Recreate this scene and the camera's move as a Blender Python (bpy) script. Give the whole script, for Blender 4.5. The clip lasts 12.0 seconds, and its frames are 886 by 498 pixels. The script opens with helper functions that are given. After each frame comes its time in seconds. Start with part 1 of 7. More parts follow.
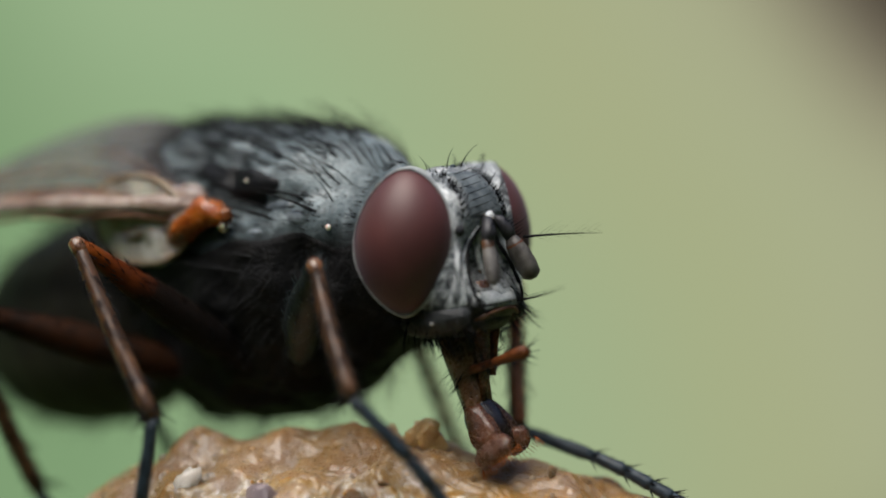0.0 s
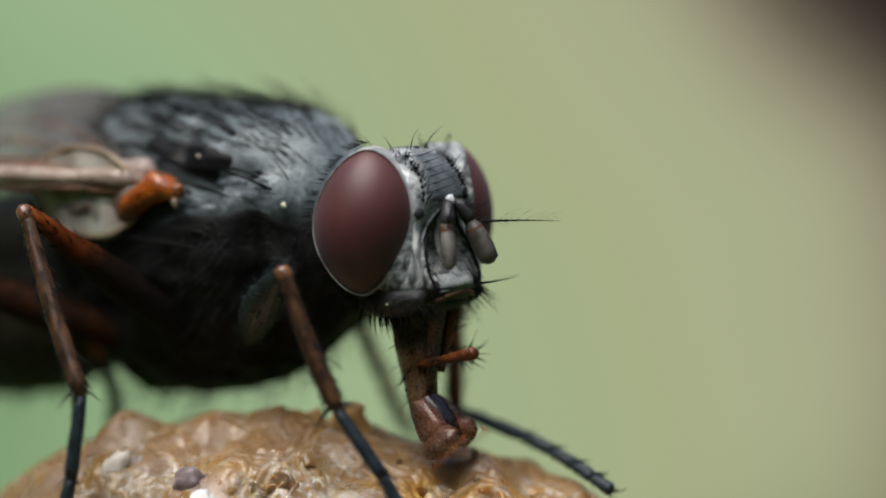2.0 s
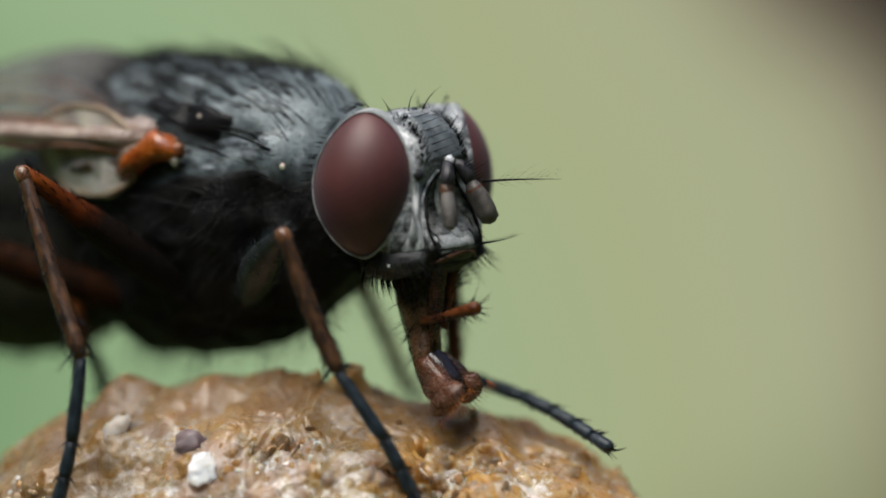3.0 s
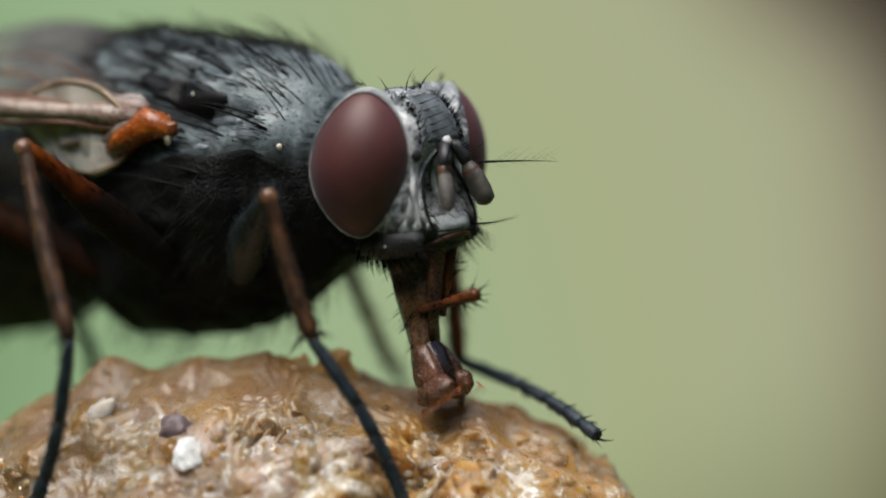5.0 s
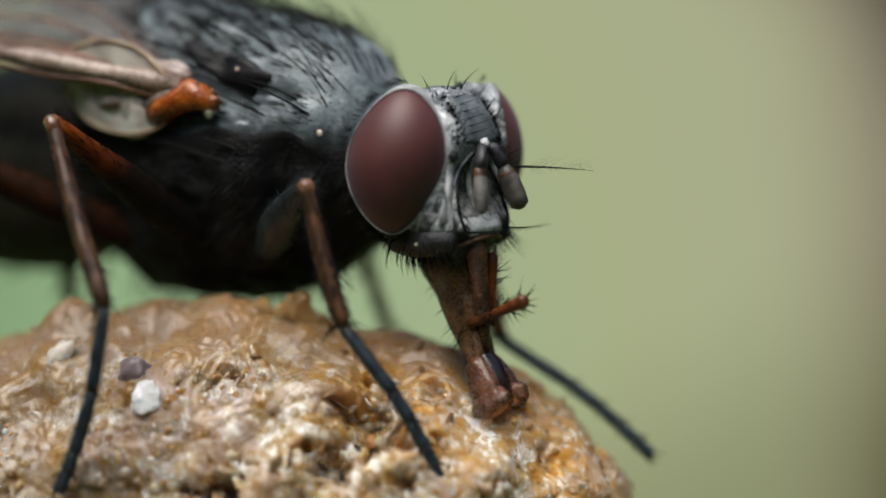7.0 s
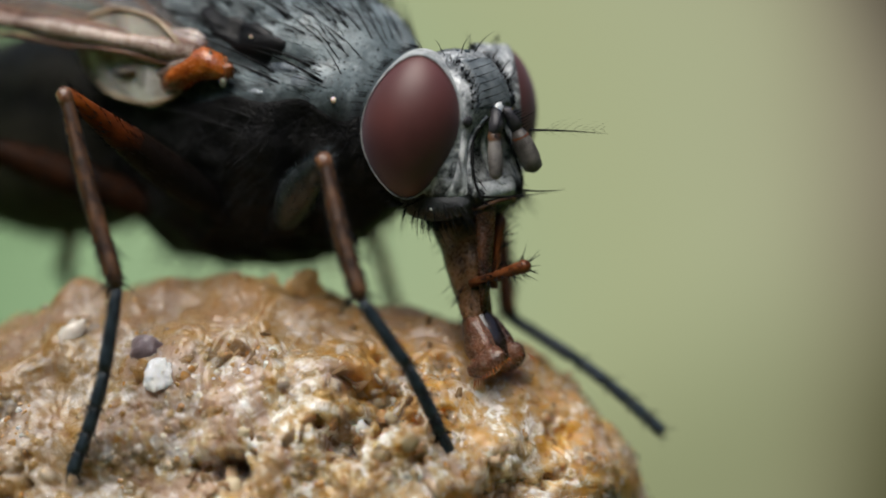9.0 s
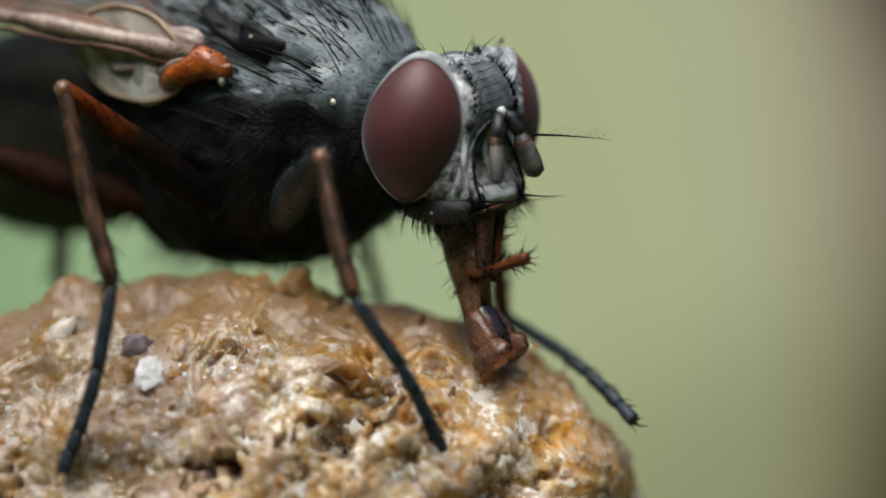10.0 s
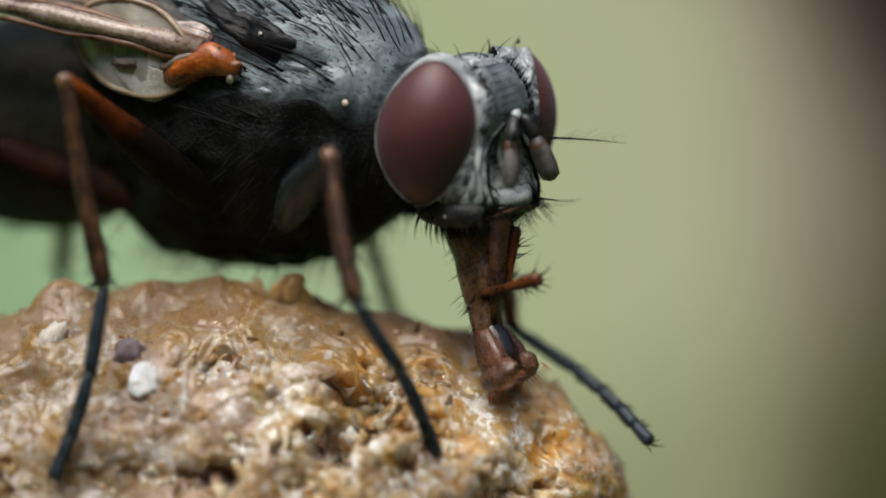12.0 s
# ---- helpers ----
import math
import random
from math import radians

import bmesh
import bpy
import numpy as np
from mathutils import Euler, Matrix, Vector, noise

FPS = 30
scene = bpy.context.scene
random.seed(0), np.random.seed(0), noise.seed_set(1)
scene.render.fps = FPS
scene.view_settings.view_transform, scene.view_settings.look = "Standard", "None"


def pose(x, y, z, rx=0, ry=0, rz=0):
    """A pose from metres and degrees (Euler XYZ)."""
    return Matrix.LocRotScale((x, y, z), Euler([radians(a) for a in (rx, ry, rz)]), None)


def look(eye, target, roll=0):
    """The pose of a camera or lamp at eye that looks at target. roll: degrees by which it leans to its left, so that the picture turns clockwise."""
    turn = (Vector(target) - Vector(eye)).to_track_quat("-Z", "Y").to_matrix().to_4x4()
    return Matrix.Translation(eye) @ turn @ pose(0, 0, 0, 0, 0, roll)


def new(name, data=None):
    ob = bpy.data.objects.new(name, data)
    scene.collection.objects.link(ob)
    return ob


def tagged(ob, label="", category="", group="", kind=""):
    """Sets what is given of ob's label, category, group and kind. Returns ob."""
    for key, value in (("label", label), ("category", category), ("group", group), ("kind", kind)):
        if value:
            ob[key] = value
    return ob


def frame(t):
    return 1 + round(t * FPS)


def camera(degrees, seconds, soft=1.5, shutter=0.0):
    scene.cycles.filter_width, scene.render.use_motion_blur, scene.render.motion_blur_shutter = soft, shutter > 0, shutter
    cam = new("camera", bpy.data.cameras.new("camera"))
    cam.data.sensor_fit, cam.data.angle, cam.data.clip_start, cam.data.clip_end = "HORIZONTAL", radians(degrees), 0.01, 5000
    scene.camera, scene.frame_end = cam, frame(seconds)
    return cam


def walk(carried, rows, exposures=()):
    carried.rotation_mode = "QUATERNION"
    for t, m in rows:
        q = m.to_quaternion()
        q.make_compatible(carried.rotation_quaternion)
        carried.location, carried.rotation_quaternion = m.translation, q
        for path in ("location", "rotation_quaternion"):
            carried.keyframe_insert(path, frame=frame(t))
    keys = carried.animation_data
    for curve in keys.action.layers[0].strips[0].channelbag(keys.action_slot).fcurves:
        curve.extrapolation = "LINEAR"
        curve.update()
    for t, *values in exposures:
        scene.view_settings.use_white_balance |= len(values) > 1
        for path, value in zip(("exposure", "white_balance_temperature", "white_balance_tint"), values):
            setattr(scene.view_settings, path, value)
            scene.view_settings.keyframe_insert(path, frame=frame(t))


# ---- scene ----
MM = 0.001


def mm(x, y, z, rx=0, ry=0, rz=0):
    """A pose from millimetres and degrees."""
    return pose(x * MM, y * MM, z * MM, rx, ry, rz)


# ---- camera: a macro lens about 17 mm from the fly's head
cam = camera(30.0, 12.0, soft=1.8)
cam.data.dof.use_dof = True
cam.data.dof.focus_distance = 16.74 * MM
cam.data.dof.aperture_fstop = 46.0
walk(cam, [
    (0, mm(0.334,-16.631,1.202, 90.764,0.552,6.007)),
    (0.25, mm(0.321,-16.631,1.18, 90.831,0.451,5.351)),
    (0.5, mm(0.309,-16.632,1.159, 90.899,0.349,4.696)),
    (0.75, mm(0.211,-16.847,1.223, 90.466,0.36,3.739)),
    (1, mm(0.114,-17.062,1.287, 90.033,0.371,2.782)),
    (1.5, mm(0.299,-16.613,1.302, 89.933,0.361,3.73)),
    (2, mm(0.135,-17.012,1.342, 89.835,0.298,2.655)),
    (2.5, mm(0.154,-17.01,1.319, 89.923,0.3,2.507)),
    (3, mm(0.108,-17.03,1.375, 88.375,0.896,2.467)),
    (3.5, mm(0.062,-16.989,1.396, 87.826,0.873,2.728)),
    (3.7, mm(0.118,-16.913,1.396, 87.555,0.251,2.806)),
    (4.1, mm(0.09,-16.912,1.423, 87.504,0.236,2.601)),
    (4.5, mm(0.03,-16.911,1.484, 87.391,0.204,2.15)),
    (4.9, mm(-0.031,-16.91,1.545, 87.278,0.171,1.7)),
    (5.3, mm(-0.058,-16.909,1.572, 87.226,0.157,1.495)),
    (5.5, mm(0.043,-16.924,1.69, 86.428,0.634,1.782)),
    (5.9, mm(0.292,-16.908,1.672, 86.011,0.443,2.073)),
    (6, mm(0.354,-16.904,1.668, 85.906,0.395,2.146)),
    (6.2, mm(0.343,-16.907,1.715, 85.567,0.358,2.025)),
    (6.5, mm(0.325,-16.911,1.787, 85.059,0.301,1.845)),
    (6.8, mm(0.28,-16.893,1.803, 84.69,0.049,1.473)),
    (7, mm(0.25,-16.882,1.814, 84.444,-0.118,1.226)),
    (7.2, mm(0.095,-16.93,1.889, 83.703,-0.349,0.535)),
    (7.6, mm(0.073,-16.951,1.892, 83.653,-0.253,0.491)),
    (8, mm(0.026,-16.998,1.899, 83.542,-0.043,0.392)),
    (8.4, mm(-0.022,-17.046,1.905, 83.43,0.167,0.293)),
    (8.8, mm(-0.043,-17.067,1.908, 83.38,0.263,0.248)),
    (9, mm(-0.001,-17.069,1.869, 83.511,0.301,0.569)),
    (9.5, mm(-0.217,-17.133,1.818, 83.529,0.026,-0.043)),
    (10, mm(-0.036,-16.935,1.884, 83.332,0.169,0.244)),
    (10.5, mm(0,-16.907,1.777, 84,-0,0)),
    (11, mm(-0.292,-16.884,1.796, 83.654,0.026,-0.204)),
    (11.5, mm(-0.268,-16.781,1.813, 83.76,-0.15,-0.417)),
    (12, mm(-0.62,-16.855,1.735, 84.072,-0.633,-1.773)),
])

# ---- light: a soft overcast sky from above
world = bpy.data.worlds.new("overcast_sky")
scene.world = world
world.use_nodes = True
wn = world.node_tree
sky = wn.nodes.new("ShaderNodeTexSky")
sky.sky_type = "NISHITA"
sky.sun_disc = False
sky.sun_elevation = radians(65)
sky.sun_rotation = radians(200)
wn.links.new(sky.outputs["Color"], wn.nodes["Background"].inputs["Color"])
wn.nodes["Background"].inputs["Strength"].default_value = 0.13
sun = new("sun", bpy.data.lights.new("sun", "SUN"))
sun.data.energy = 4.5
sun.data.angle = radians(45)
sun.data.color = (1.0, 0.95, 0.87)
sun.matrix_world = look((-0.16, -0.36, 0.87), (0, 0, 0))
scene.view_settings.exposure = 0.0


# ---- node helpers
class Nodes:
    """A small builder for procedural materials. Texture coordinates are the object's own, in millimetres."""

    def __init__(self, name):
        self.m = bpy.data.materials.new(name)
        self.m.use_nodes = True
        self.t = self.m.node_tree
        self.b = self.t.nodes["Principled BSDF"]
        tc = self.node("ShaderNodeTexCoord")
        mp = self.node("ShaderNodeVectorMath", operation="SCALE")
        mp.inputs["Scale"].default_value = 1000.0
        self.link(tc.outputs["Object"], mp.inputs[0])
        self.co = mp.outputs[0]

    def node(self, kind, **props):
        n = self.t.nodes.new(kind)
        if "operation" in props:
            n.operation = props["operation"]
        return n

    def link(self, a, b):
        self.t.links.new(a, b)

    def noise(self, scale, detail=4.0, rough=0.55, co=None, distort=0.0):
        n = self.node("ShaderNodeTexNoise")
        n.inputs["Scale"].default_value = scale
        n.inputs["Detail"].default_value = detail
        n.inputs["Roughness"].default_value = rough
        n.inputs["Distortion"].default_value = distort
        self.link(co or self.co, n.inputs["Vector"])
        return n.outputs["Fac"]

    def voronoi(self, scale, feature="F1", out="Distance"):
        n = self.node("ShaderNodeTexVoronoi")
        n.feature = feature
        n.inputs["Scale"].default_value = scale
        self.link(self.co, n.inputs["Vector"])
        return n.outputs[out]

    def ramp(self, fac, stops):
        n = self.node("ShaderNodeValToRGB")
        e = n.color_ramp.elements
        while len(e) < len(stops):
            e.new(0.5)
        for el, (p, c) in zip(e, stops):
            el.position = p
            el.color = (*c, 1.0) if len(c) == 3 else c
        self.link(fac, n.inputs["Fac"])
        return n.outputs["Color"]

    def grey(self, fac, a, b, lo=0.0, hi=1.0):
        n = self.node("ShaderNodeMapRange")
        for k, v in zip(("From Min", "From Max", "To Min", "To Max"), (a, b, lo, hi)):
            n.inputs[k].default_value = v
        self.link(fac, n.inputs["Value"])
        return n.outputs["Result"]

    def mix(self, fac, a, b, mode="MIX"):
        n = self.node("ShaderNodeMix")
        n.data_type = "RGBA"
        n.blend_type = mode
        for sock, v in ((n.inputs[0], fac), (n.inputs[6], a), (n.inputs[7], b)):
            if isinstance(v, (int, float)):
                sock.default_value = v
            elif isinstance(v, tuple):
                sock.default_value = (*v, 1.0)
            else:
                self.link(v, sock)
        return n.outputs[2]

    def math(self, op, a, b=0.0):
        n = self.node("ShaderNodeMath", operation=op)
        for sock, v in zip(n.inputs, (a, b)):
            if isinstance(v, (int, float)):
                sock.default_value = v
            else:
                self.link(v, sock)
        return n.outputs[0]

    def axis(self):
        n = self.node("ShaderNodeSeparateXYZ")
        self.link(self.co, n.inputs[0])
        return n.outputs

    def bump(self, height, mm_deep, strength=1.0):
        n = self.node("ShaderNodeBump")
        n.inputs["Strength"].default_value = strength
        n.inputs["Distance"].default_value = mm_deep * MM
        self.link(height, n.inputs["Height"])
        self.link(n.outputs["Normal"], self.b.inputs["Normal"])

    def set(self, color=None, rough=0.5, spec=0.5, metal=0.0, sss=0.0, sss_mm=0.1, sss_col=(1, 0.4, 0.15), trans=0.0, coat=0.0, alpha=None, sheen=0.0, ior=1.5):
        b = self.b
        for key, v in (("Base Color", color), ("Roughness", rough)):
            if v is None:
                continue
            if isinstance(v, tuple):
                b.inputs[key].default_value = (*v, 1.0)
            elif isinstance(v, (int, float)):
                b.inputs[key].default_value = v
            else:
                self.link(v, b.inputs[key])
        b.inputs["Specular IOR Level"].default_value = spec
        b.inputs["Metallic"].default_value = metal
        b.inputs["IOR"].default_value = ior
        b.inputs["Subsurface Weight"].default_value = sss
        b.inputs["Subsurface Scale"].default_value = sss_mm * MM
        b.inputs["Subsurface Radius"].default_value = sss_col
        b.inputs["Transmission Weight"].default_value = trans
        b.inputs["Coat Weight"].default_value = coat
        b.inputs["Coat Roughness"].default_value = 0.15
        b.inputs["Sheen Weight"].default_value = sheen
        if alpha is not None:
            if isinstance(alpha, (int, float)):
                b.inputs["Alpha"].default_value = alpha
            else:
                self.link(alpha, b.inputs["Alpha"])
        return self.m


def chitin(name, dark, light, scale=6.0, rough=0.4, spec=0.5, deep=0.006, coat=0.0, sss=0.0):
    """Insect cuticle: two tones in patches, fine grain and relief."""
    n = Nodes(name)
    a = n.noise(scale, 5, 0.6)
    g = n.noise(scale * 9, 3, 0.6)
    col = n.ramp(n.math("ADD", n.math("MULTIPLY", a, 0.75), n.math("MULTIPLY", g, 0.25)), [(0.36, dark), (0.66, light)])
    n.bump(n.math("ADD", a, n.math("MULTIPLY", g, 0.6)), deep)
    return n.set(col, n.grey(g, 0.3, 0.7, rough - 0.08, rough + 0.12), spec, coat=coat, sss=sss, sss_mm=0.08)


def femur_material():
    """Orange-brown at the knee; shade under the body painted black towards the hip."""
    n = Nodes("shade_to_orange_femur")
    x, y, z = n.axis()
    a = n.noise(3, 4)
    f = n.grey(n.math("ADD", x, n.math("MULTIPLY", a, 0.8)), 1.2, 3.0)
    col = n.ramp(f, [(0.0, (0.004, 0.003, 0.0025)), (0.50, (0.008, 0.004, 0.002)), (0.74, (0.10, 0.020, 0.002)), (1.0, (0.21, 0.05, 0.005))])
    n.bump(n.noise(24, 3), 0.008)
    return n.set(col, 0.55, 0.12, sss=0.08, sss_mm=0.08)


def scutum_material():
    """Blue-grey pollen in lengthwise bands over black cuticle, worn in patches, with a black pit at each hair."""
    n = Nodes("pollinose_black_cuticle")
    x, y, z = n.axis()
    bands = n.math("SINE", n.math("MULTIPLY", n.math("ADD", y, n.math("MULTIPLY", n.noise(1.4, 3), 0.3)), 8.0))
    a = n.noise(2.6, 6, 0.66, distort=0.8)
    g = n.noise(16, 4, 0.60)
    f = n.math("ADD", n.math("MULTIPLY", bands, 0.06), n.math("ADD", n.math("MULTIPLY", a, 0.95), n.math("MULTIPLY", g, 0.12)))
    col = n.ramp(f, [(0.32, (0.034, 0.045, 0.050)), (0.46, (0.102, 0.132, 0.142)), (0.60, (0.190, 0.233, 0.245)), (0.78, (0.42, 0.455, 0.46))])
    # fine dark streaks run lengthwise with the lie of the hairs
    lie = n.node("ShaderNodeVectorMath", operation="MULTIPLY")
    n.link(n.co, lie.inputs[0])
    lie.inputs[1].default_value = (0.28, 1.0, 1.0)
    streak = n.noise(9.0, 4, 0.6, co=lie.outputs[0], distort=0.4)
    col = n.mix(n.grey(streak, 0.48, 0.64, 0.0, 0.45), col, (0.020, 0.023, 0.026))
    pit = n.grey(n.voronoi(19.0), 0.15, 0.26, 0.25, 1.0)
    col = n.mix(pit, (0.010, 0.010, 0.012), col)
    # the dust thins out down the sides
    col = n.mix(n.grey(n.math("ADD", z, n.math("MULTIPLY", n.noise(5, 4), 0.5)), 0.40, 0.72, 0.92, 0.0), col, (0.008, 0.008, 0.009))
    n.bump(n.math("ADD", g, n.math("MULTIPLY", pit, 0.6)), 0.014)
    return n.set(col, n.grey(g, 0.3, 0.7, 0.44, 0.60), 0.5, metal=0.05)


def silver_material():
    """Shimmering silver pollen over black skin, in blotches and fine streaks."""
    n = Nodes("silvery_pollen_on_dark_head")
    a = n.noise(3.4, 5, 0.62, distort=1.6)
    m = n.noise(9.0, 4, 0.6, distort=0.8)
    g = n.noise(34, 4, 0.65)
    f = n.math("ADD", n.math("ADD", n.math("MULTIPLY", a, 0.62), n.math("MULTIPLY", m, 0.30)), n.math("MULTIPLY", g, 0.14))
    col = n.ramp(f, [(0.42, (0.012, 0.014, 0.016)), (0.49, (0.11, 0.122, 0.128)), (0.56, (0.36, 0.38, 0.39)), (0.66, (0.84, 0.85, 0.84))])
    # darker towards the chin, with an uneven upper edge
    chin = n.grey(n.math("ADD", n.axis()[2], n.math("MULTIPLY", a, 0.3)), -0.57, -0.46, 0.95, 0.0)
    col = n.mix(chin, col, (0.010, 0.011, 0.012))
    n.bump(n.math("ADD", g, n.math("MULTIPLY", m, 1.5)), 0.022)
    return n.set(col, n.grey(m, 0.35, 0.65, 0.26, 0.46), 0.6, metal=0.15)


def band_material():
    """Dense white pollen, brushed downwards, over the dark skin beside the eye."""
    n = Nodes("white_silver_pollen")
    lie = n.node("ShaderNodeVectorMath", operation="MULTIPLY")
    n.link(n.co, lie.inputs[0])
    lie.inputs[1].default_value = (1.0, 1.0, 0.45)
    a = n.noise(5.5, 5, 0.62, co=lie.outputs[0], distort=1.4)
    g = n.noise(40, 4, 0.65)
    f = n.math("ADD", n.math("MULTIPLY", a, 0.85), n.math("MULTIPLY", g, 0.15))
    col = n.ramp(f, [(0.36, (0.03, 0.034, 0.036)), (0.45, (0.28, 0.30, 0.31)), (0.55, (0.68, 0.70, 0.71)), (0.70, (0.92, 0.93, 0.92))])
    n.bump(n.math("ADD", g, n.math("MULTIPLY", a, 1.5)), 0.02)
    return n.set(col, 0.34, 0.6, metal=0.1)


def cheek_material():
    """Black cheek skin with a thin silver dusting that thickens up towards the eye."""
    n = Nodes("dusted_dark_cheek")
    x, y, z = n.axis()
    a = n.noise(5.0, 5, 0.62, distort=1.0)
    g = n.noise(40, 3, 0.6)
    dust = n.grey(n.math("ADD", n.math("ADD", z, n.math("MULTIPLY", x, 0.40)), n.math("MULTIPLY", a, 0.32)), -0.36, -0.20, 0.0, 0.6)
    low = n.ramp(a, [(0.35, (0.008, 0.009, 0.010)), (0.7, (0.06, 0.064, 0.066))])
    high = n.ramp(n.math("ADD", n.math("MULTIPLY", a, 0.75), n.math("MULTIPLY", g, 0.25)), [(0.36, (0.08, 0.087, 0.09)), (0.60, (0.60, 0.62, 0.62))])
    n.bump(n.math("ADD", a, g), 0.015)
    return n.set(n.mix(dust, low, high), 0.42, 0.4)


def eye_material():
    """Deep red under a waxy film that takes a mauve sheen from the sky."""
    n = Nodes("dark_red_compound_eye")
    a = n.noise(1.6, 3)
    col = n.ramp(a, [(0.3, (0.058, 0.0105, 0.0085)), (0.7, (0.094, 0.021, 0.017))])
    m = n.set(col, 0.52, 0.55, sheen=0.16, coat=0.15)
    n.b.inputs["Sheen Tint"].default_value = (0.80, 0.80, 1.0, 1.0)
    n.b.inputs["Coat Roughness"].default_value = 0.5
    return m


def bread_material(name="moist_crumbly_bread", scatter=0.60):
    """Syrup-soaked crumb: half-clear pinkish and cream grains in amber jelly, browner on the crest and towards one end."""
    n = Nodes(name)
    x, y, z = n.axis()
    big = n.noise(0.50, 4, 0.55, distort=0.6)
    mid = n.noise(1.5, 5, 0.62, distort=1.8)
    fine = n.noise(5.5, 5, 0.62, distort=1.4)
    tiny = n.noise(26, 4, 0.66)
    warp = n.node("ShaderNodeVectorMath", operation="MULTIPLY_ADD")
    nz = n.node("ShaderNodeTexNoise")
    nz.inputs["Scale"].default_value = 5.0
    n.link(n.co, nz.inputs["Vector"])
    n.link(nz.outputs["Color"], warp.inputs[0])
    warp.inputs[1].default_value = (0.35, 0.35, 0.35)
    n.link(n.co, warp.inputs[2])
    cells = []
    for scale in (5.0, 12.0):
        v = n.node("ShaderNodeTexVoronoi")
        v.feature = "SMOOTH_F1"
        v.inputs["Smoothness"].default_value = 0.5
        v.inputs["Scale"].default_value = scale
        n.link(warp.outputs[0], v.inputs["Vector"])
        sep = n.node("ShaderNodeSeparateColor")
        n.link(v.outputs["Color"], sep.inputs[0])
        cells.append((v.outputs["Distance"], sep.outputs[0]))
    tone = n.math("ADD", n.math("MULTIPLY", cells[0][1], 0.16), n.math("MULTIPLY", cells[1][1], 0.10))
    tone = n.math("ADD", tone, n.math("ADD", n.math("MULTIPLY", mid, 0.44), n.math("MULTIPLY", n.math("ADD", n.math("MULTIPLY", fine, 0.7), n.math("MULTIPLY", tiny, 0.3)), 0.46)))
    col = n.ramp(tone, [(0.40, (0.23, 0.105, 0.014)), (0.48, (0.35, 0.210, 0.062)), (0.55, (0.41, 0.295, 0.150)), (0.61, (0.50, 0.44, 0.335)), (0.68, (0.86, 0.82, 0.75))])
    rose = n.grey(n.noise(1.0, 5, 0.62, distort=1.6), 0.47, 0.58)
    col = n.mix(n.math("MULTIPLY", rose, 0.60), col, (0.37, 0.255, 0.222))
    amber = n.grey(n.math("ADD", big, n.math("MULTIPLY", x, 0.06)), 0.41, 0.54)
    col = n.mix(n.math("MULTIPLY", n.math("MULTIPLY", amber, n.grey(tone, 0.45, 0.66, 1.0, 0.2)), 0.85), col, (0.50, 0.25, 0.040))
    top = n.math("ADD", n.math("ADD", z, n.math("MULTIPLY", x, 0.1)), n.math("MULTIPLY", mid, 0.9))
    col = n.mix(n.grey(top, -1.05, -0.55, 0.0, 0.76), col, (0.19, 0.104, 0.036))
    crust = n.grey(n.math("ADD", x, n.math("MULTIPLY", mid, -1.6)), -5.2, -3.6, 0.75, 0.0)
    col = n.mix(crust, col, (0.16, 0.088, 0.030))
    n.bump(n.math("ADD", n.math("ADD", n.math("MULTIPLY", cells[0][0], -1.0), n.math("MULTIPLY", cells[1][0], -0.8)), n.math("MULTIPLY", tiny, 0.55)), 0.010)
    return n.set(col, n.grey(tiny, 0.36, 0.64, 0.50, 0.18), 0.45, sss=0.8, sss_mm=scatter, sss_col=(1.0, 0.82, 0.58), coat=0.14)


def clear_material():
    """Wet half-clear crumb grains, cream to amber."""
    n = Nodes("wet_half_clear_grain")
    own = n.node("ShaderNodeNewGeometry").outputs["Random Per Island"]
    col = n.ramp(own, [(0.0, (0.76, 0.50, 0.18)), (0.3, (0.86, 0.70, 0.42)), (0.75, (0.92, 0.82, 0.63)), (1.0, (0.97, 0.94, 0.88))])
    n.bump(n.noise(20, 3, 0.6), 0.010)
    return n.set(col, 0.20, 0.5, trans=0.86, ior=1.36)


def crystal_material(name, a, b, rough=0.2, sss=0.5):
    n = Nodes(name)
    g = n.noise(9, 4, 0.6)
    n.bump(g, 0.012)
    rnd = n.node("ShaderNodeObjectInfo").outputs["Random"]
    col = n.mix(rnd, n.ramp(g, [(0.3, a), (0.7, b)]), b)
    return n.set(col, rough, 0.7, sss=sss, sss_mm=0.15, sss_col=(1.0, 0.9, 0.8), coat=0.3)


def sugar_material():
    """Half-clear crystals, from amber to pinkish white."""
    n = Nodes("clear_sugary_grain")
    geo = n.node("ShaderNodeNewGeometry").outputs["Random Per Island"]
    own = n.node("ShaderNodeObjectInfo").outputs["Random"]
    f = n.math("FRACT", n.math("ADD", geo, own))
    col = n.ramp(f, [(0.0, (0.40, 0.19, 0.040)), (0.3, (0.42, 0.27, 0.135)), (0.75, (0.52, 0.41, 0.30)), (1.0, (0.82, 0.78, 0.70))])
    n.bump(n.noise(18, 3, 0.6), 0.010)
    return n.set(col, 0.12, 0.6, sss=1.0, sss_mm=0.05, sss_col=(1.0, 0.8, 0.6), coat=0.4)


def wing_material():
    n = Nodes("smoky_clear_wing_membrane")
    a = n.noise(3.0, 4)
    n.bump(n.noise(5.0, 3), 0.02)
    m = n.set(n.ramp(a, [(0.3, (0.07, 0.062, 0.055)), (0.7, (0.16, 0.145, 0.13))]), 0.3, 0.6, alpha=0.55)
    return m


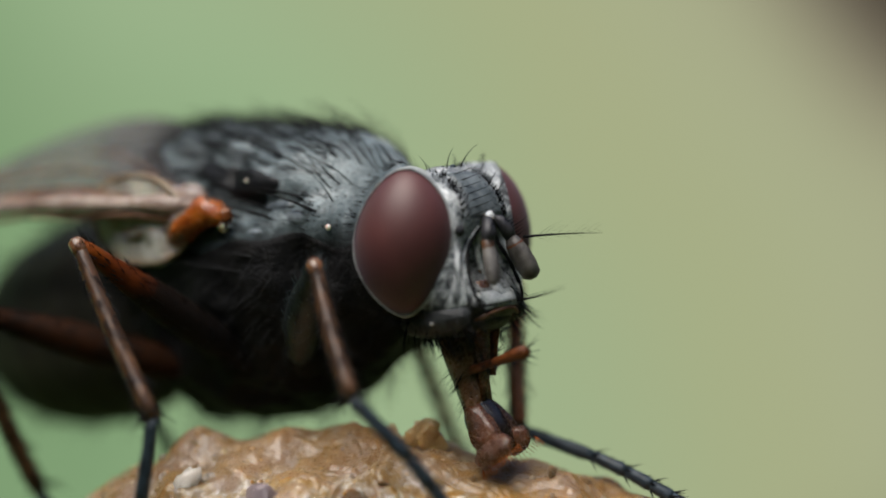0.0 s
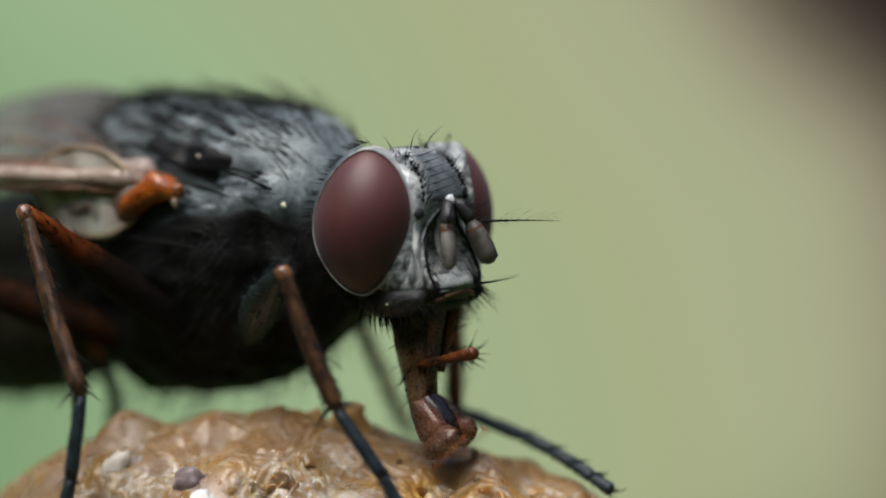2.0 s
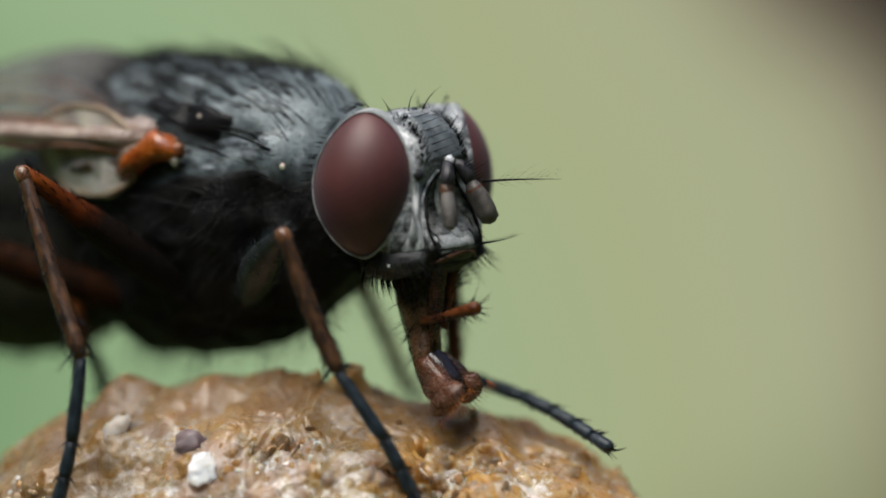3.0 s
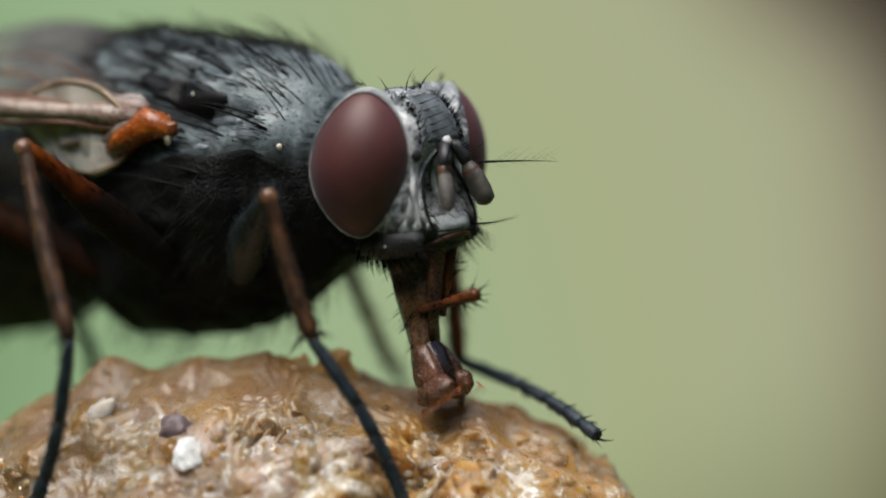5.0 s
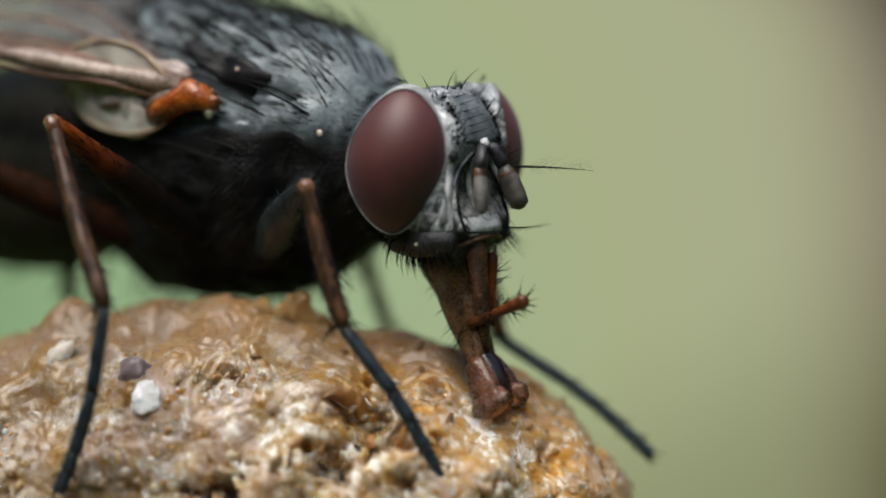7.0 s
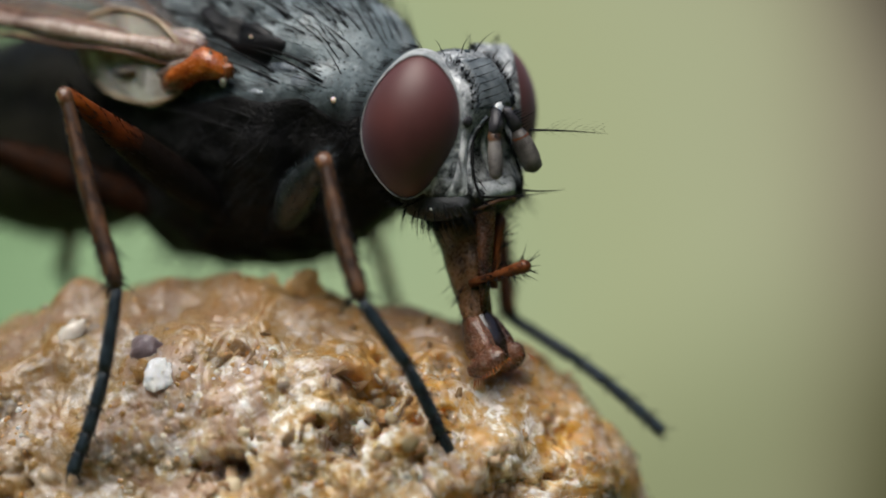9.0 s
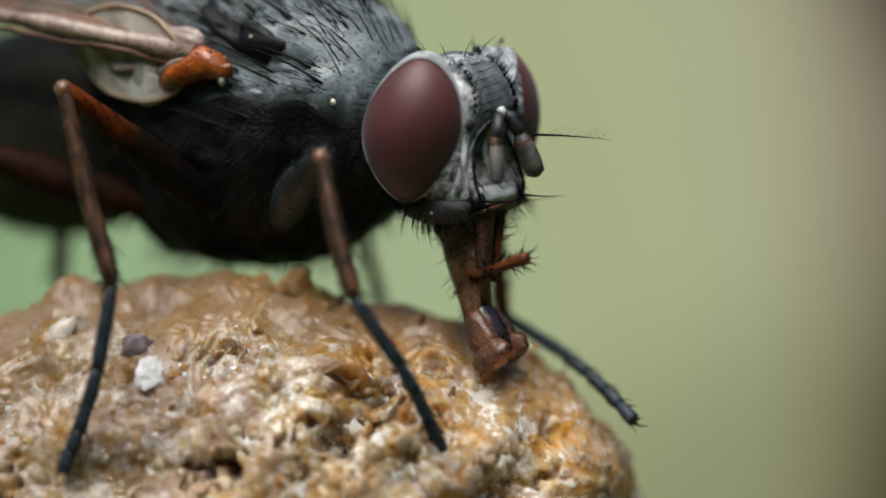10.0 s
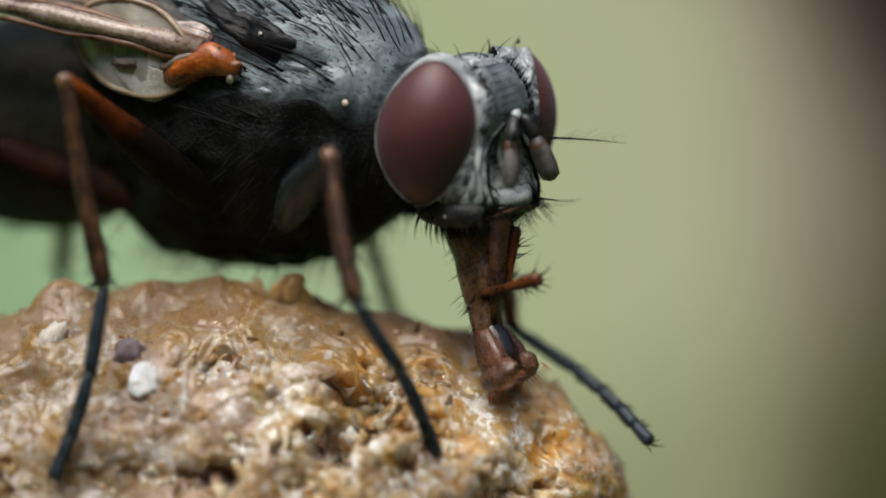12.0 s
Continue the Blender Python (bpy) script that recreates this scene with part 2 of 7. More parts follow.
def calypter_material():
    n = Nodes("pale_milky_membrane")
    a = n.noise(2.4, 4)
    n.bump(n.noise(6.0, 3), 0.03)
    return n.set(n.ramp(a, [(0.3, (0.32, 0.295, 0.245)), (0.7, (0.56, 0.52, 0.45))]), 0.35, 0.5, alpha=0.82, sss=0.2)


def backdrop_material():
    """Far meadow, thrown out of focus and glowing: green to straw, then painted lens vignetting."""
    n = Nodes("glowing_blurred_meadow")
    x, y, z = n.axis()
    wob = n.noise(0.022, 2, 0.4)
    # lengthwise position, leaning with height; bowed like the lens vignette painted at right
    vignette_bow = n.math("MULTIPLY", n.math("POWER", n.math("ABSOLUTE", n.math("ADD", z, 18.0)), 2.0), 0.0062)
    u = n.math("ADD", n.math("ADD", x, n.math("ADD", n.math("MULTIPLY", z, 0.15), vignette_bow)), n.math("MULTIPLY", n.math("SUBTRACT", wob, 0.5), 30.0))
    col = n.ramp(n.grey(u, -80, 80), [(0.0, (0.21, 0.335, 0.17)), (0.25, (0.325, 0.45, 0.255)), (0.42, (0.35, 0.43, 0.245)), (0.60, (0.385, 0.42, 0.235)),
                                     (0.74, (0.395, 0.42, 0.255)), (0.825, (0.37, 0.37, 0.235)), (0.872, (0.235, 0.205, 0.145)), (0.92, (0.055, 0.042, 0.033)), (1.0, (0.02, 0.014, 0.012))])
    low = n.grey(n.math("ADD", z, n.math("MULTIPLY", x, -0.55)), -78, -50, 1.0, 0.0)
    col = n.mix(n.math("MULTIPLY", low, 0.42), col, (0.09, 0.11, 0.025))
    # the sheet glows with these colours by itself
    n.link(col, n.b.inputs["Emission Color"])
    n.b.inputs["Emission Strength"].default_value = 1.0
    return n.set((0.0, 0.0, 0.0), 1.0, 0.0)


def ground_material():
    n = Nodes("mossy_ground")
    a = n.noise(0.05, 6, 0.6)
    n.bump(n.noise(0.6, 4), 2.0)
    return n.set(n.ramp(a, [(0.3, (0.03, 0.06, 0.015)), (0.6, (0.07, 0.11, 0.03)), (0.8, (0.16, 0.14, 0.06))]), 0.9, 0.2)


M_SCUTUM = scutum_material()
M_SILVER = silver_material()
M_EYE = eye_material()
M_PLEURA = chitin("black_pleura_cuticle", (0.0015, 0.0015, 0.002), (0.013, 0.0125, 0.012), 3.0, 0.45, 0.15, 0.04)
M_STRIPE = chitin("slate_frontal_stripe", (0.065, 0.078, 0.085), (0.20, 0.225, 0.235), 5, 0.42, 0.4)
M_ABDOMEN = chitin("olive_grey_abdomen_cuticle", (0.008, 0.0075, 0.005), (0.045, 0.042, 0.027), 1.6, 0.55, 0.25)
M_BRISTLE = chitin("black_bristle", (0.002, 0.002, 0.003), (0.008, 0.008, 0.008), 8, 0.6, 0.15)
M_BLACK = chitin("blue_black_tarsus", (0.008, 0.013, 0.018), (0.038, 0.056, 0.072), 9, 0.42, 0.35)
M_BROWN = chitin("brown_leg_cuticle", (0.022, 0.010, 0.0045), (0.135, 0.064, 0.028), 4, 0.34, 0.4, sss=0.1)
M_GLOSSY = chitin("glossy_black_cuticle", (0.002, 0.002, 0.0025), (0.008, 0.008, 0.009), 4, 0.42, 0.25, 0.01)
M_ROOT = chitin("pearly_wing_root_skin", (0.16, 0.105, 0.085), (0.60, 0.51, 0.46), 2.4, 0.22, 0.5, 0.03, coat=0.4, sss=0.15)
M_DUSKY = chitin("dusky_femur_cuticle", (0.005, 0.0065, 0.0075), (0.032, 0.039, 0.042), 4, 0.38, 0.45)
M_HOLLOW = chitin("grey_face_hollow", (0.015, 0.017, 0.018), (0.42, 0.43, 0.42), 4.5, 0.28, 0.5)
M_HIND = chitin("dark_brown_hind_thigh", (0.004, 0.0025, 0.0015), (0.036, 0.012, 0.004), 2.0, 0.6, 0.06)
M_DOWN = chitin("blue_grey_down", (0.035, 0.048, 0.057), (0.13, 0.17, 0.195), 8, 0.5, 0.4)
M_STALK = chitin("purplish_black_antenna_stalk", (0.008, 0.008, 0.010), (0.055, 0.052, 0.058), 7.0, 0.4, 0.4)
M_CHEEK = cheek_material()
M_BAND = band_material()
M_BLUEPLATE = chitin("blue_grey_glossy_plate", (0.06, 0.075, 0.09), (0.30, 0.34, 0.37), 5, 0.22, 0.6)
M_ORANGE = chitin("orange_leg_cuticle", (0.07, 0.020, 0.005), (0.27, 0.085, 0.02), 4, 0.34, 0.5, sss=0.15)
M_PALP = chitin("orange_brown_feeler_skin", (0.035, 0.010, 0.003), (0.19, 0.055, 0.014), 5, 0.35, 0.4)
M_KNEE = chitin("amber_knee_cuticle", (0.06, 0.022, 0.008), (0.26, 0.125, 0.060), 6, 0.25, 0.5, coat=0.4, sss=0.2)
M_FEMUR = femur_material()
M_TEGULA = chitin("bright_orange_wing_base", (0.12, 0.019, 0.004), (0.54, 0.145, 0.017), 2.6, 0.22, 0.5, 0.03, coat=0.5, sss=0.25)
M_PROBOSCIS = chitin("red_brown_proboscis_skin", (0.012, 0.0065, 0.003), (0.165, 0.085, 0.037), 3, 0.28, 0.5, 0.025, coat=0.35, sss=0.2)
M_LABELLUM = chitin("moist_red_brown_lobe", (0.016, 0.006, 0.003), (0.175, 0.066, 0.027), 4, 0.25, 0.45, 0.045, coat=0.45, sss=0.3)
M_CLEFT = chitin("dark_wet_cleft_skin", (0.004, 0.003, 0.003), (0.030, 0.018, 0.014), 5, 0.2, 0.5, coat=0.4)
M_RIM = chitin("silver_white_eye_rim", (0.16, 0.18, 0.185), (0.72, 0.74, 0.73), 9, 0.34, 0.5)
M_PALE = chitin("pale_ivory_cuticle", (0.55, 0.48, 0.36), (0.85, 0.80, 0.70), 5, 0.3, 0.5, sss=0.3)
M_ANTENNA = chitin("grey_velvet_antenna", (0.045, 0.040, 0.036), (0.17, 0.155, 0.14), 6, 0.45, 0.4)
M_STRAP = chitin("pale_and_brown_wing_strap", (0.10, 0.045, 0.025), (0.50, 0.40, 0.33), 2.2, 0.28, 0.5, 0.03, coat=0.3, sss=0.1)
M_TANRIM = chitin("tan_membrane_rim", (0.16, 0.10, 0.05), (0.42, 0.33, 0.22), 3, 0.35, 0.5)
M_VEIN = chitin("brown_wing_vein", (0.06, 0.025, 0.012), (0.26, 0.13, 0.07), 4, 0.35, 0.5, sss=0.1)
M_WING = wing_material()
M_CALYPTER = calypter_material()
M_INNER = chitin("cream_white_membrane", (0.44, 0.40, 0.34), (0.80, 0.76, 0.69), 2.4, 0.35, 0.5, 0.03, sss=0.2)
M_BREAD = bread_material()
M_CLEAR = clear_material()
M_GRAIN = bread_material("moist_crumb_grain", 0.03)
M_WHITE = crystal_material("white_sugary_crystal", (0.86, 0.83, 0.78), (0.98, 0.97, 0.95), 0.12, 0.8)
M_CRUMB = crystal_material("golden_bread_crumb", (0.30, 0.20, 0.09), (0.52, 0.42, 0.26), 0.15, 0.6)
M_AMBER = crystal_material("amber_bread_crumb", (0.34, 0.17, 0.05), (0.58, 0.38, 0.16), 0.15, 0.9)
M_SUGAR = sugar_material()
M_PALEGRAIN = crystal_material("dull_cream_grain", (0.40, 0.34, 0.26), (0.62, 0.57, 0.50), 0.2, 0.9)
M_SEED = crystal_material("dark_purple_seed", (0.05, 0.034, 0.040), (0.20, 0.150, 0.160), 0.3, 0.6)
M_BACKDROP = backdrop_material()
M_GROUND = ground_material()


# ---- mesh helpers, in millimetres
class Geo:
    def __init__(self):
        self.v, self.f = [], []

    def grid(self, fn, nu, nv, close_u=False):
        """fn(i / nu, j / nv) gives points; u may close on itself."""
        o, cols = len(self.v), nu if close_u else nu + 1
        for j in range(nv + 1):
            for i in range(cols):
                self.v.append(tuple(fn(i / nu, j / nv)))
        for j in range(nv):
            for i in range(nu):
                a, b = o + j * cols + i, o + j * cols + (i + 1) % cols
                self.f.append((a, b, b + cols, a + cols))
        return self

    def tube(self, pts, radii, seg=10, flat=1.0, up=(0, 0, 1)):
        """A swept round bar with closed ends; flat squeezes it across up."""
        pts = [Vector(p) for p in pts]
        o = len(self.v)
        for k, p in enumerate(pts):
            d = (pts[min(k + 1, len(pts) - 1)] - pts[max(k - 1, 0)]).normalized()
            s = d.cross(Vector(up))
            if s.length < 1e-4:
                s = d.cross(Vector((0, 1, 0.2)))
            s.normalize()
            n = s.cross(d)
            for i in range(seg):
                a = 2 * math.pi * i / seg
                self.v.append(tuple(p + (s * math.cos(a) + n * math.sin(a) * flat) * radii[k]))
        for k in range(len(pts) - 1):
            for i in range(seg):
                a, b = o + k * seg + i, o + k * seg + (i + 1) % seg
                self.f.append((a, b, b + seg, a + seg))
        self.f.append(tuple(o + i for i in reversed(range(seg))))
        self.f.append(tuple(o + (len(pts) - 1) * seg + i for i in range(seg)))
        return self

    def ball(self, c, rad, nu=24, nv=14, bumps=0.0, freq=3.0):
        def fn(u, v):
            a, b = 2 * math.pi * u, math.pi * (v - 0.5)
            d = Vector((math.cos(b) * math.cos(a), math.cos(b) * math.sin(a), math.sin(b)))
            k = 1 + bumps * noise.noise(d * freq + Vector(c))
            return (c[0] + rad[0] * d.x * k, c[1] + rad[1] * d.y * k, c[2] + rad[2] * d.z * k)
        return self.grid(fn, nu, nv, True)

    def hair(self, p, way, length, radius, sag=(0, 0, 0), steps=4):
        """A tapering, curved bristle."""
        p, way, sag = Vector(p), Vector(way).normalized(), Vector(sag)
        pts = [p + way * (length * k / steps) + sag * (length * (k / steps) ** 2) for k in range(steps + 1)]
        return self.tube(pts, [radius * (1 - 0.92 * k / steps) for k in range(steps + 1)], 4)

    def stretched(self, k):
        self.v = [(x * k, y * k, z * k) for x, y, z in self.v]
        return self

    def mesh(self, name, material, smooth=True):
        me = bpy.data.meshes.new(name)
        me.from_pydata([(x * MM, y * MM, z * MM) for x, y, z in self.v], [], self.f)
        me.materials.append(material)
        if len(self.f) < 100000:
            bm = bmesh.new()
            bm.from_mesh(me)
            bmesh.ops.recalc_face_normals(bm, faces=bm.faces)
            bm.to_mesh(me)
            bm.free()
        else:
            me.flip_normals()
        if smooth:
            me.shade_smooth()
        me.update()
        return me


def part(name, geo, material, parent=None, label="", at=None, kind=""):
    ob = new(name, geo.mesh(name, material))
    ob.parent = parent
    if at is not None:
        ob.matrix_basis = at
    return tagged(ob, label, "", "", kind)


def lerp(a, b, t):
    return a + (b - a) * t


# ---- setting
def build_ground():
    g = Geo().grid(lambda u, v: ((u - 0.5) * 9000, (v - 0.5) * 9000, -75), 40, 40)
    tagged(part("ground", g, M_GROUND), "mossy green ground under the bread", "ground", "", "structure")


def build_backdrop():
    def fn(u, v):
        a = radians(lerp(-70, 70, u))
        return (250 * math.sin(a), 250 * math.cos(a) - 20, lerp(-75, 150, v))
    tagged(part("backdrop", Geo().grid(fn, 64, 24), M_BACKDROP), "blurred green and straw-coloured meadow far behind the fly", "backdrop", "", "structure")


def build_sky_blocker():
    """Unseen wall added round the camera to close the place and block low skylight."""
    def fn(u, v):
        a = radians(lerp(70, 290, u))
        r = 250 + 14 * noise.noise(Vector((math.cos(a) * 5, math.sin(a) * 5, v * 6)))
        return (r * math.sin(a), r * math.cos(a) - 20, lerp(-75, 160, v))
    tagged(part("hedge", Geo().grid(fn, 120, 24), M_GROUND), "unseen dark green wall that blocks low skylight", "foliage", "", "structure")


build_ground()
build_backdrop()
build_sky_blocker()

# ---- bread
BREAD_C = Vector((-1.908, 0.584, -4.041))
BREAD_R = Vector((4.23, 2.1, 3.4))
CAVITIES = (((-1.14, -0.999, -1.84), 0.20, 0.55), ((-0.75, -0.663, -1.57), 0.24, 0.40), ((-1.03, -0.621, -1.38), 0.20, 0.30),
            ((-2.26, -1.167, -2.16), 0.20, 0.60), ((-0.43, -1.041, -1.99), 0.10, 0.35), ((-2.25, -0.537, -0.95), 0.14, 0.16),
            ((-4.9, -0.747, -2.4), 0.3, 0.3), ((0.5, -0.831, -2.5), 0.25, 0.25), ((-0.2, -0.327, -1.35), 0.15, 0.18), ((0.9, -0.243, -2.1), 0.2, 0.2))
LUMPS = (((-4.05, 0.429, -0.55), 0.32, 0.24), ((-3.05, 0.513, -0.60), 0.30, 0.12), ((-2.35, 0.513, -0.60), 0.34, 0.07), ((-1.5, 0.597, -0.65), 0.2, 0.08),
         ((-0.3, 0.177, -1.0), 0.25, 0.08), ((0.6, 0.009, -1.45), 0.3, 0.08), ((-2.9, -0.663, -1.6), 0.5, 0.10))


def bread_point(d, fine=True):
    """The crust in the direction d (unit) from the bread's middle: a lumpy, pitted dome."""
    k = ((abs(d.x) ** 2.8 + abs(d.z) ** 2.8) ** (2 / 2.8) + d.y ** 2) ** -0.5
    q = Vector((d.x * BREAD_R.x, d.y * BREAD_R.y, d.z * BREAD_R.z)) * k
    p = BREAD_C + Vector((q.x, q.y, q.z - 0.10 * q.x))
    n = Vector((d.x * abs(d.x) ** 0.8 / BREAD_R.x, d.y / BREAD_R.y, d.z * abs(d.z) ** 0.8 / BREAD_R.z)).normalized()
    h = 0.22 * noise.noise(p * 0.8) + 0.15 * noise.noise(p * 1.9 + Vector((7, 3, 1)))
    w = p + Vector((noise.noise(p * 2.0), noise.noise(p * 2.0 + Vector((9, 0, 0))), noise.noise(p * 2.0 + Vector((0, 9, 0))))) * 0.35
    if fine:
        # torn crumb round the hollows and in patches, glazed elsewhere
        torn = min(0.7, max(0.0, 0.05 + 1.4 * noise.noise(p * 0.9 + Vector((2, 5, 0)))))
        for c, r, deep in CAVITIES:
            torn = max(torn, 1.4 * math.exp(-((p - Vector(c)).length / (r + 0.40)) ** 2))
        # gentle glazed swells, crumbly where it is torn
        h += 0.035 * noise.noise(w * 2.6) + 0.010 * noise.noise(w * 6.0)
        f = noise.voronoi(w * 7.5)[0]
        h += (0.006 + 0.028 * torn) * max(0.0, 1 - 2.2 * f[0] * f[0])
        f = noise.voronoi(w * 3.4)[0]
        h += 0.028 * max(0.0, 1 - 2.0 * f[0] * f[0])
        h += torn * (0.014 * noise.noise(w * 4.6) + 0.008 * noise.noise(p * 9.0)) + 0.002 * noise.noise(p * 20.0)
        for c, r, high in LUMPS:
            h += high * math.exp(-((p - Vector(c)).length / r) ** 2)
        for c, r, deep in CAVITIES:
            q = (p - Vector(c)).length / r * (1 + 0.75 * noise.noise(p * 4.5) + 0.35 * noise.noise(p * 11.0))
            if q < 1.6:
                h -= 0.75 * deep * max(0.0, 1 - (q / 1.6) ** 2) ** 2 * (1 + 0.8 * noise.noise(p * 5.0))
    return p + n * (h - 0.05)


def build_bread():
    def fn(u, v):
        # finer round the side that is turned to -y
        a = 2 * math.pi * u
        a = -math.pi / 2 + (a - math.pi) - 0.55 * math.sin(a - math.pi)
        if v <= 0.8:
            ph = v / 0.8 * math.pi / 2 * 1.06
            return bread_point(Vector((math.sin(ph) * math.cos(a), math.sin(ph) * math.sin(a), math.cos(ph))))
        w = (v - 0.8) / 0.2
        ph = math.pi / 2 * 1.06
        q = bread_point(Vector((math.sin(ph) * math.cos(a), math.sin(ph) * math.sin(a), math.cos(ph))))
        k = 1 + 2.6 * (1 - (1 - w) ** 2)
        z = lerp(q.z, -75.2, w ** 1.4)
        wob = 1 + 0.12 * w * noise.noise(Vector((math.cos(a) * 2, math.sin(a) * 2, z * 0.15)))
        return (BREAD_C.x + (q.x - BREAD_C.x) * k * wob, BREAD_C.y + (q.y - BREAD_C.y) * k * wob, z)
    g = Geo().grid(fn, 720, 300, True)
    bread = new("bread_chunk", g.mesh("bread_chunk", M_BREAD))
    return tagged(bread, "moist crumbly golden-brown bread chunk the fly feeds on", "bread")


bread = build_bread()


def crumb_mesh(name, material, seed, stretch=(1, 1, 1), jag=0.0, flat=False):
    rnd = random.Random(seed)
    bm = bmesh.new()
    bmesh.ops.create_icosphere(bm, subdivisions=3 if jag else 2, radius=1.0 * MM)
    off = Vector((rnd.random() * 20, rnd.random() * 20, seed))
    for v in bm.verts:
        d = v.co.normalized()
        k = 1 + 0.6 * noise.noise(d * 1.3 + off) + 0.4 * noise.noise(d * 3.1 + off)
        if jag:
            k = 1 + jag * noise.noise(d * 1.6 + off) + 0.6 * jag * noise.noise(d * 4.5 + off)
        v.co = Vector((d.x * stretch[0], d.y * stretch[1], d.z * stretch[2])) * (k * MM)
    me = bpy.data.meshes.new(name)
    bm.to_mesh(me)
    bm.free()
    me.materials.append(material)
    if not flat:
        me.shade_smooth()
    return me


def bread_dir(p):
    q = Vector(p) - BREAD_C
    q.z += 0.10 * q.x
    return Vector((q.x / BREAD_R.x, q.y / BREAD_R.y, q.z / BREAD_R.z)).normalized()


def lay(name, me, p, size, label, turn=(0, 0, 0)):
    ob = new(name, me)
    ob.parent = bread
    ob.matrix_basis = mm(*p, *turn) @ Matrix.Diagonal((*size, 1))
    return tagged(ob, label)


def ico():
    bm = bmesh.new()
    bmesh.ops.create_icosphere(bm, subdivisions=1, radius=1.0)
    out = [tuple(v.co) for v in bm.verts], [tuple(v.index for v in f.verts) for f in bm.faces]
    bm.free()
    return out


ICO_V, ICO_F = ico()


def block_mesh(name, material, seed):
    """A clear sugar crystal: a skewed, chamfered block."""
    rnd = random.Random(seed)
    bm = bmesh.new()
    bmesh.ops.create_cube(bm, size=1.7 * MM)
    ext = (rnd.uniform(0.8, 1.25), rnd.uniform(0.7, 1.1), rnd.uniform(0.6, 0.95))
    for v in bm.verts:
        v.co = Vector([v.co[i] * ext[i] * rnd.uniform(0.8, 1.2) for i in range(3)])
    bmesh.ops.bevel(bm, geom=list(bm.edges), offset=0.28 * MM, segments=1, affect="EDGES")
    me = bpy.data.meshes.new(name)
    bm.to_mesh(me)
    bm.free()
    me.materials.append(material)
    return me


def build_inclusions():
    lay("sugar_grain", crumb_mesh("sugar_grain", M_WHITE, 52, (1.0, 0.7, 1.1), 0.5, True), (-3.03, -0.735, -1.25), (0.145, 0.10, 0.155), "white crystalline grain stuck in the crust", (-20, 12, 12))
    lay("seed", crumb_mesh("seed", M_SEED, 8, (1, 1, 1), 0.5), (-3.20, -0.44, -1.07), (0.165, 0.13, 0.175), "dark purple seed sunk in the crust", (0, 20, 0))
    lay("pale_grain", crumb_mesh("pale_grain", M_PALEGRAIN, 57, (0.8, 0.7, 1.3), 0.35), (-4.04, -0.22, -0.97), (0.15, 0.09, 0.17), "pale grain half buried in the crust", (-20, 25, 0))
    lay("crumb_flake", crumb_mesh("crumb_flake", M_AMBER, 14, (1.1, 0.4, 0.9), 0.7, True), (-1.66, 0.387, -0.50), (0.16, 0.14, 0.18), "upright translucent crumb flake on the crest", (0, 10, 20))
    lay("crumb_flake", crumb_mesh("crumb_flake", M_AMBER, 17, (1, 0.5, 0.9), 0.7, True), (-2.02, 0.471, -0.58), (0.14, 0.10, 0.14), "translucent crumb flake on the crest", (0, -20, 0))
    kinds = [crumb_mesh("crumb", m, s, st) for m, s, st in ((M_GRAIN, 21, (1, 1, 0.6)), (M_SUGAR, 22, (1, 0.8, 0.7)), (M_GRAIN, 23, (1, 0.9, 0.7)),
                                                            (M_CRUMB, 24, (1.3, 0.7, 0.6)), (M_GRAIN, 25, (0.8, 1, 1)), (M_SUGAR, 26, (1.2, 0.6, 0.5)))]
    rnd = random.Random(4)
    flakes = [crumb_mesh("flake", m, s, (1.2, 0.8, 0.22)) for m, s in ((M_SUGAR, 31), (M_CRUMB, 32), (M_GRAIN, 33), (M_SUGAR, 34))]
    for k in range(60):
        c, r, deep = CAVITIES[k % 6]
        d = bread_dir(Vector(c) + Vector((rnd.gauss(0, r * 1.1), rnd.gauss(0, 0.1), rnd.gauss(0, r * 1.1))))
        ob = new("flake", flakes[rnd.randrange(4)])
        ob.parent = bread
        s = rnd.uniform(0.04, 0.11)
        ob.matrix_basis = mm(*bread_point(d), rnd.uniform(0, 360), rnd.uniform(0, 360), rnd.uniform(0, 360)) @ Matrix.Diagonal((s, s, s, 1))
    for k in range(45):
        a = rnd.uniform(math.pi, 2 * math.pi) + rnd.gauss(0, 0.25)
        ph = math.acos(rnd.uniform(0.05, 0.97))
        d = Vector((math.sin(ph) * math.cos(a), math.sin(ph) * math.sin(a), math.cos(ph)))
        s = rnd.choice((0.03, 0.04, 0.05, 0.06, 0.09))
        q = bread_point(d)
        ob = new("crumb", kinds[rnd.choice((0, 0, 0, 1, 2, 2, 3, 4, 5))])
        ob.parent = bread
        ob.matrix_basis = mm(*(q - (q - BREAD_C).normalized() * s * 0.3), rnd.uniform(0, 360), rnd.uniform(0, 360), rnd.uniform(0, 360)) @ Matrix.Diagonal((s * rnd.uniform(0.9, 1.7), s, s * rnd.uniform(0.5, 0.8), 1))
    # a crust of half-sunk crumb grains and, in drifts, clear sugary ones; the small ones as one layer each
    blocks = [block_mesh("syrup_grain", M_SUGAR, 40 + k) for k in range(6)]
    layers = {"crumb_dust": Geo(), "sugar_dust": Geo()}
    grains = 0
    for k in range(8000):
        a = rnd.uniform(math.pi * 0.92, 2.08 * math.pi)
        ph = math.acos(rnd.uniform(0.03, 0.99))
        d = Vector((math.sin(ph) * math.cos(a), math.sin(ph) * math.sin(a), math.cos(ph)))
        q = bread_point(d)
        drift = noise.noise(q * 1.3 + Vector((3, 0, 0))) + 0.6 * noise.noise(q * 3.5)
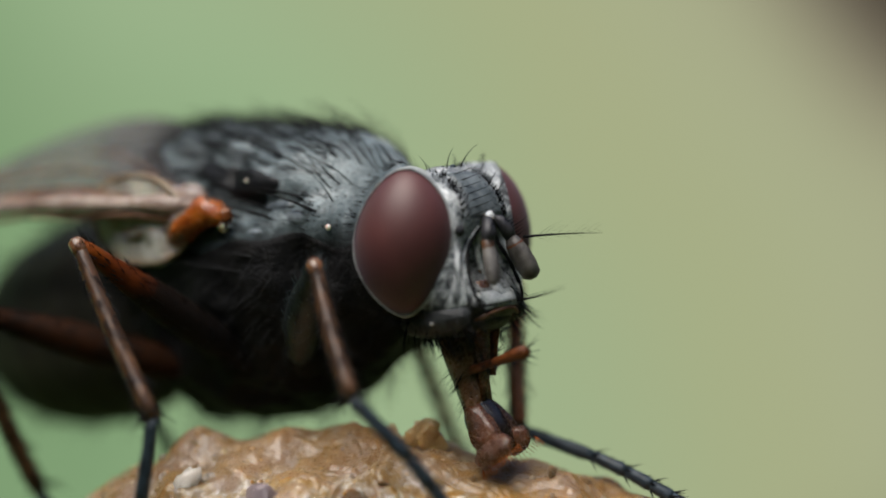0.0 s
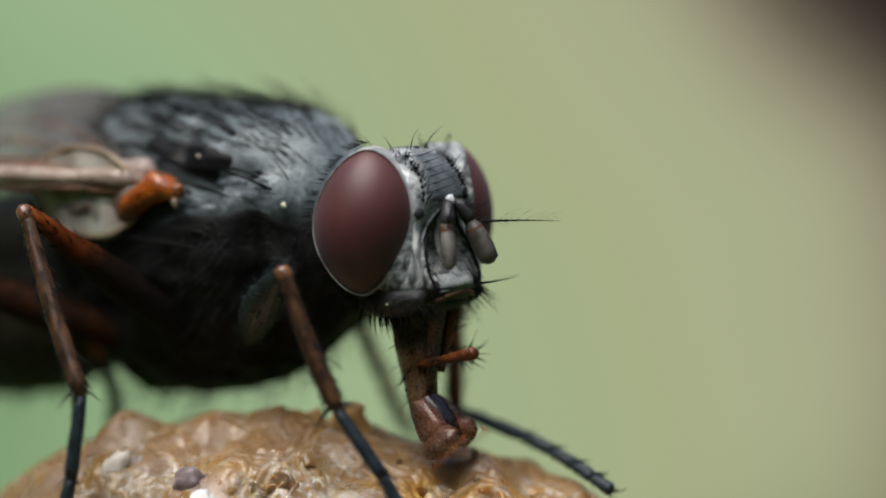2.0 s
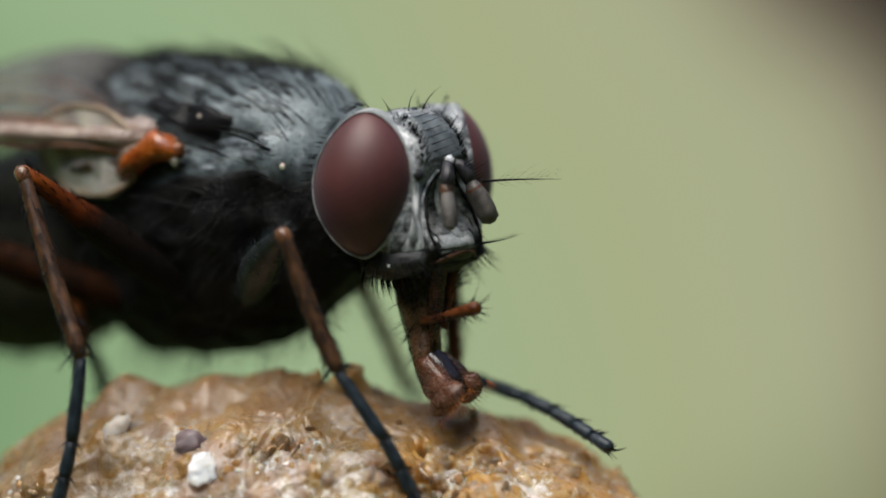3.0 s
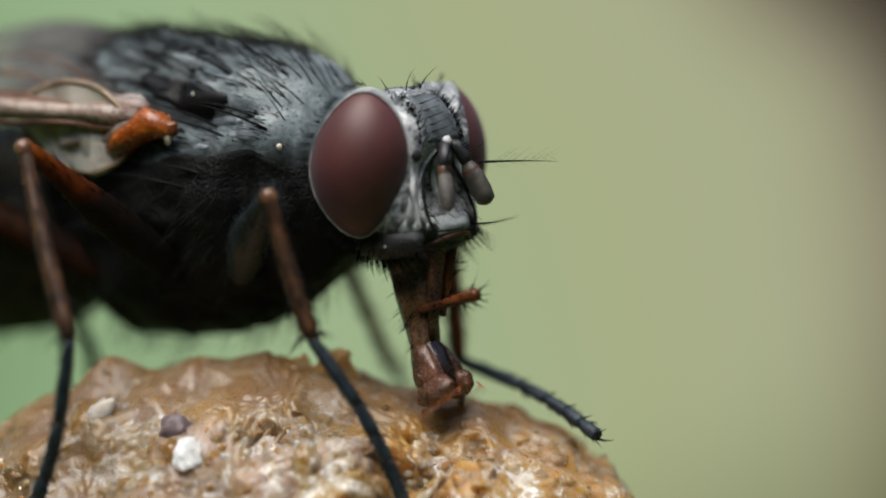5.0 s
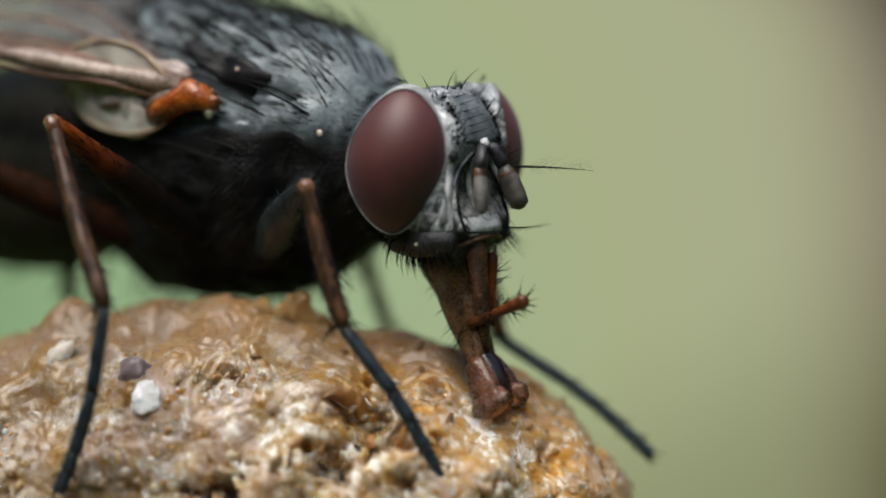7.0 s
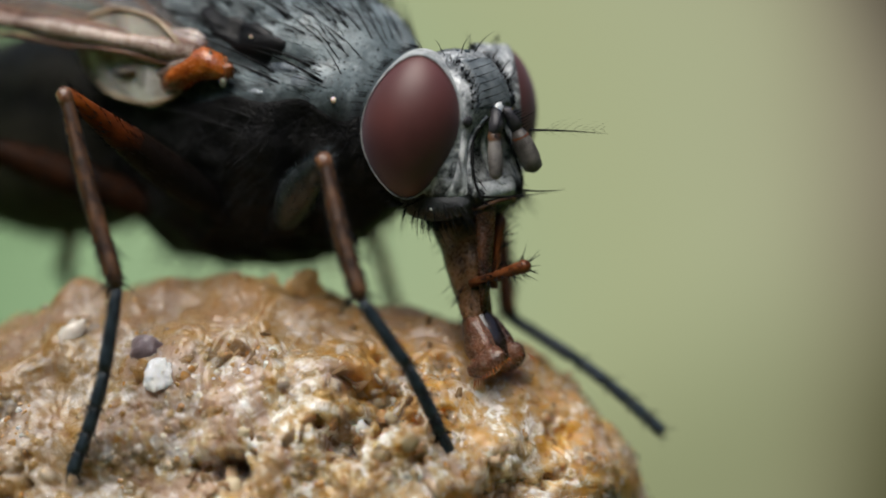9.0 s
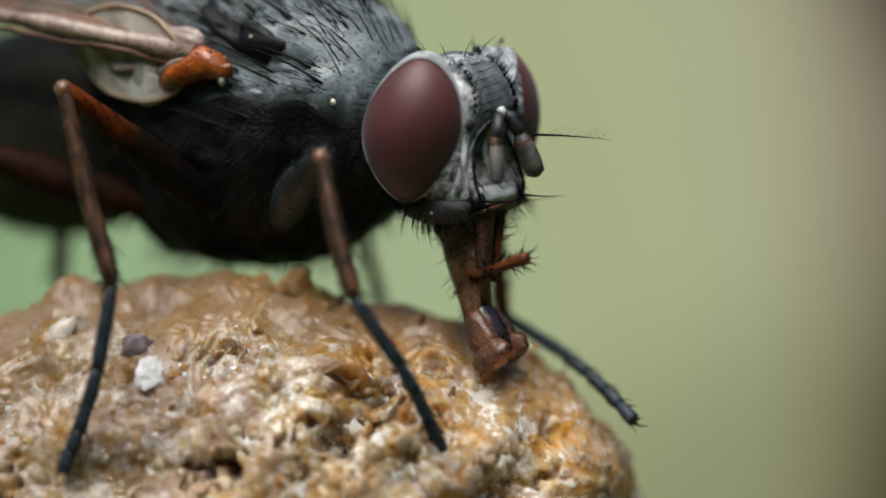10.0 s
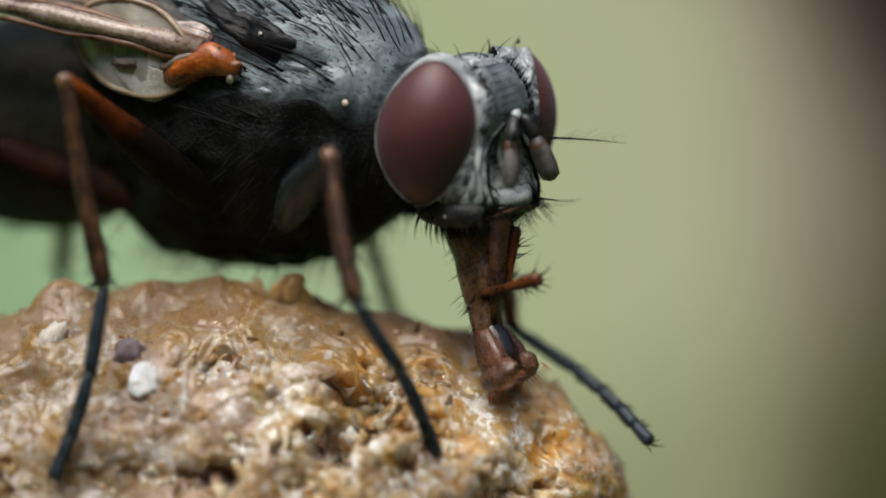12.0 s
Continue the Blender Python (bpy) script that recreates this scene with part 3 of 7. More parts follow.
        if drift + 0.06 * (q.x + 2.2) < rnd.uniform(-0.30, 0.45):
            continue
        if q.z > -0.95 - 0.1 * q.x - 0.25 and rnd.random() < 0.9:
            continue
        clear = drift > rnd.uniform(-0.05, 0.7)
        s = min(0.085, 0.026 * math.exp(rnd.gauss(0.1, 0.5))) if clear else min(0.16, 0.055 * math.exp(rnd.gauss(0.0, 0.45)))
        q -= (q - BREAD_C).normalized() * s * (0.66 if clear else 0.62)
        axis = Vector((rnd.gauss(0, 1), rnd.gauss(0, 1), rnd.gauss(0, 1))).normalized()
        ang = rnd.uniform(0, 6.28)
        if clear and s > 0.045 and grains < 240:
            ob = new("syrup_grain", blocks[grains % 6])
            ob.parent = bread
            ob.matrix_basis = mm(*q) @ Matrix.Rotation(ang, 4, axis) @ Matrix.Diagonal((s, s, s, 1))
            grains += 1
            continue
        g = layers["sugar_dust" if clear else "crumb_dust"]
        m = Matrix.Rotation(ang, 3, axis)
        o = len(g.v)
        ext = (rnd.uniform(0.8, 1.4), rnd.uniform(0.7, 1.1), rnd.uniform(0.6, 0.9))
        for v in ICO_V:
            g.v.append(tuple(q + m @ Vector([v[i] * ext[i] * s * rnd.uniform(0.8, 1.2) for i in range(3)])))
        g.f.extend(tuple(o + i for i in f) for f in ICO_F)
    for name, material, label in (("crumb_dust", M_CLEAR, "small wet half-clear grains of the crust"), ("sugar_dust", M_SUGAR, "tiny glinting cream and amber grains")):
        ob = new(name, layers[name].mesh(name, material, smooth=name == "crumb_dust"))
        ob.parent = bread
        tagged(ob, label, "", "", "stuff")


build_inclusions()

# ---- fly: x ahead, y to its left, z up; its base is the middle of the thorax
fly = new("fly")
fly.empty_display_size = 0.002
tagged(fly, "grey-black hairy fly with dark red eyes feeding on bread", "fly")
TH = Vector((2.05, 1.22, 1.48))
TX = -0.30


def th_point(d, swell=0.0):
    """The thorax's skin in the direction d (unit): a humped barrel with shoulder bosses, a side furrow and a cross seam."""
    x, y, z = d
    p = Vector((x * TH.x + TX, y * TH.y, z * TH.z))
    if z > 0:
        # the back is a long box-shaped vault, highest behind the middle
        k = ((abs(x) ** 3.4 + z ** 3.4) ** (2 / 3.4) + y * y) ** -0.5
        p = Vector((x * k * TH.x + TX, y * k * TH.y, z * k * TH.z))
        p.z += 0.30 * z * z * math.exp(-((p.x + 1.25) / 1.25) ** 2)
    if z < 0:
        p.z *= 1.10
        p.z -= 0.20 * math.exp(-((p.x + 1.25) / 0.6) ** 2) * min(1.0, -z * 2)   # sagging belly before the abdomen
    n = Vector((x / TH.x, y / TH.y, z / TH.z)).normalized()
    h = swell + 0.02 * noise.noise(p * 1.5)
    low = min(1.0, max(0.0, (0.12 - z) * 4))
    if low > 0:
        # folded plates of the sides
        h += low * (0.06 * noise.noise(p * 2.1 + Vector((5, 0, 0))) + 0.05 * (0.5 - 2 * abs(noise.noise(p * 2.6))) + 0.015 * noise.noise(p * 7.0))
    for sy in (-1, 1):
        q = p - Vector((1.18, sy * 0.83, 0.42))
        h += 0.11 * math.exp(-(q.length / 0.26) ** 2)          # shoulder boss
        q = p - Vector((0.35, sy * 1.02, 0.72))
        h -= 0.10 * math.exp(-((q.x / 0.5) ** 2 + (q.z / 0.13) ** 2))  # side furrow
        q = p - Vector((0.45, sy * 1.2, -0.05))
        h += 0.05 * math.exp(-(q.length / 0.4) ** 2)
        q = p - Vector((0.85, sy * 1.0, -0.2))
        h -= 0.09 * math.exp(-((q.x / 0.12) ** 2 + (q.z / 0.6) ** 2))
    h -= 0.035 * math.exp(-((p.x - 0.1) / 0.07) ** 2) * (1 if z > 0.3 else 0)   # cross seam
    return p + n * h, n


def build_thorax():
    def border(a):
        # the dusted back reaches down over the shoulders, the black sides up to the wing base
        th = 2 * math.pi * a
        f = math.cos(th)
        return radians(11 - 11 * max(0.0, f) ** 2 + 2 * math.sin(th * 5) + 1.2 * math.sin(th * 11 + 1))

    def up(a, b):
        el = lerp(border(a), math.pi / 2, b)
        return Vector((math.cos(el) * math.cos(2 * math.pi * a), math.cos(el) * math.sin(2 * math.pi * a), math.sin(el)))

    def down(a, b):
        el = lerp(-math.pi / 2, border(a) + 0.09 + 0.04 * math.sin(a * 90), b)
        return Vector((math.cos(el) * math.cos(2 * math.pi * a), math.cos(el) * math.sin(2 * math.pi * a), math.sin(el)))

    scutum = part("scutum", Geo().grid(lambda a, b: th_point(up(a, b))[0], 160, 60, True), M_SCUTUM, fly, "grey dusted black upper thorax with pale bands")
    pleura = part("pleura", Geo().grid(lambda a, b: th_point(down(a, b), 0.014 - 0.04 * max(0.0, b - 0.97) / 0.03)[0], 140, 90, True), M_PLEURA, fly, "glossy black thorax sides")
    part("scutellum", Geo().ball((-2.25, 0, 0.72), (0.48, 0.66, 0.36), 40, 24, 0.03), M_SCUTUM, fly)
    part("neck", Geo().tube([(1.3, 0, 0.05), (1.7, 0, 0.0), (2.1, 0, 0.0)], [0.75, 0.5, 0.42], 24), M_PLEURA, fly)
    rnd = random.Random(11)
    short = Geo()
    for k in range(3200):
        el = math.asin(rnd.uniform(0.0, 0.995))
        a = rnd.uniform(0, 2 * math.pi)
        p, n = th_point(Vector((math.cos(el) * math.cos(a), math.cos(el) * math.sin(a), math.sin(el))))
        way = n * 0.25 + Vector((-0.95, 0, 0.45)) + Vector([rnd.gauss(0, 0.12) for _ in range(3)])
        short.hair(p - n * 0.01, way, rnd.uniform(0.16, 0.34) * (1 + 0.6 * math.sin(el) ** 3), 0.0056, Vector((-0.1, 0, -0.25)), 3)
    part("short_hairs", short, M_BRISTLE, scutum, "fine black hairs", kind="stuff")
    side = Geo()
    for k in range(900):
        el = math.asin(rnd.uniform(-0.99, 0.15))
        a = rnd.uniform(0, 2 * math.pi)
        p, n = th_point(Vector((math.cos(el) * math.cos(a), math.cos(el) * math.sin(a), math.sin(el))))
        way = n * 0.8 + Vector((-0.5, 0, -0.5)) + Vector([rnd.gauss(0, 0.2) for _ in range(3)])
        side.hair(p - n * 0.01, way, rnd.uniform(0.15, 0.48), 0.006, Vector((-0.1, 0, -0.2)), 3)
    part("side_hairs", side, M_BRISTLE, pleura, "sparse black side hairs", kind="stuff")
    # strong bristles in lengthwise rows
    strong = Geo()
    for sy in (-1, 1):
        for row, zz in ((0.16, 1.0), (0.45, 1.0), (0.74, 1.0), (0.93, 1.0)):
            for k in range(9):
                x = lerp(1.35, -1.9, k / 8) + rnd.uniform(-0.08, 0.08)
                y = sy * row * (1 - 0.12 * abs(x))
                rest = 1 - ((x - TX) / TH.x) ** 2 - (y / TH.y) ** 2
                if rest <= 0.03:
                    continue
                p, n = th_point(Vector(((x - TX) / TH.x, y / TH.y, math.sqrt(rest))).normalized())
                way = n * 0.25 + Vector((-1.0, 0, 0.50)) + Vector([rnd.gauss(0, 0.1) for _ in range(3)])
                strong.hair(p - n * 0.01, way, rnd.uniform(0.7, 1.0) * lerp(0.6, 1.0, max(0.0, min(1.0, (x + 1.2) / 2))), 0.017, Vector((-0.18, 0, -0.22)), 6)
        for x, z, ln in ((1.25, 0.35, 0.5), (1.05, 0.5, 0.7), (0.75, 0.45, 0.8), (0.55, 0.62, 0.9), (0.15, 0.62, 0.9), (-0.1, 0.5, 0.7), (0.5, 0.12, 0.5), (0.3, 0.0, 0.5), (0.1, 0.05, 0.55)):
            rest = 1 - ((x - TX) / TH.x) ** 2 - (z / TH.z) ** 2
            p, n = th_point(Vector(((x - TX) / TH.x, sy * math.sqrt(rest), z / TH.z)).normalized())
            strong.hair(p - n * 0.01, n * 0.4 + Vector((-1, 0, 0.42)), ln * 1.25, 0.018, Vector((-0.1, 0, -0.15)), 6)
    # a mane behind the head
    for k in range(240):
        x, y = rnd.uniform(-0.5, 1.68), rnd.uniform(-1.0, 0.95)
        rest = 1 - ((x - TX) / TH.x) ** 2 - (y / TH.y) ** 2
        if rest > 0.03:
            p, n = th_point(Vector(((x - TX) / TH.x, y / TH.y, math.sqrt(rest))).normalized())
            f = max(0.0, (x - 0.3) / 1.38)
            way = n * 0.20 + Vector((lerp(-1.0, -0.45, f), 0, lerp(0.40, 0.90, f))) + Vector([rnd.gauss(0, 0.13) for _ in range(3)])
            strong.hair(p - n * 0.01, way, rnd.uniform(0.36, 0.76), 0.0095, Vector((-0.12, 0, -0.12)), 6)
    part("strong_bristles", strong, M_BRISTLE, scutum, "long curved black bristles", kind="stuff")
    # small pale breathing pore and shiny spots beside the shoulder
    part("pore", Geo().ball((1.27, -0.90, 0.37), (0.032, 0.024, 0.036), 12, 8), M_PALE, fly, "pale shining pore behind the shoulder")
    for sy in (-1, 1):
        def hollow(u, v):
            a, r = 2 * math.pi * u, v
            k = r * (1 + 0.45 * noise.noise(Vector((math.cos(a) * 1.3, math.sin(a) * 1.3, 4.0 + sy))) + 0.2 * noise.noise(Vector((math.cos(a) * 4, math.sin(a) * 4, 1.0))))
            x, z = 0.06 + 0.64 * k * math.cos(a), 0.96 + 0.135 * k * math.sin(a) - 0.17 * k * math.cos(a)
            rest = max(0.02, 1 - ((x - TX) / TH.x) ** 2 - (z / TH.z) ** 2)
            p, n = th_point(Vector(((x - TX) / TH.x, sy * math.sqrt(rest), z / TH.z)).normalized())
            return p + n * (0.055 - 0.085 * r ** 8 - 0.03 * (1 - r * r))
        patch = part("bare_patch", Geo().grid(hollow, 40, 14, True), M_GLOSSY, fly, "bare glossy black hollow above the wing base")
        # white glint of the hollow, put in as a pale ball
        part("wet_speck", Geo().ball(tuple(Vector(hollow(0.0, 0.35)) + Vector((0, sy * 0.02, 0))), (0.022, 0.015, 0.018), 10, 8), M_PALE, patch, "tiny shining speck")
        for x, z, r, m in ((0.62, 0.66, (0.20, 0.05, 0.075), M_BLUEPLATE), (0.84, 0.50, (0.14, 0.05, 0.09), M_BLUEPLATE), (0.42, 0.40, (0.11, 0.03, 0.04), M_BLUEPLATE)):
            rest = 1 - ((x - TX) / TH.x) ** 2 - (z / TH.z) ** 2
            p, n = th_point(Vector(((x - TX) / TH.x, sy * math.sqrt(rest), z / TH.z)).normalized())
            part("side_plate", Geo().ball(tuple(p - n * 0.02), r, 24, 14, 0.15, 2.5), m, fly, "small raised grey plate of the flank")


def build_abdomen():
    def fn(u, v):
        a, b = 2 * math.pi * u, math.pi * v
        x = -3.2 + 1.75 * math.cos(b)
        r = math.sin(b) ** 0.85
        ring = 0.03 * math.exp(-((((x + 4.7) / 0.62) % 1.0) - 0.5) ** 2 / 0.012)
        return (x, (1.22 * r - ring) * math.cos(a), -0.40 + (1.26 * r - ring) * math.sin(a) + 0.10 * math.cos(b))
    ab = part("abdomen", Geo().grid(fn, 64, 70, True), M_ABDOMEN, fly, "olive-grey banded abdomen")
    rnd = random.Random(5)
    g = Geo()
    for k in range(600):
        u, v = rnd.random(), rnd.uniform(0.12, 0.95)
        p = Vector(fn(u, v))
        n = Vector((0, math.cos(2 * math.pi * u), math.sin(2 * math.pi * u)))
        g.hair(p - n * 0.01, n * 0.6 + Vector((-1, 0, 0)), rnd.uniform(0.2, 0.45), 0.007, (0, 0, -0.15), 3)
    part("abdomen_hairs", g, M_BRISTLE, ab, "black abdomen hairs", kind="stuff")


def build_wings():
    for sy in (-1, 1):
        base = Vector((-0.22, sy * 1.26, 0.72))

        def edge(s):
            # leading edge, then the trailing one inwards of it
            lead = base + Vector((-5.6 * s, sy * (0.55 * math.sin(s * 2.2)), 0.30 * math.sin(s * 2.4) + 0.05))
            chord = 1.75 * math.sin(min(1.0, s * 1.25 + 0.10) * math.pi * 0.97) ** 0.7 + 0.05
            return lead, chord

        def fn(u, v):
            lead, chord = edge(u)
            return lead + Vector((-0.1 * v, -sy * chord * v * 0.9, chord * v * 0.54 + 0.03 * math.sin(v * 14 + u * 3)))
        wing = part("wing", Geo().grid(fn, 48, 24), M_WING, fly, "smoky translucent wing folded over the back")
        wing.modifiers.new("film", "SOLIDIFY").thickness = 0.006 * MM
        for k, v in enumerate((0.0, 0.10, 0.22, 0.40, 0.62)):
            pts = [Vector(fn(s, v * min(1, 0.3 + s * 2.2))) for s in [i / 14 for i in range(14 - k)]]
            r0 = (0.11, 0.055, 0.04, 0.03, 0.025)[k]
            part("vein", Geo().tube(pts, [r0 * (1 - 0.5 * i / len(pts)) * (1 + 0.22 * math.sin(i * 2.1 + k)) for i in range(len(pts))], 8), M_STRAP if k == 0 else M_VEIN, wing, "pale and brown leading vein" if k == 0 else "brown wing vein")
        under = [edge(s)[0] + Vector((0, sy * 0.03, -0.11 - 0.02 * math.sin(s * 30))) for s in [i / 16 for i in range(12)]]
        part("vein", Geo().tube(under, [0.03, 0.045, 0.04, 0.035] + [0.028] * 8, 8), M_VEIN, wing, "brown wing vein")
        # wing base: orange plates and the pale lobe behind them
        path = [(0.16, 1.20, 0.60), (0.04, 1.23, 0.66), (-0.10, 1.25, 0.69), (-0.24, 1.27, 0.64), (-0.40, 1.28, 0.55), (-0.56, 1.27, 0.48), (-0.68, 1.25, 0.44)]
        tg = Geo().tube([(x, sy * (y + 0.02 * math.sin(k * 2.3)), z) for k, (x, y, z) in enumerate(path)], [0.07, 0.15, 0.185, 0.175, 0.165, 0.125, 0.06], 28, 0.9, (0, 1, 0))
        tg.v = [tuple(Vector(q) + Vector((noise.noise(Vector(q) * 5), noise.noise(Vector(q) * 5 + Vector((4, 0, 0))), noise.noise(Vector(q) * 5 + Vector((0, 4, 0))))) * 0.055) for q in tg.v]
        root = part("wing_base", tg, M_TEGULA, fly, "glossy orange wing base")
        part("socket", Geo().ball((0.02, sy * 1.30, 0.70), (0.05, 0.06, 0.11), 16, 12, 0.5, 2), M_BROWN, root, "dark red-brown furrow")
        part("inner_plate", Geo().ball((0.13, sy * 1.22, 0.63), (0.10, 0.07, 0.11), 20, 14, 0.6, 2.5), M_ORANGE, root, "dark red-brown inner plate")
        part("knob", Geo().ball((0.12, sy * 1.23, 0.53), (0.05, 0.04, 0.065), 16, 10, 0.4, 2), M_PALE, root, "pale ivory knob")

        def sheet(u, v):
            # creased pearly skin from the plates up to the leading vein
            x = lerp(-0.20, -1.25, u)
            z = 0.74 - 0.10 * u + v * 0.36 * math.sin(math.pi * min(1.0, 0.10 + 0.8 * u)) ** 0.7
            return Vector((x, sy * (1.30 - 0.22 * v + 0.03 * math.sin(u * 9 + v * 4)), z + 0.03 * math.sin(u * 12)))
        skin_ob = part("wing_root_skin", Geo().grid(sheet, 36, 20), M_ROOT, fly, "creased pearly skin of the wing root")
        skin_ob.modifiers.new("film", "SOLIDIFY").thickness = 0.02 * MM
        fold = [sheet(u, 0.05) + Vector((0, sy * 0.03, -0.03 - 0.10 * math.sin(math.pi * u))) for u in [i / 12 for i in range(13)]]
        part("fold", Geo().tube(fold, [0.03 + 0.035 * math.sin(math.pi * i / 12) for i in range(13)], 12), M_ROOT, skin_ob, "pale curved fold")
        part("fold", Geo().tube([p + Vector((0, sy * 0.02, -0.065)) for p in fold], [0.012 + 0.012 * math.sin(math.pi * i / 12) for i in range(13)], 8), M_BROWN, skin_ob, "dark brown crease")

        def lobe(u, v):
            a = 2 * math.pi * u
            r = v ** 0.8
            c = Vector((-1.02, sy * 1.25, 0.72))
            x, z = 0.74 * r * math.cos(a), 0.48 * r * math.sin(a)
            return c + Vector((x, sy * (0.06 + 0.05 * (1 - r * r) + 0.03 * math.sin(x * 11 + z * 4)), z - 0.12 * x))

        cal = part("calypter", Geo().grid(lobe, 40, 14), M_CALYPTER, fly, "milky membranous lobe below the wing")
        cal.modifiers.new("film", "SOLIDIFY").thickness = 0.012 * MM
        def inner(u, v):
            a = 2 * math.pi * u
            r = v ** 0.8
            x, z = 0.40 * r * math.cos(a), 0.38 * r * math.sin(a)
            return Vector((-0.86 + x, sy * (1.32 + 0.04 * (1 - r * r) + 0.02 * math.sin(x * 13)), 0.58 + z - 0.20 * x))
        low = part("inner_lobe", Geo().grid(inner, 36, 12), M_INNER, cal, "whiter inner lobe")
        low.modifiers.new("film", "SOLIDIFY").thickness = 0.012 * MM
        part("lobe_rim", Geo().tube([lobe(i / 30, 1.0) for i in range(31)], [0.030] * 31, 8), M_TANRIM, cal, "tan rim")


build_thorax()
build_abdomen()
build_wings()

# ---- head: its own axes, x ahead, y to its left, z up
# level, half width, front, back
HEAD_LEVELS = ((-1.00, 0.10, 0.20, -0.10), (-0.96, 0.34, 0.38, -0.22), (-0.86, 0.52, 0.55, -0.28), (-0.72, 0.65, 0.60, -0.32), (-0.50, 0.72, 0.585, -0.34),
               (-0.20, 0.72, 0.57, -0.36), (0.12, 0.70, 0.59, -0.36), (0.38, 0.64, 0.53, -0.34), (0.58, 0.48, 0.40, -0.28), (0.70, 0.30, 0.24, -0.18), (0.74, 0.06, 0.06, -0.04))


def head_level(z):
    z = min(max(z, -0.999), 0.739)
    k = max(i for i in range(len(HEAD_LEVELS) - 1) if HEAD_LEVELS[i][0] <= z)
    p = [HEAD_LEVELS[min(max(k + d, 0), len(HEAD_LEVELS) - 1)] for d in (-1, 0, 1, 2)]
    t = (z - p[1][0]) / (p[2][0] - p[1][0])
    out = []
    for c in (1, 2, 3):
        a0, a1, a2, a3 = (q[c] for q in p)
        out.append(0.5 * (2 * a1 + (a2 - a0) * t + (2 * a0 - 5 * a1 + 4 * a2 - a3) * t * t + (3 * a1 - a0 - 3 * a2 + a3) * t ** 3))
    return out


def head_carve(p):
    """The hollow face, a bulging brow and fine unevenness."""
    if p.x > 0.2:
        f = math.exp(-(p.y / 0.36) ** 4 - ((p.z + 0.28) / 0.34) ** 4)
        p.x -= 0.16 * f
        p.x += 0.05 * math.exp(-(p.y / 0.13) ** 2 - ((p.z + 0.70) / 0.10) ** 2)
    p.x += 0.012 * noise.noise(p * 5)
    return p


def head_round(a, z):
    w, f, r = head_level(z)
    c, s = math.cos(a), math.sin(a)
    e = 2 / 2.25
    x = (f if c > 0 else -r) * math.copysign(abs(c) ** e, c)
    return head_carve(Vector((x, w * math.copysign(abs(s) ** e, s), z)))


def skin(y, z):
    """A point of the head's front at that y and z, and the way out of it."""
    w, f, r = head_level(z)
    q = min(1.0, abs(y) / max(w, 1e-3))
    p = head_carve(Vector((f * max(0.0, 1 - q ** 2.25) ** (1 / 2.25), y, z)))
    out = Vector((1.0 - 0.6 * q, 0.9 * q * math.copysign(1, y), 0.75 * max(0.0, z - 0.1) + 0.4 * min(0.0, z + 0.5))).normalized()
    return p, out


EYE_C, EYE_X, EYE_N = Vector((0.035, 0.70, 0.01)), Vector((0.81, -0.586, 0.0)), Vector((0.586, 0.81, 0.0))


def eye_point(sy, s, t, bulge=0.40):
    """s, t in the unit disc: a high egg-shaped dome."""
    r2 = min(1.0, s * s + t * t)
    w = 0.505 * (1 + 0.06 * t - 0.22 * t * t)
    p = EYE_C + EYE_X * (s * w + 0.095 * t + 0.02 * t * t - 0.01) + Vector((0, 0, 0.73 * t)) + EYE_N * (bulge * (1 - r2) ** 0.62)
    return Vector((p.x, sy * p.y, p.z))


def build_eye(sy, head):
    """Rows of six-sided lenses, each a low dome."""
    g = Geo()
    step = 0.026
    idx = {}
    rows = int(1.0 / step * 1.155) + 2
    for j in range(-rows * 2, rows * 2 + 1):
        for i in range(-60 * 2, 60 * 2 + 1):
            s = (i + 0.5 * (j % 2)) * step * 0.5 * 1.26
            t = j * step * 0.5 * 0.866
            rr = math.hypot(s, t)
            if rr < 0.985:
                centre = (j % 2 == 0 and i % 2 == 0 and (j // 2) % 2 == 0) or (j % 2 == 0 and i % 2 == 1 and (j // 2) % 2 == 1)
                p = eye_point(sy, s, t)
                if centre:
                    out = (p - Vector((0.05, sy * 0.45, 0.06))).normalized()
                    p = p + out * 0.0045
                idx[(i, j)] = len(g.v)
                g.v.append(tuple(p))
    for (i, j), a in idx.items():
        sh = j % 2
        b, c, d = idx.get((i + 1, j)), idx.get((i + sh, j + 1)), idx.get((i + sh - 1, j + 1))
        if b is not None and c is not None:
            g.f.append((a, b, c) if sy < 0 else (a, c, b))
        if c is not None and d is not None:
            g.f.append((a, c, d) if sy < 0 else (a, d, c))
    eye = part("eye", g, M_EYE, head, "dark red faceted compound eye")
    o = Geo()
    n = 72
    ring = [eye_point(sy, 1.0 * math.cos(2 * math.pi * k / n), 1.0 * math.sin(2 * math.pi * k / n), 0.0) for k in range(n + 1)]
    inward = Vector((EYE_N.x, sy * EYE_N.y, 0))

    def socket(u, v):
        a = 2 * math.pi * u
        r = lerp(0.965, 1.045, v)
        p = eye_point(sy, math.cos(a), math.sin(a), 0.0)
        c = Vector((EYE_C.x, sy * EYE_C.y, EYE_C.z))
        q = c + (p - c) * r
        return q + inward * (0.095 * math.sin(math.pi * min(1, v * 1.6)) ** 0.8 - 0.30 * v ** 2 + 0.03)
    part("eye_rim", o.grid(socket, n, 10, True), M_RIM if sy < 0 else M_SILVER, head, "silver-white rim of the eye")
    return eye


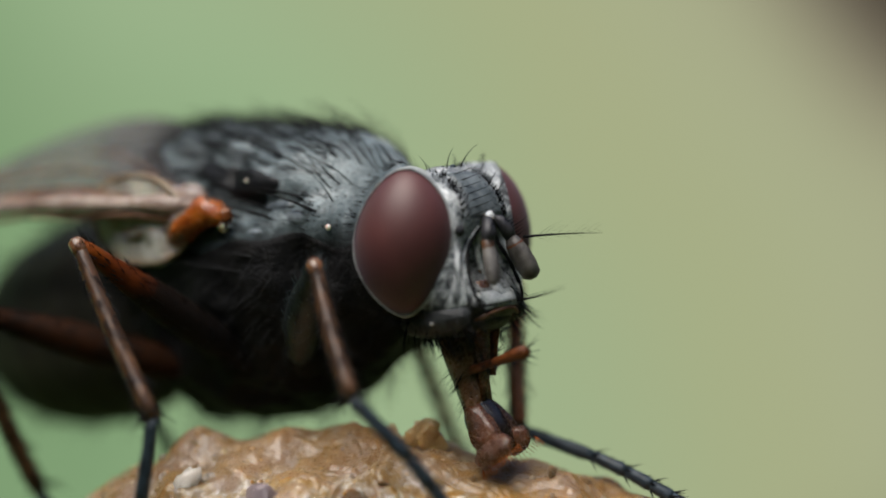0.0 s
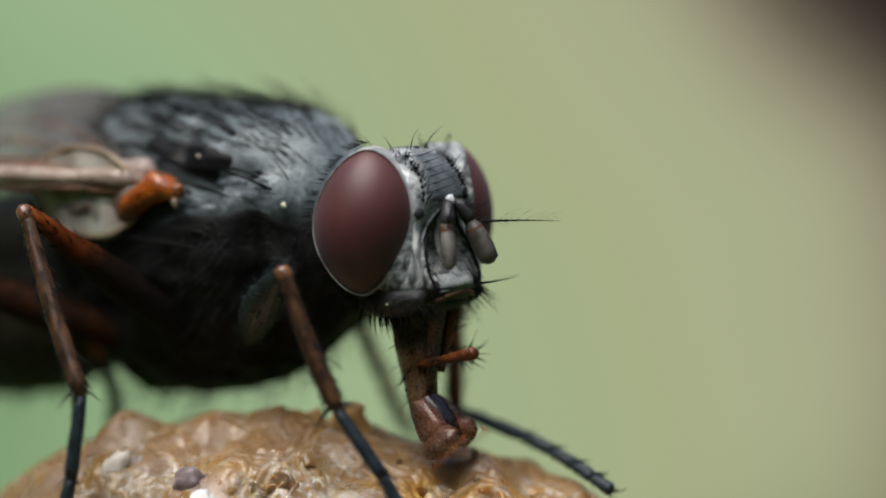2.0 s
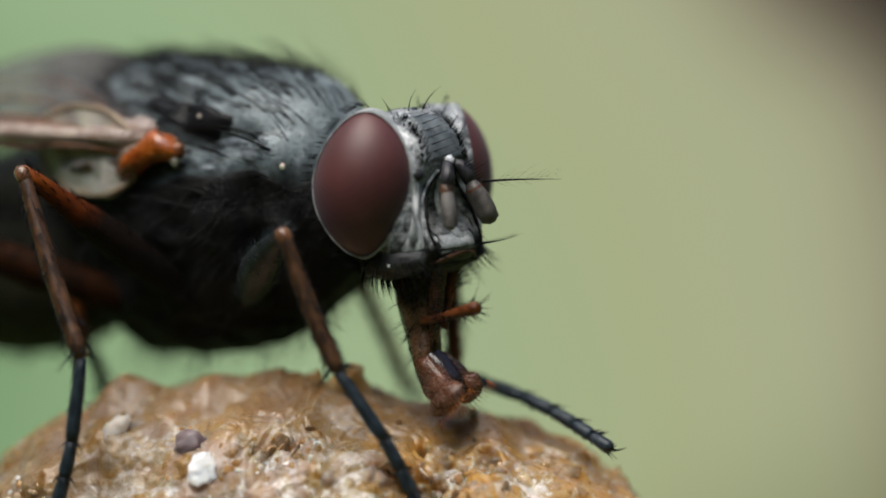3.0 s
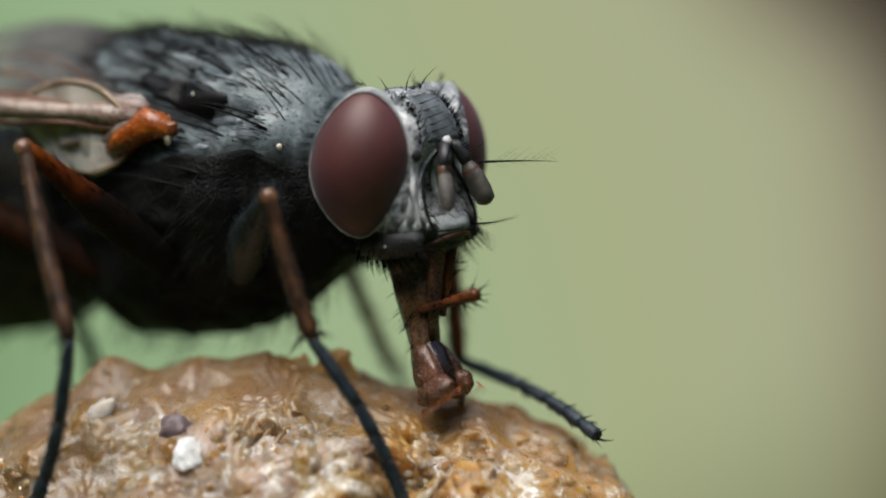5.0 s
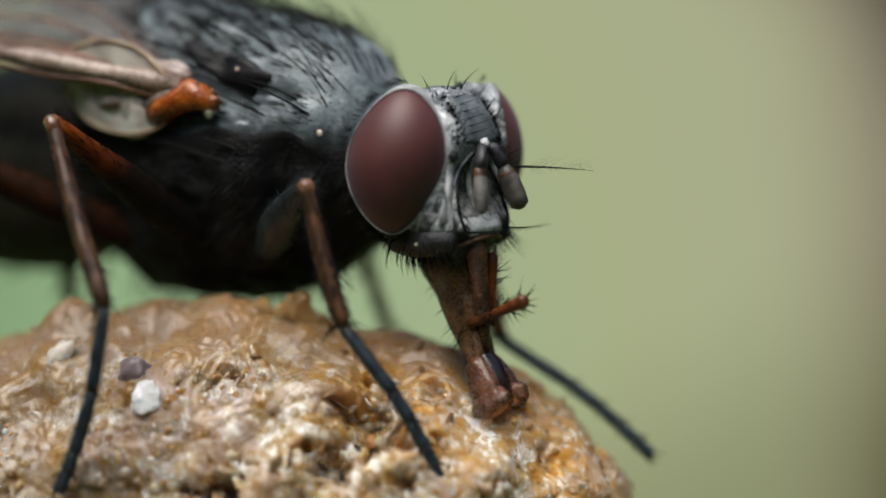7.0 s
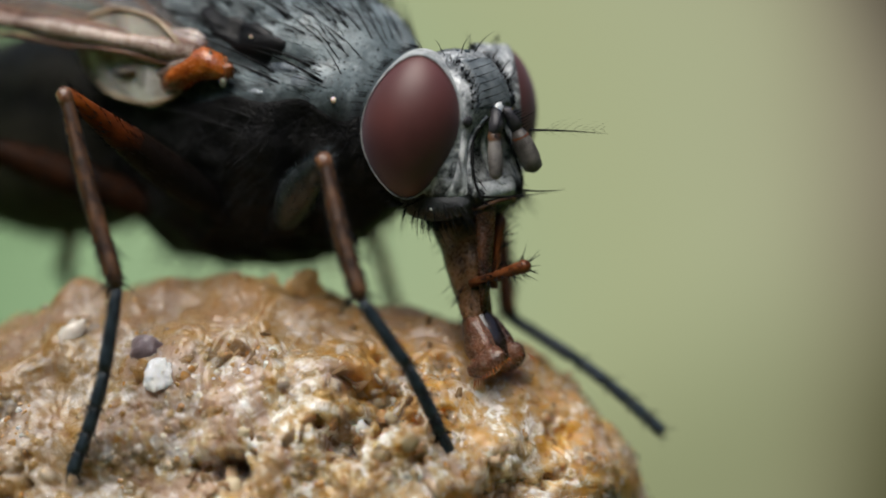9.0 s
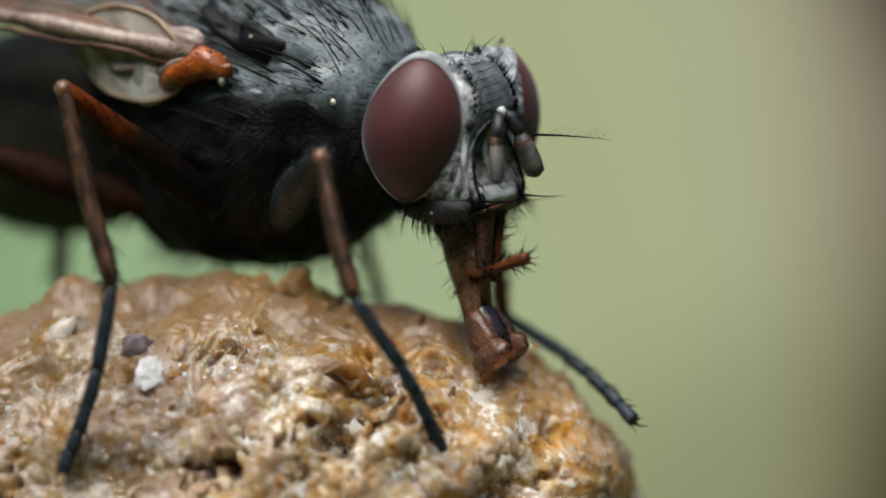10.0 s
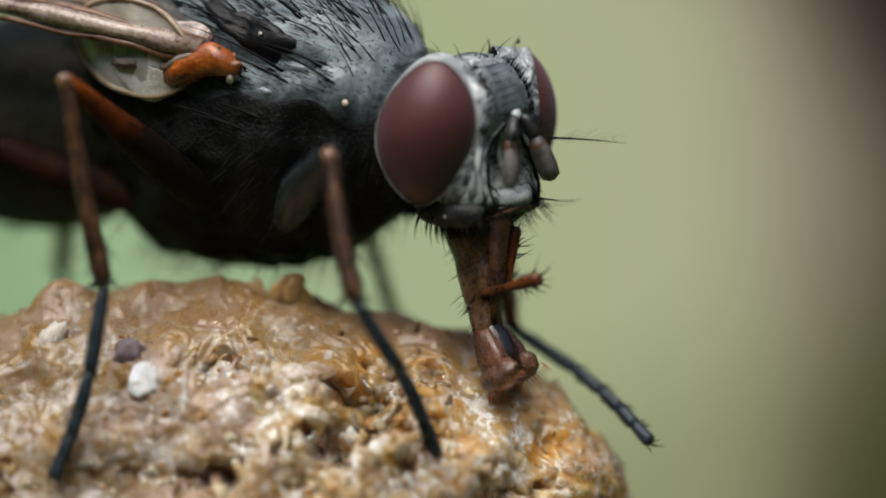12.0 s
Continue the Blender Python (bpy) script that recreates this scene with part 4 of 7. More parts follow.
def build_antenna(sy, head):
    b, _ = skin(sy * 0.06, 0.12)
    b.x += 0.01
    g = Geo().tube([b, b + Vector((0.06, sy * 0.03, -0.03)), b + Vector((0.10, sy * 0.09, -0.15)), b + Vector((0.10, sy * 0.13, -0.25))], [0.035, 0.06, 0.078, 0.055], 16)
    ring = b + Vector((0.10, sy * 0.13, -0.24))
    fat = 0.85 if sy < 0 else 1.6
    hairs = Geo()
    for k in range(7):
        hairs.hair(b + Vector((0.13, sy * (0.04 + 0.02 * k), -0.04 - 0.03 * k)), (0.8, sy * 0.6, 0.35), 0.12 + 0.02 * (k == 3) * 5, 0.007, (0, 0, 0.1), 3)
    part("antenna", g, M_STALK, head, "dark slate antenna stalk")
    part("antenna_bristles", hairs, M_BRISTLE, head, "short antenna bristles", kind="stuff")
    way = Vector((0.10, sy * 0.13, -0.42)).normalized()
    g = Geo().tube([ring - way * 0.02, ring + way * 0.05, ring + way * 0.15, ring + way * 0.30, ring + way * 0.42, ring + way * 0.46], [r * fat for r in (0.045, 0.072, 0.088, 0.092, 0.078, 0.03)], 18, 0.75)
    end = part("antenna_end_joint", g, M_ANTENNA, head, "velvety grey end joint of the antenna")
    part("antenna_ring", Geo().tube([ring - way * 0.03, ring + way * 0.01, ring + way * 0.06, ring + way * 0.10], [0.056, 0.072, 0.077 * fat, 0.072 * fat], 16, 0.77), M_PALP if sy > 0 else M_BROWN, head, "red-brown ring of the antenna")
    # feathered bristle of the antenna
    p0 = ring + way * 0.02 + Vector((0.08, sy * 0.08, 0.02))
    aw = Vector((0.62, sy * 0.55, -0.05)).normalized()
    a = Geo().hair(p0, aw, 0.80, 0.015, (0.0, 0.0, -0.05), 8)
    for k in range(9):
        q = p0 + aw * (0.14 + 0.075 * k)
        for s2 in (-1, 1):
            a.hair(q + aw * (0.02 * math.sin(k * 5.1 + s2)), aw * 1.3 + Vector((0, 0.25 * math.sin(k * 3.7), s2)), ((0.20 if s2 > 0 else 0.14) - 0.012 * k) * (1 + 0.25 * math.sin(k * 2.9)), 0.0016, aw * 0.3, 3)
    part("arista", a, M_BRISTLE, head, "feathered black bristle of the antenna")


def build_head():
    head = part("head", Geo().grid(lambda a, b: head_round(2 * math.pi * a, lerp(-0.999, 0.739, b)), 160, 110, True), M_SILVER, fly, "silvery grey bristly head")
    for sy in (-1, 1):
        build_eye(sy, head)
        build_antenna(sy, head)

    def patch(y0, y1, z0, z1, lift, flare=-0.15):
        def fn(u, v):
            z = lerp(z0, z1, v)
            p, d = skin(lerp(y0, y1, u) * (1 + flare * v), z)
            e = min(1.0, min(u, 1 - u, v, 1 - v) / 0.10)
            return p + d * (lerp(-0.012, lift, e * e * (3 - 2 * e)))
        return Geo().grid(fn, 18, 60)
    part("occiput", Geo().ball((-0.34, 0, -0.06), (0.24, 0.93, 0.72), 40, 24, 0.03), M_PLEURA, head, "dark back of the head")
    part("frontal_stripe", patch(-0.285, 0.285, 0.11, 0.66, 0.014), M_STRIPE, head, "slate-grey stripe between the eyes")
    p, d = skin(0, 0.135)
    part("lunule", Geo().ball(tuple(p + d * 0.03), (0.04, 0.06, 0.05), 18, 12, 0.5, 2.5), M_WHITE, head, "shining white spot above the antennae")
    for k in range(3):
        a = 2 * math.pi * k / 3
        part("simple_eye", Geo().ball((0.16 + 0.06 * math.cos(a), 0.06 * math.sin(a), 0.70), (0.035, 0.035, 0.03), 12, 8), M_BLACK, head, "tiny glossy simple eye")
    for sy in (-1, 1):
        # ridge beside the hollow face, ending in the bristled mouth corner
        pts = []
        for k in range(14):
            t = k / 13
            q, d = skin(sy * (0.12 + 0.26 * math.sin(t * 2.1)), lerp(0.06, -0.76, t))
            pts.append(q + d * 0.01)
        part("face_ridge", Geo().tube(pts, [0.016 + 0.026 * (k / 13) for k in range(14)], 10), M_SILVER, head, "silvery face ridge")

        # bright dusted band between eye and ridge
        def band(u, v):
            z = lerp(0.04, -0.76, v)
            lo, hi = 0.22 + 0.20 * math.sin(v * 2.1), 0.46 + 0.19 * v * v
            p, d = skin(sy * lerp(lo, hi, u), z)
            rise = math.sin(math.pi * u) ** 0.7 * math.sin(math.pi * v) ** 0.5
            return p + d * (0.045 * rise - 0.012 + 0.010 * noise.noise(p * 9))
        part("face_band", Geo().grid(band, 14, 36), M_BAND, head, "silver-white dusted band beside the eye")
        groove = [skin(sy * (0.08 + 0.28 * math.sin(k / 17 * 2.25)), lerp(0.08, -0.80, k / 17))[0] + Vector((0.042, sy * 0.012, 0)) for k in range(18)]
        part("face_groove", Geo().tube(groove, [0.006 + 0.017 * math.sin(math.pi * k / 17) * (1 + 0.4 * math.sin(k * 2.3)) for k in range(18)], 8), M_PLEURA, head, "black curved seam beside the face ridge")
        p, d = skin(sy * 0.38, 0.03)
        part("face_patch", Geo().ball(tuple(p + d * 0.016), (0.022, 0.062, 0.055), 20, 12, 0.5, 2), M_STALK, head, "dark bare patch beside the eye")
        for k in range(8):
            p, d = skin(sy * (0.335 - 0.012 * k), lerp(0.16, 0.62, k / 7))
            part("bristle_socket", Geo().ball(tuple(p + d * 0.004), (0.016, 0.020, 0.018), 10, 8), M_BRISTLE, head, "black bristle socket")
        keel = [skin(sy * (0.05 + 0.03 * math.sin(k * 0.6)), lerp(0.0, -0.66, k / 9))[0] + Vector((0.012, 0, 0)) for k in range(10)]
        part("face_keel", Geo().tube(keel, [0.02, 0.035, 0.04, 0.04, 0.035, 0.035, 0.03, 0.035, 0.04, 0.02], 10), M_RIM, head, "pale keel in the hollow face")
    part("face_hollow", patch(-0.36, 0.36, -0.64, 0.07, 0.008, -0.62), M_HOLLOW, head, "grey hollow of the face behind the antennae")
    lip = [skin(lerp(-0.34, 0.34, k / 12), -0.86 + 0.07 * math.cos((k / 12 - 0.5) * 3.1))[0] + Vector((0.02, 0, -0.01)) for k in range(13)]
    part("mouth_lip", Geo().tube(lip, [0.016] + [0.024] * 11 + [0.016], 10), M_BROWN, head, "red-brown lip of the mouth edge")
    plate = Geo().grid(lambda u, v: skin(lerp(-0.26, 0.26, u), lerp(-0.78, -0.60, v))[0] + Vector((0.03 * math.sin(math.pi * u) * math.sin(math.pi * v) + 0.004, 0, 0)), 16, 8)
    part("lower_face", plate, M_RIM, head, "pale lower face above the mouth")
    g = Geo()
    for sy in (-1, 1):
        g.ball((0.05, sy * 0.43, -0.80), (0.44, 0.235, 0.19), 44, 26, 0.06, 3)
    g.ball((0.08, 0, -0.89), (0.45, 0.46, 0.15), 30, 16, 0.05, 4)
    rnd = random.Random(3)
    hairs = Geo()
    for k in range(330):
        sy = rnd.choice((-1, 1))
        a, b = rnd.uniform(0, 2 * math.pi), rnd.uniform(-1.5, 0.1)
        n = Vector((math.cos(a) * math.cos(b), math.sin(a) * math.cos(b), math.sin(b)))
        p = Vector((0.05 + 0.44 * n.x, sy * 0.43 + 0.235 * n.y, -0.80 + 0.19 * n.z))
        hairs.hair(p, n * 0.6 + Vector((0.1, 0, -0.7)), rnd.uniform(0.08, 0.24), 0.0065, Vector((0.3, 0, -0.1)), 3)
    part("cheek", g, M_CHEEK, head, "dark grey cheeks")
    part("cheek_hairs", hairs, M_BRISTLE, head, "short black cheek hairs", kind="stuff")
    part("cheek_spot", Geo().ball((0.18, -0.655, -0.83), (0.016, 0.016, 0.016), 10, 8), M_PALE, head, "tiny shining speck")
    big = Geo()
    for sy in (-1, 1):
        # rows along the stripe, bending inwards over it
        for k in range(7):
            z = lerp(0.16, 0.60, k / 6)
            p, d = skin(sy * (0.255 - 0.03 * k / 6), z)
            big.hair(p, Vector((0.35, -sy * 0.9, 0.16)), rnd.uniform(0.28, 0.38) * (1.0 if sy < 0 else 0.45), 0.007, Vector((-0.05, -sy * 0.1, 0.05)), 5)
        for k in range(3):
            p, d = skin(sy * 0.29, lerp(0.36, 0.60, k / 2))
            big.hair(p, Vector((0.5, sy * 0.2, 0.8)), 0.17, 0.009, Vector((0.1, 0, -0.1)), 5)
        # crown
        for y, ln, x in ((0.10, 0.42, 0.22), (0.20, 0.40, 0.05), (0.32, 0.50, -0.05), (0.44, 0.42, -0.10), (0.26, 0.30, 0.15)):
            big.hair((x, sy * y, 0.70 - 0.35 * y), Vector((0.45 - y, sy * 0.2, 0.8)), ln * 0.85, 0.0085, Vector((0.25 if y < 0.15 else -0.35, 0, -0.25)), 5)
        # mouth bristles
        p, d = skin(sy * 0.30, -0.74)
        big.hair(p, Vector((0.95, -sy * 0.25, -0.02)), 0.85, 0.013, Vector((0, -sy * 0.05, 0.10)), 6)
        for k in range(12):
            p, d = skin(sy * (0.08 + 0.28 * math.sin(k / 11 * 2.1)), lerp(0.02, -0.72, k / 11))
            big.hair(p + d * 0.03, Vector((0.7, sy * 0.5, -0.55)), 0.10 + 0.03 * math.sin(k * 2.7), 0.0055, Vector((0, -sy * 0.3, -0.2)), 4)
        for k in range(7):
            p, d = skin(sy * (0.30 + 0.04 * math.sin(k * 2.2)), lerp(-0.45, -0.86, k / 6))
            big.hair(p, Vector((0.8, -sy * 0.5 * (k % 2), -0.6)), 0.10 + 0.012 * k, 0.009, Vector((0, 0, -0.2)), 4)
    part("head_bristles", big, M_BRISTLE, head, "curved black head bristles", kind="stuff")
    fine = Geo()
    for k in range(110):
        sy = rnd.choice((-1, 1))
        p, d = skin(sy * rnd.uniform(0.22, 0.34), rnd.uniform(0.1, 0.68))
        fine.hair(p, d + Vector((0, -sy * 0.3, 0.6)), rnd.uniform(0.04, 0.09), 0.007, (0, 0, 0), 2)
    for k in range(420):
        a = rnd.uniform(0, 2 * math.pi)
        sy = rnd.choice((-1, 1))
        p = eye_point(sy, 1.07 * math.cos(a), 1.07 * math.sin(a), 0.0)
        if p.x < 0.15:
            fine.hair(p, Vector((-0.5, sy * 0.9, 0.5 * math.sin(a))), rnd.uniform(0.06, 0.14), 0.006, (-0.2, 0, 0), 2)
    part("fine_head_hairs", fine, M_BRISTLE, head, "fine stubble beside the eyes", kind="stuff")
    return head


head = build_head()


# ---- legs: each joint's own x runs along it
def leg_joint(length, r0, r1, swell, seed, spines, spine_len, bend=0.04):
    g = Geo()
    rnd = random.Random(seed)
    n = 14
    pts, rad = [], []
    for k in range(n + 1):
        t = k / n
        pts.append((length * t, 0, bend * math.sin(math.pi * t)))
        r = lerp(r0, r1, t) + swell * math.sin(math.pi * min(1.0, t * 1.1)) ** 1.2
        rad.append(r * (0.75 if k in (0, n) else 1))
    g.tube(pts, rad, 16)
    h = Geo()
    for k in range(spines):
        t = rnd.uniform(0.05, 0.99)
        a = rnd.uniform(0, 2 * math.pi)
        r = lerp(r0, r1, t) + swell * math.sin(math.pi * min(1.0, t * 1.1)) ** 1.2
        nrm = Vector((0, math.cos(a), math.sin(a)))
        p = Vector((length * t, 0, bend * math.sin(math.pi * t))) + nrm * r * 0.95
        h.hair(p, nrm * 0.55 + Vector((1, 0, 0)), spine_len * rnd.uniform(0.6, 1.2), 0.007, (0.1, 0, 0), 3)
    return g, h


def build_leg(name, hip, lengths, mats, thick, seed, label):
    hx, hy, hz = hip
    inner = Vector((hx * 0.75, hy * 0.45, hz + 0.55))
    leg = part(name, Geo().tube([inner, (inner + Vector(hip)) / 2 + Vector((0.1, 0, 0)), Vector(hip), Vector(hip) + Vector((0, hy * 0.1, -0.08))], [0.34, 0.36, 0.26, 0.12], 18), M_PLEURA, fly, label)
    fl, tl, al = lengths
    out = {}
    g, h = leg_joint(fl, 0.12 * thick, 0.085 * thick, 0.095 * thick, seed, 320, 0.11)
    out["femur"] = part("femur", g, mats[0], leg), part("femur_hairs", h, M_DOWN if mats[0] is M_DUSKY else M_BRISTLE, leg, "short dark hairs", kind="stuff")
    g, h = leg_joint(tl, 0.068 * thick, 0.092 * thick, 0.01, seed + 1, 240, 0.13, 0.03)
    rnd = random.Random(seed)
    for k in range(7):
        a = rnd.uniform(0, 6.28)
        q = Vector((0, math.cos(a), math.sin(a)))
        h.hair(Vector((tl * 0.97, 0, 0)) + q * 0.09 * thick, q * 0.9 + Vector((0.55, 0, 0)), rnd.uniform(0.15, 0.28), 0.015, (0.15, 0, 0), 4)
    for k in range(6):
        a = rnd.uniform(0, 6.28)
        q = Vector((0, math.cos(a), math.sin(a)))
        h.hair(Vector((tl * rnd.uniform(0.35, 0.9), 0, 0)) + q * 0.09 * thick, q * 0.7 + Vector((0.8, 0, 0)), rnd.uniform(0.14, 0.24), 0.012, (0.1, 0, 0), 4)
    knee = Geo().tube([(-0.05, 0, 0), (0.0, 0, 0.01), (0.07, 0, 0.012), (0.16, 0, 0.008)], [0.05 * thick, 0.086 * thick, 0.080 * thick, 0.066 * thick], 16)
    out["tibia"] = part("tibia", g, mats[1], leg), part("tibia_hairs", h, M_BRISTLE, leg, "black spurs and hairs", kind="stuff"), part("knee", knee, M_KNEE, leg, "amber knee joint")
    t = Geo()
    spans = (0.0, 0.42, 0.60, 0.74, 0.85, 0.97)
    for k in range(5):
        a, b = al * spans[k], al * spans[k + 1]
        sag = [-0.10 * math.sin(math.pi * (x / al)) for x in (a, b)]
        t.tube([(a, 0, sag[0]), (lerp(a, b, 0.15), 0, lerp(*sag, 0.15)), (lerp(a, b, 0.85), 0, lerp(*sag, 0.85)), (b, 0, sag[1])],
               [0.055 * thick, 0.063 * thick, 0.074 * thick, 0.058 * thick], 12)
    h = Geo()
    for sy in (-1, 1):
        h.hair((al * 0.95, sy * 0.03, 0), (0.8, sy * 0.5, 0.15), 0.16, 0.022, (0.1, 0, -0.7), 5)
    for k in range(110):
        x = rnd.uniform(0.03, 0.97)
        a = rnd.uniform(0, 6.28)
        q = Vector((0, math.cos(a), math.sin(a)))
        h.hair(Vector((al * x, 0, -0.10 * math.sin(math.pi * x))) + q * 0.05 * thick, q * 0.5 + Vector((1, 0, 0)), rnd.uniform(0.06, 0.13), 0.007, (0.1, 0, 0), 3)
    for s in spans[1:5]:
        for a in (0.6, 2.4, 4.0, 5.4):
            q = Vector((0, math.cos(a), math.sin(a)))
            h.hair(Vector((al * s, 0, -0.10 * math.sin(math.pi * s))) + q * 0.05 * thick, q * 0.7 + Vector((0.8, 0, 0)), 0.14, 0.015, (0.1, 0, 0), 3)
    out["tarsus"] = part("tarsus", t, M_BLACK, leg, "blue-black five-jointed foot"), part("tarsus_hairs", h, M_BRISTLE, leg, "claws and fine bristles of the foot", kind="stuff")
    return out


right_front = build_leg("front_leg", (0.55, -0.75, -1.0), (1.630, 1.462, 1.899), (M_DUSKY, M_BROWN), 1.0, 31, "dark front leg with a brown shin and black foot")
right_mid = build_leg("middle_leg", (0.0, -0.7, -1.1), (2.572, 2.038, 1.977), (M_FEMUR, M_BROWN), 1.0, 32, "orange-brown middle leg with a black foot")
right_hind = build_leg("hind_leg", (-0.85, -0.6, -1.1), (2.943, 2.405, 1.554), (M_HIND, M_BROWN), 1.05, 33, "orange-brown hind leg")
left_front = build_leg("front_leg", (0.9, 0.6, -0.95), (1.396, 1.629, 2.150), (M_DUSKY, M_ORANGE), 1.0, 34, "dark front leg with a brown shin and black foot")
left_mid = build_leg("middle_leg", (0.0, 0.7, -1.1), (0.869, 1.914, 1.036), (M_FEMUR, M_ORANGE), 0.75, 35, "orange-brown middle leg with a black foot")
left_hind = build_leg("hind_leg", (-0.85, 0.6, -1.1), (2.389, 1.852, 1.079), (M_FEMUR, M_ORANGE), 1.1, 36, "orange-brown hind leg")


# ---- proboscis: x of the rostrum runs up into the head, x of the labellum down to the food; y is the fly's left
def build_proboscis():
    def wall(u, v):
        a = 2 * math.pi * u
        x = lerp(-0.10, 1.30, v)
        w = lerp(0.14, 0.33, v ** 1.4) + 0.012 * math.sin(v * 19)
        d = lerp(0.14, 0.46, v ** 1.2)
        k = 1 + 0.08 * noise.noise(Vector((math.cos(a) * 2, math.sin(a) * 2, v * 6))) - 0.10 * math.exp(-(((a - 1.5 * math.pi + 0.5) / 0.3) ** 2)) * (1 - v)
        return (x, w * k * math.cos(a), d * k * math.sin(a) + 0.03 * math.sin(v * 3))
    g = Geo().grid(wall, 40, 60, True)
    h = Geo()
    rnd = random.Random(19)
    for k in range(60):
        u, v = rnd.random(), rnd.uniform(0.02, 0.7)
        p = Vector(wall(u, v))
        h.hair(p, Vector((-0.5, p.y * 4, p.z * 4)), rnd.uniform(0.08, 0.2), 0.006, (-0.1, 0, 0), 3)
    rostrum = part("rostrum", g, M_PROBOSCIS, fly, "leathery red-brown proboscis stalk")
    part("rostrum_hairs", h, M_BRISTLE, rostrum, "sparse dark hairs", kind="stuff")
    for sy in (-1, 1):
        b = Vector((0.34, sy * 0.13, -0.17))
        w = Vector((0.08 if sy < 0 else 0.9, 0.05, -0.9 if sy < 0 else -0.25)).normalized()
        g = Geo().tube([b - w * 0.08, b + w * 0.1, b + w * 0.3, b + w * 0.5, b + w * 0.64, b + w * 0.68], [0.045, 0.045, 0.048, 0.062, 0.070, 0.042], 14)
        h = Geo()
        rnd = random.Random(9)
        for k in range(80):
            q = b + w * rnd.uniform(0.15, 0.68)
            s = Vector([rnd.gauss(0, 1) for _ in range(3)]).normalized()
            h.hair(q + s * 0.04, s * 0.8 + w * 0.7, rnd.uniform(0.08, 0.25), 0.008, (0, 0, 0), 3)
        part("palp", g, M_PALP, rostrum, "brown club-shaped feeler")
        part("palp_hairs", h, M_BRISTLE, rostrum, "fine dark feeler hairs", kind="stuff")

    # split bulb, then the two ribbed lobes that spread on the food
    core = Geo().tube([(-0.16, 0, 0), (-0.02, 0, 0), (0.15, 0, 0.02), (0.35, 0, 0.03), (0.52, 0, 0.02)], [0.10, 0.12, 0.14, 0.13, 0.08], 20)
    labellum = part("labellum", core.stretched(1.08), M_CLEFT, fly, "moist red-brown sponging mouthpart")

    def shell(c, r, turn, seed, ribs=0.0, flare=0.0):
        m = Euler([radians(t) for t in turn]).to_matrix()

        def fn(u, v):
            a, e = 2 * math.pi * u, math.pi * v
            d = Vector((math.cos(e), math.sin(e) * math.cos(a), math.sin(e) * math.sin(a)))
            k = 1 + 0.12 * noise.noise(d * 1.8 + Vector((seed, 0, 0))) + ribs * math.sin(math.atan2(d.z, d.x) * 22)
            p = Vector((d.x * r[0], d.y * r[1] * (1 + flare * d.x), d.z * r[2] * (1 + flare * d.x))) * k
            return m @ p + Vector(c)
        return Geo().grid(fn, 56, 32, True).stretched(1.08)
    for sy in (-1, 1):
        part("bulb_half", shell((0.22, sy * 0.125, -0.01), (0.31, 0.10, 0.150), (sy * 10, 0, sy * 9), 3 + sy, 0, 0.30), M_LABELLUM, labellum, "glossy red-brown half of the bulb")
        part("lobe", shell((0.46, sy * 0.165, 0.0), (0.14, 0.12, 0.215), (sy * 10, 0, sy * 24), 8 + sy, 0.012), M_LABELLUM, labellum, "ribbed rounded lobe")
        fr = Geo()
        for k in range(18):
            a = lerp(-1.5, 1.5, k / 17)
            p = Vector((0.54 + 0.04 * math.cos(a), sy * (0.13 + 0.13 * math.cos(a)), 0.25 * math.sin(a)))
            fr.hair(p, Vector((0.8, sy * 0.5 * math.cos(a), 0.5 * math.sin(a))), 0.09, 0.006, (0.2, 0, 0), 3)
        part("lobe_fringe", fr.stretched(1.08), M_TEGULA, labellum, "pale amber fringe of the lobes", kind="stuff")
    for sy in (-1, 1):
        part("hard_plate", Geo().tube([(0.02, sy * 0.06, -0.165), (0.12, sy * 0.065, -0.20), (0.24, sy * 0.06, -0.215), (0.36, sy * 0.06, -0.21), (0.46, sy * 0.08, -0.17)], [0.010, 0.024, 0.026, 0.022, 0.008], 12, 0.6).stretched(1.05), M_BLUEPLATE, labellum, "glossy blue-grey hardened front plate")
    part("stalk_plate", Geo().tube([(0.02, -0.03, -0.12), (0.3, -0.05, -0.20), (0.65, -0.07, -0.28), (1.0, -0.09, -0.37), (1.2, -0.10, -0.42)], [0.04, 0.075, 0.10, 0.13, 0.13], 16, 0.7), M_LABELLUM, rostrum, "brown front plate of the stalk")
    return rostrum, labellum


rostrum, labellum = build_proboscis()


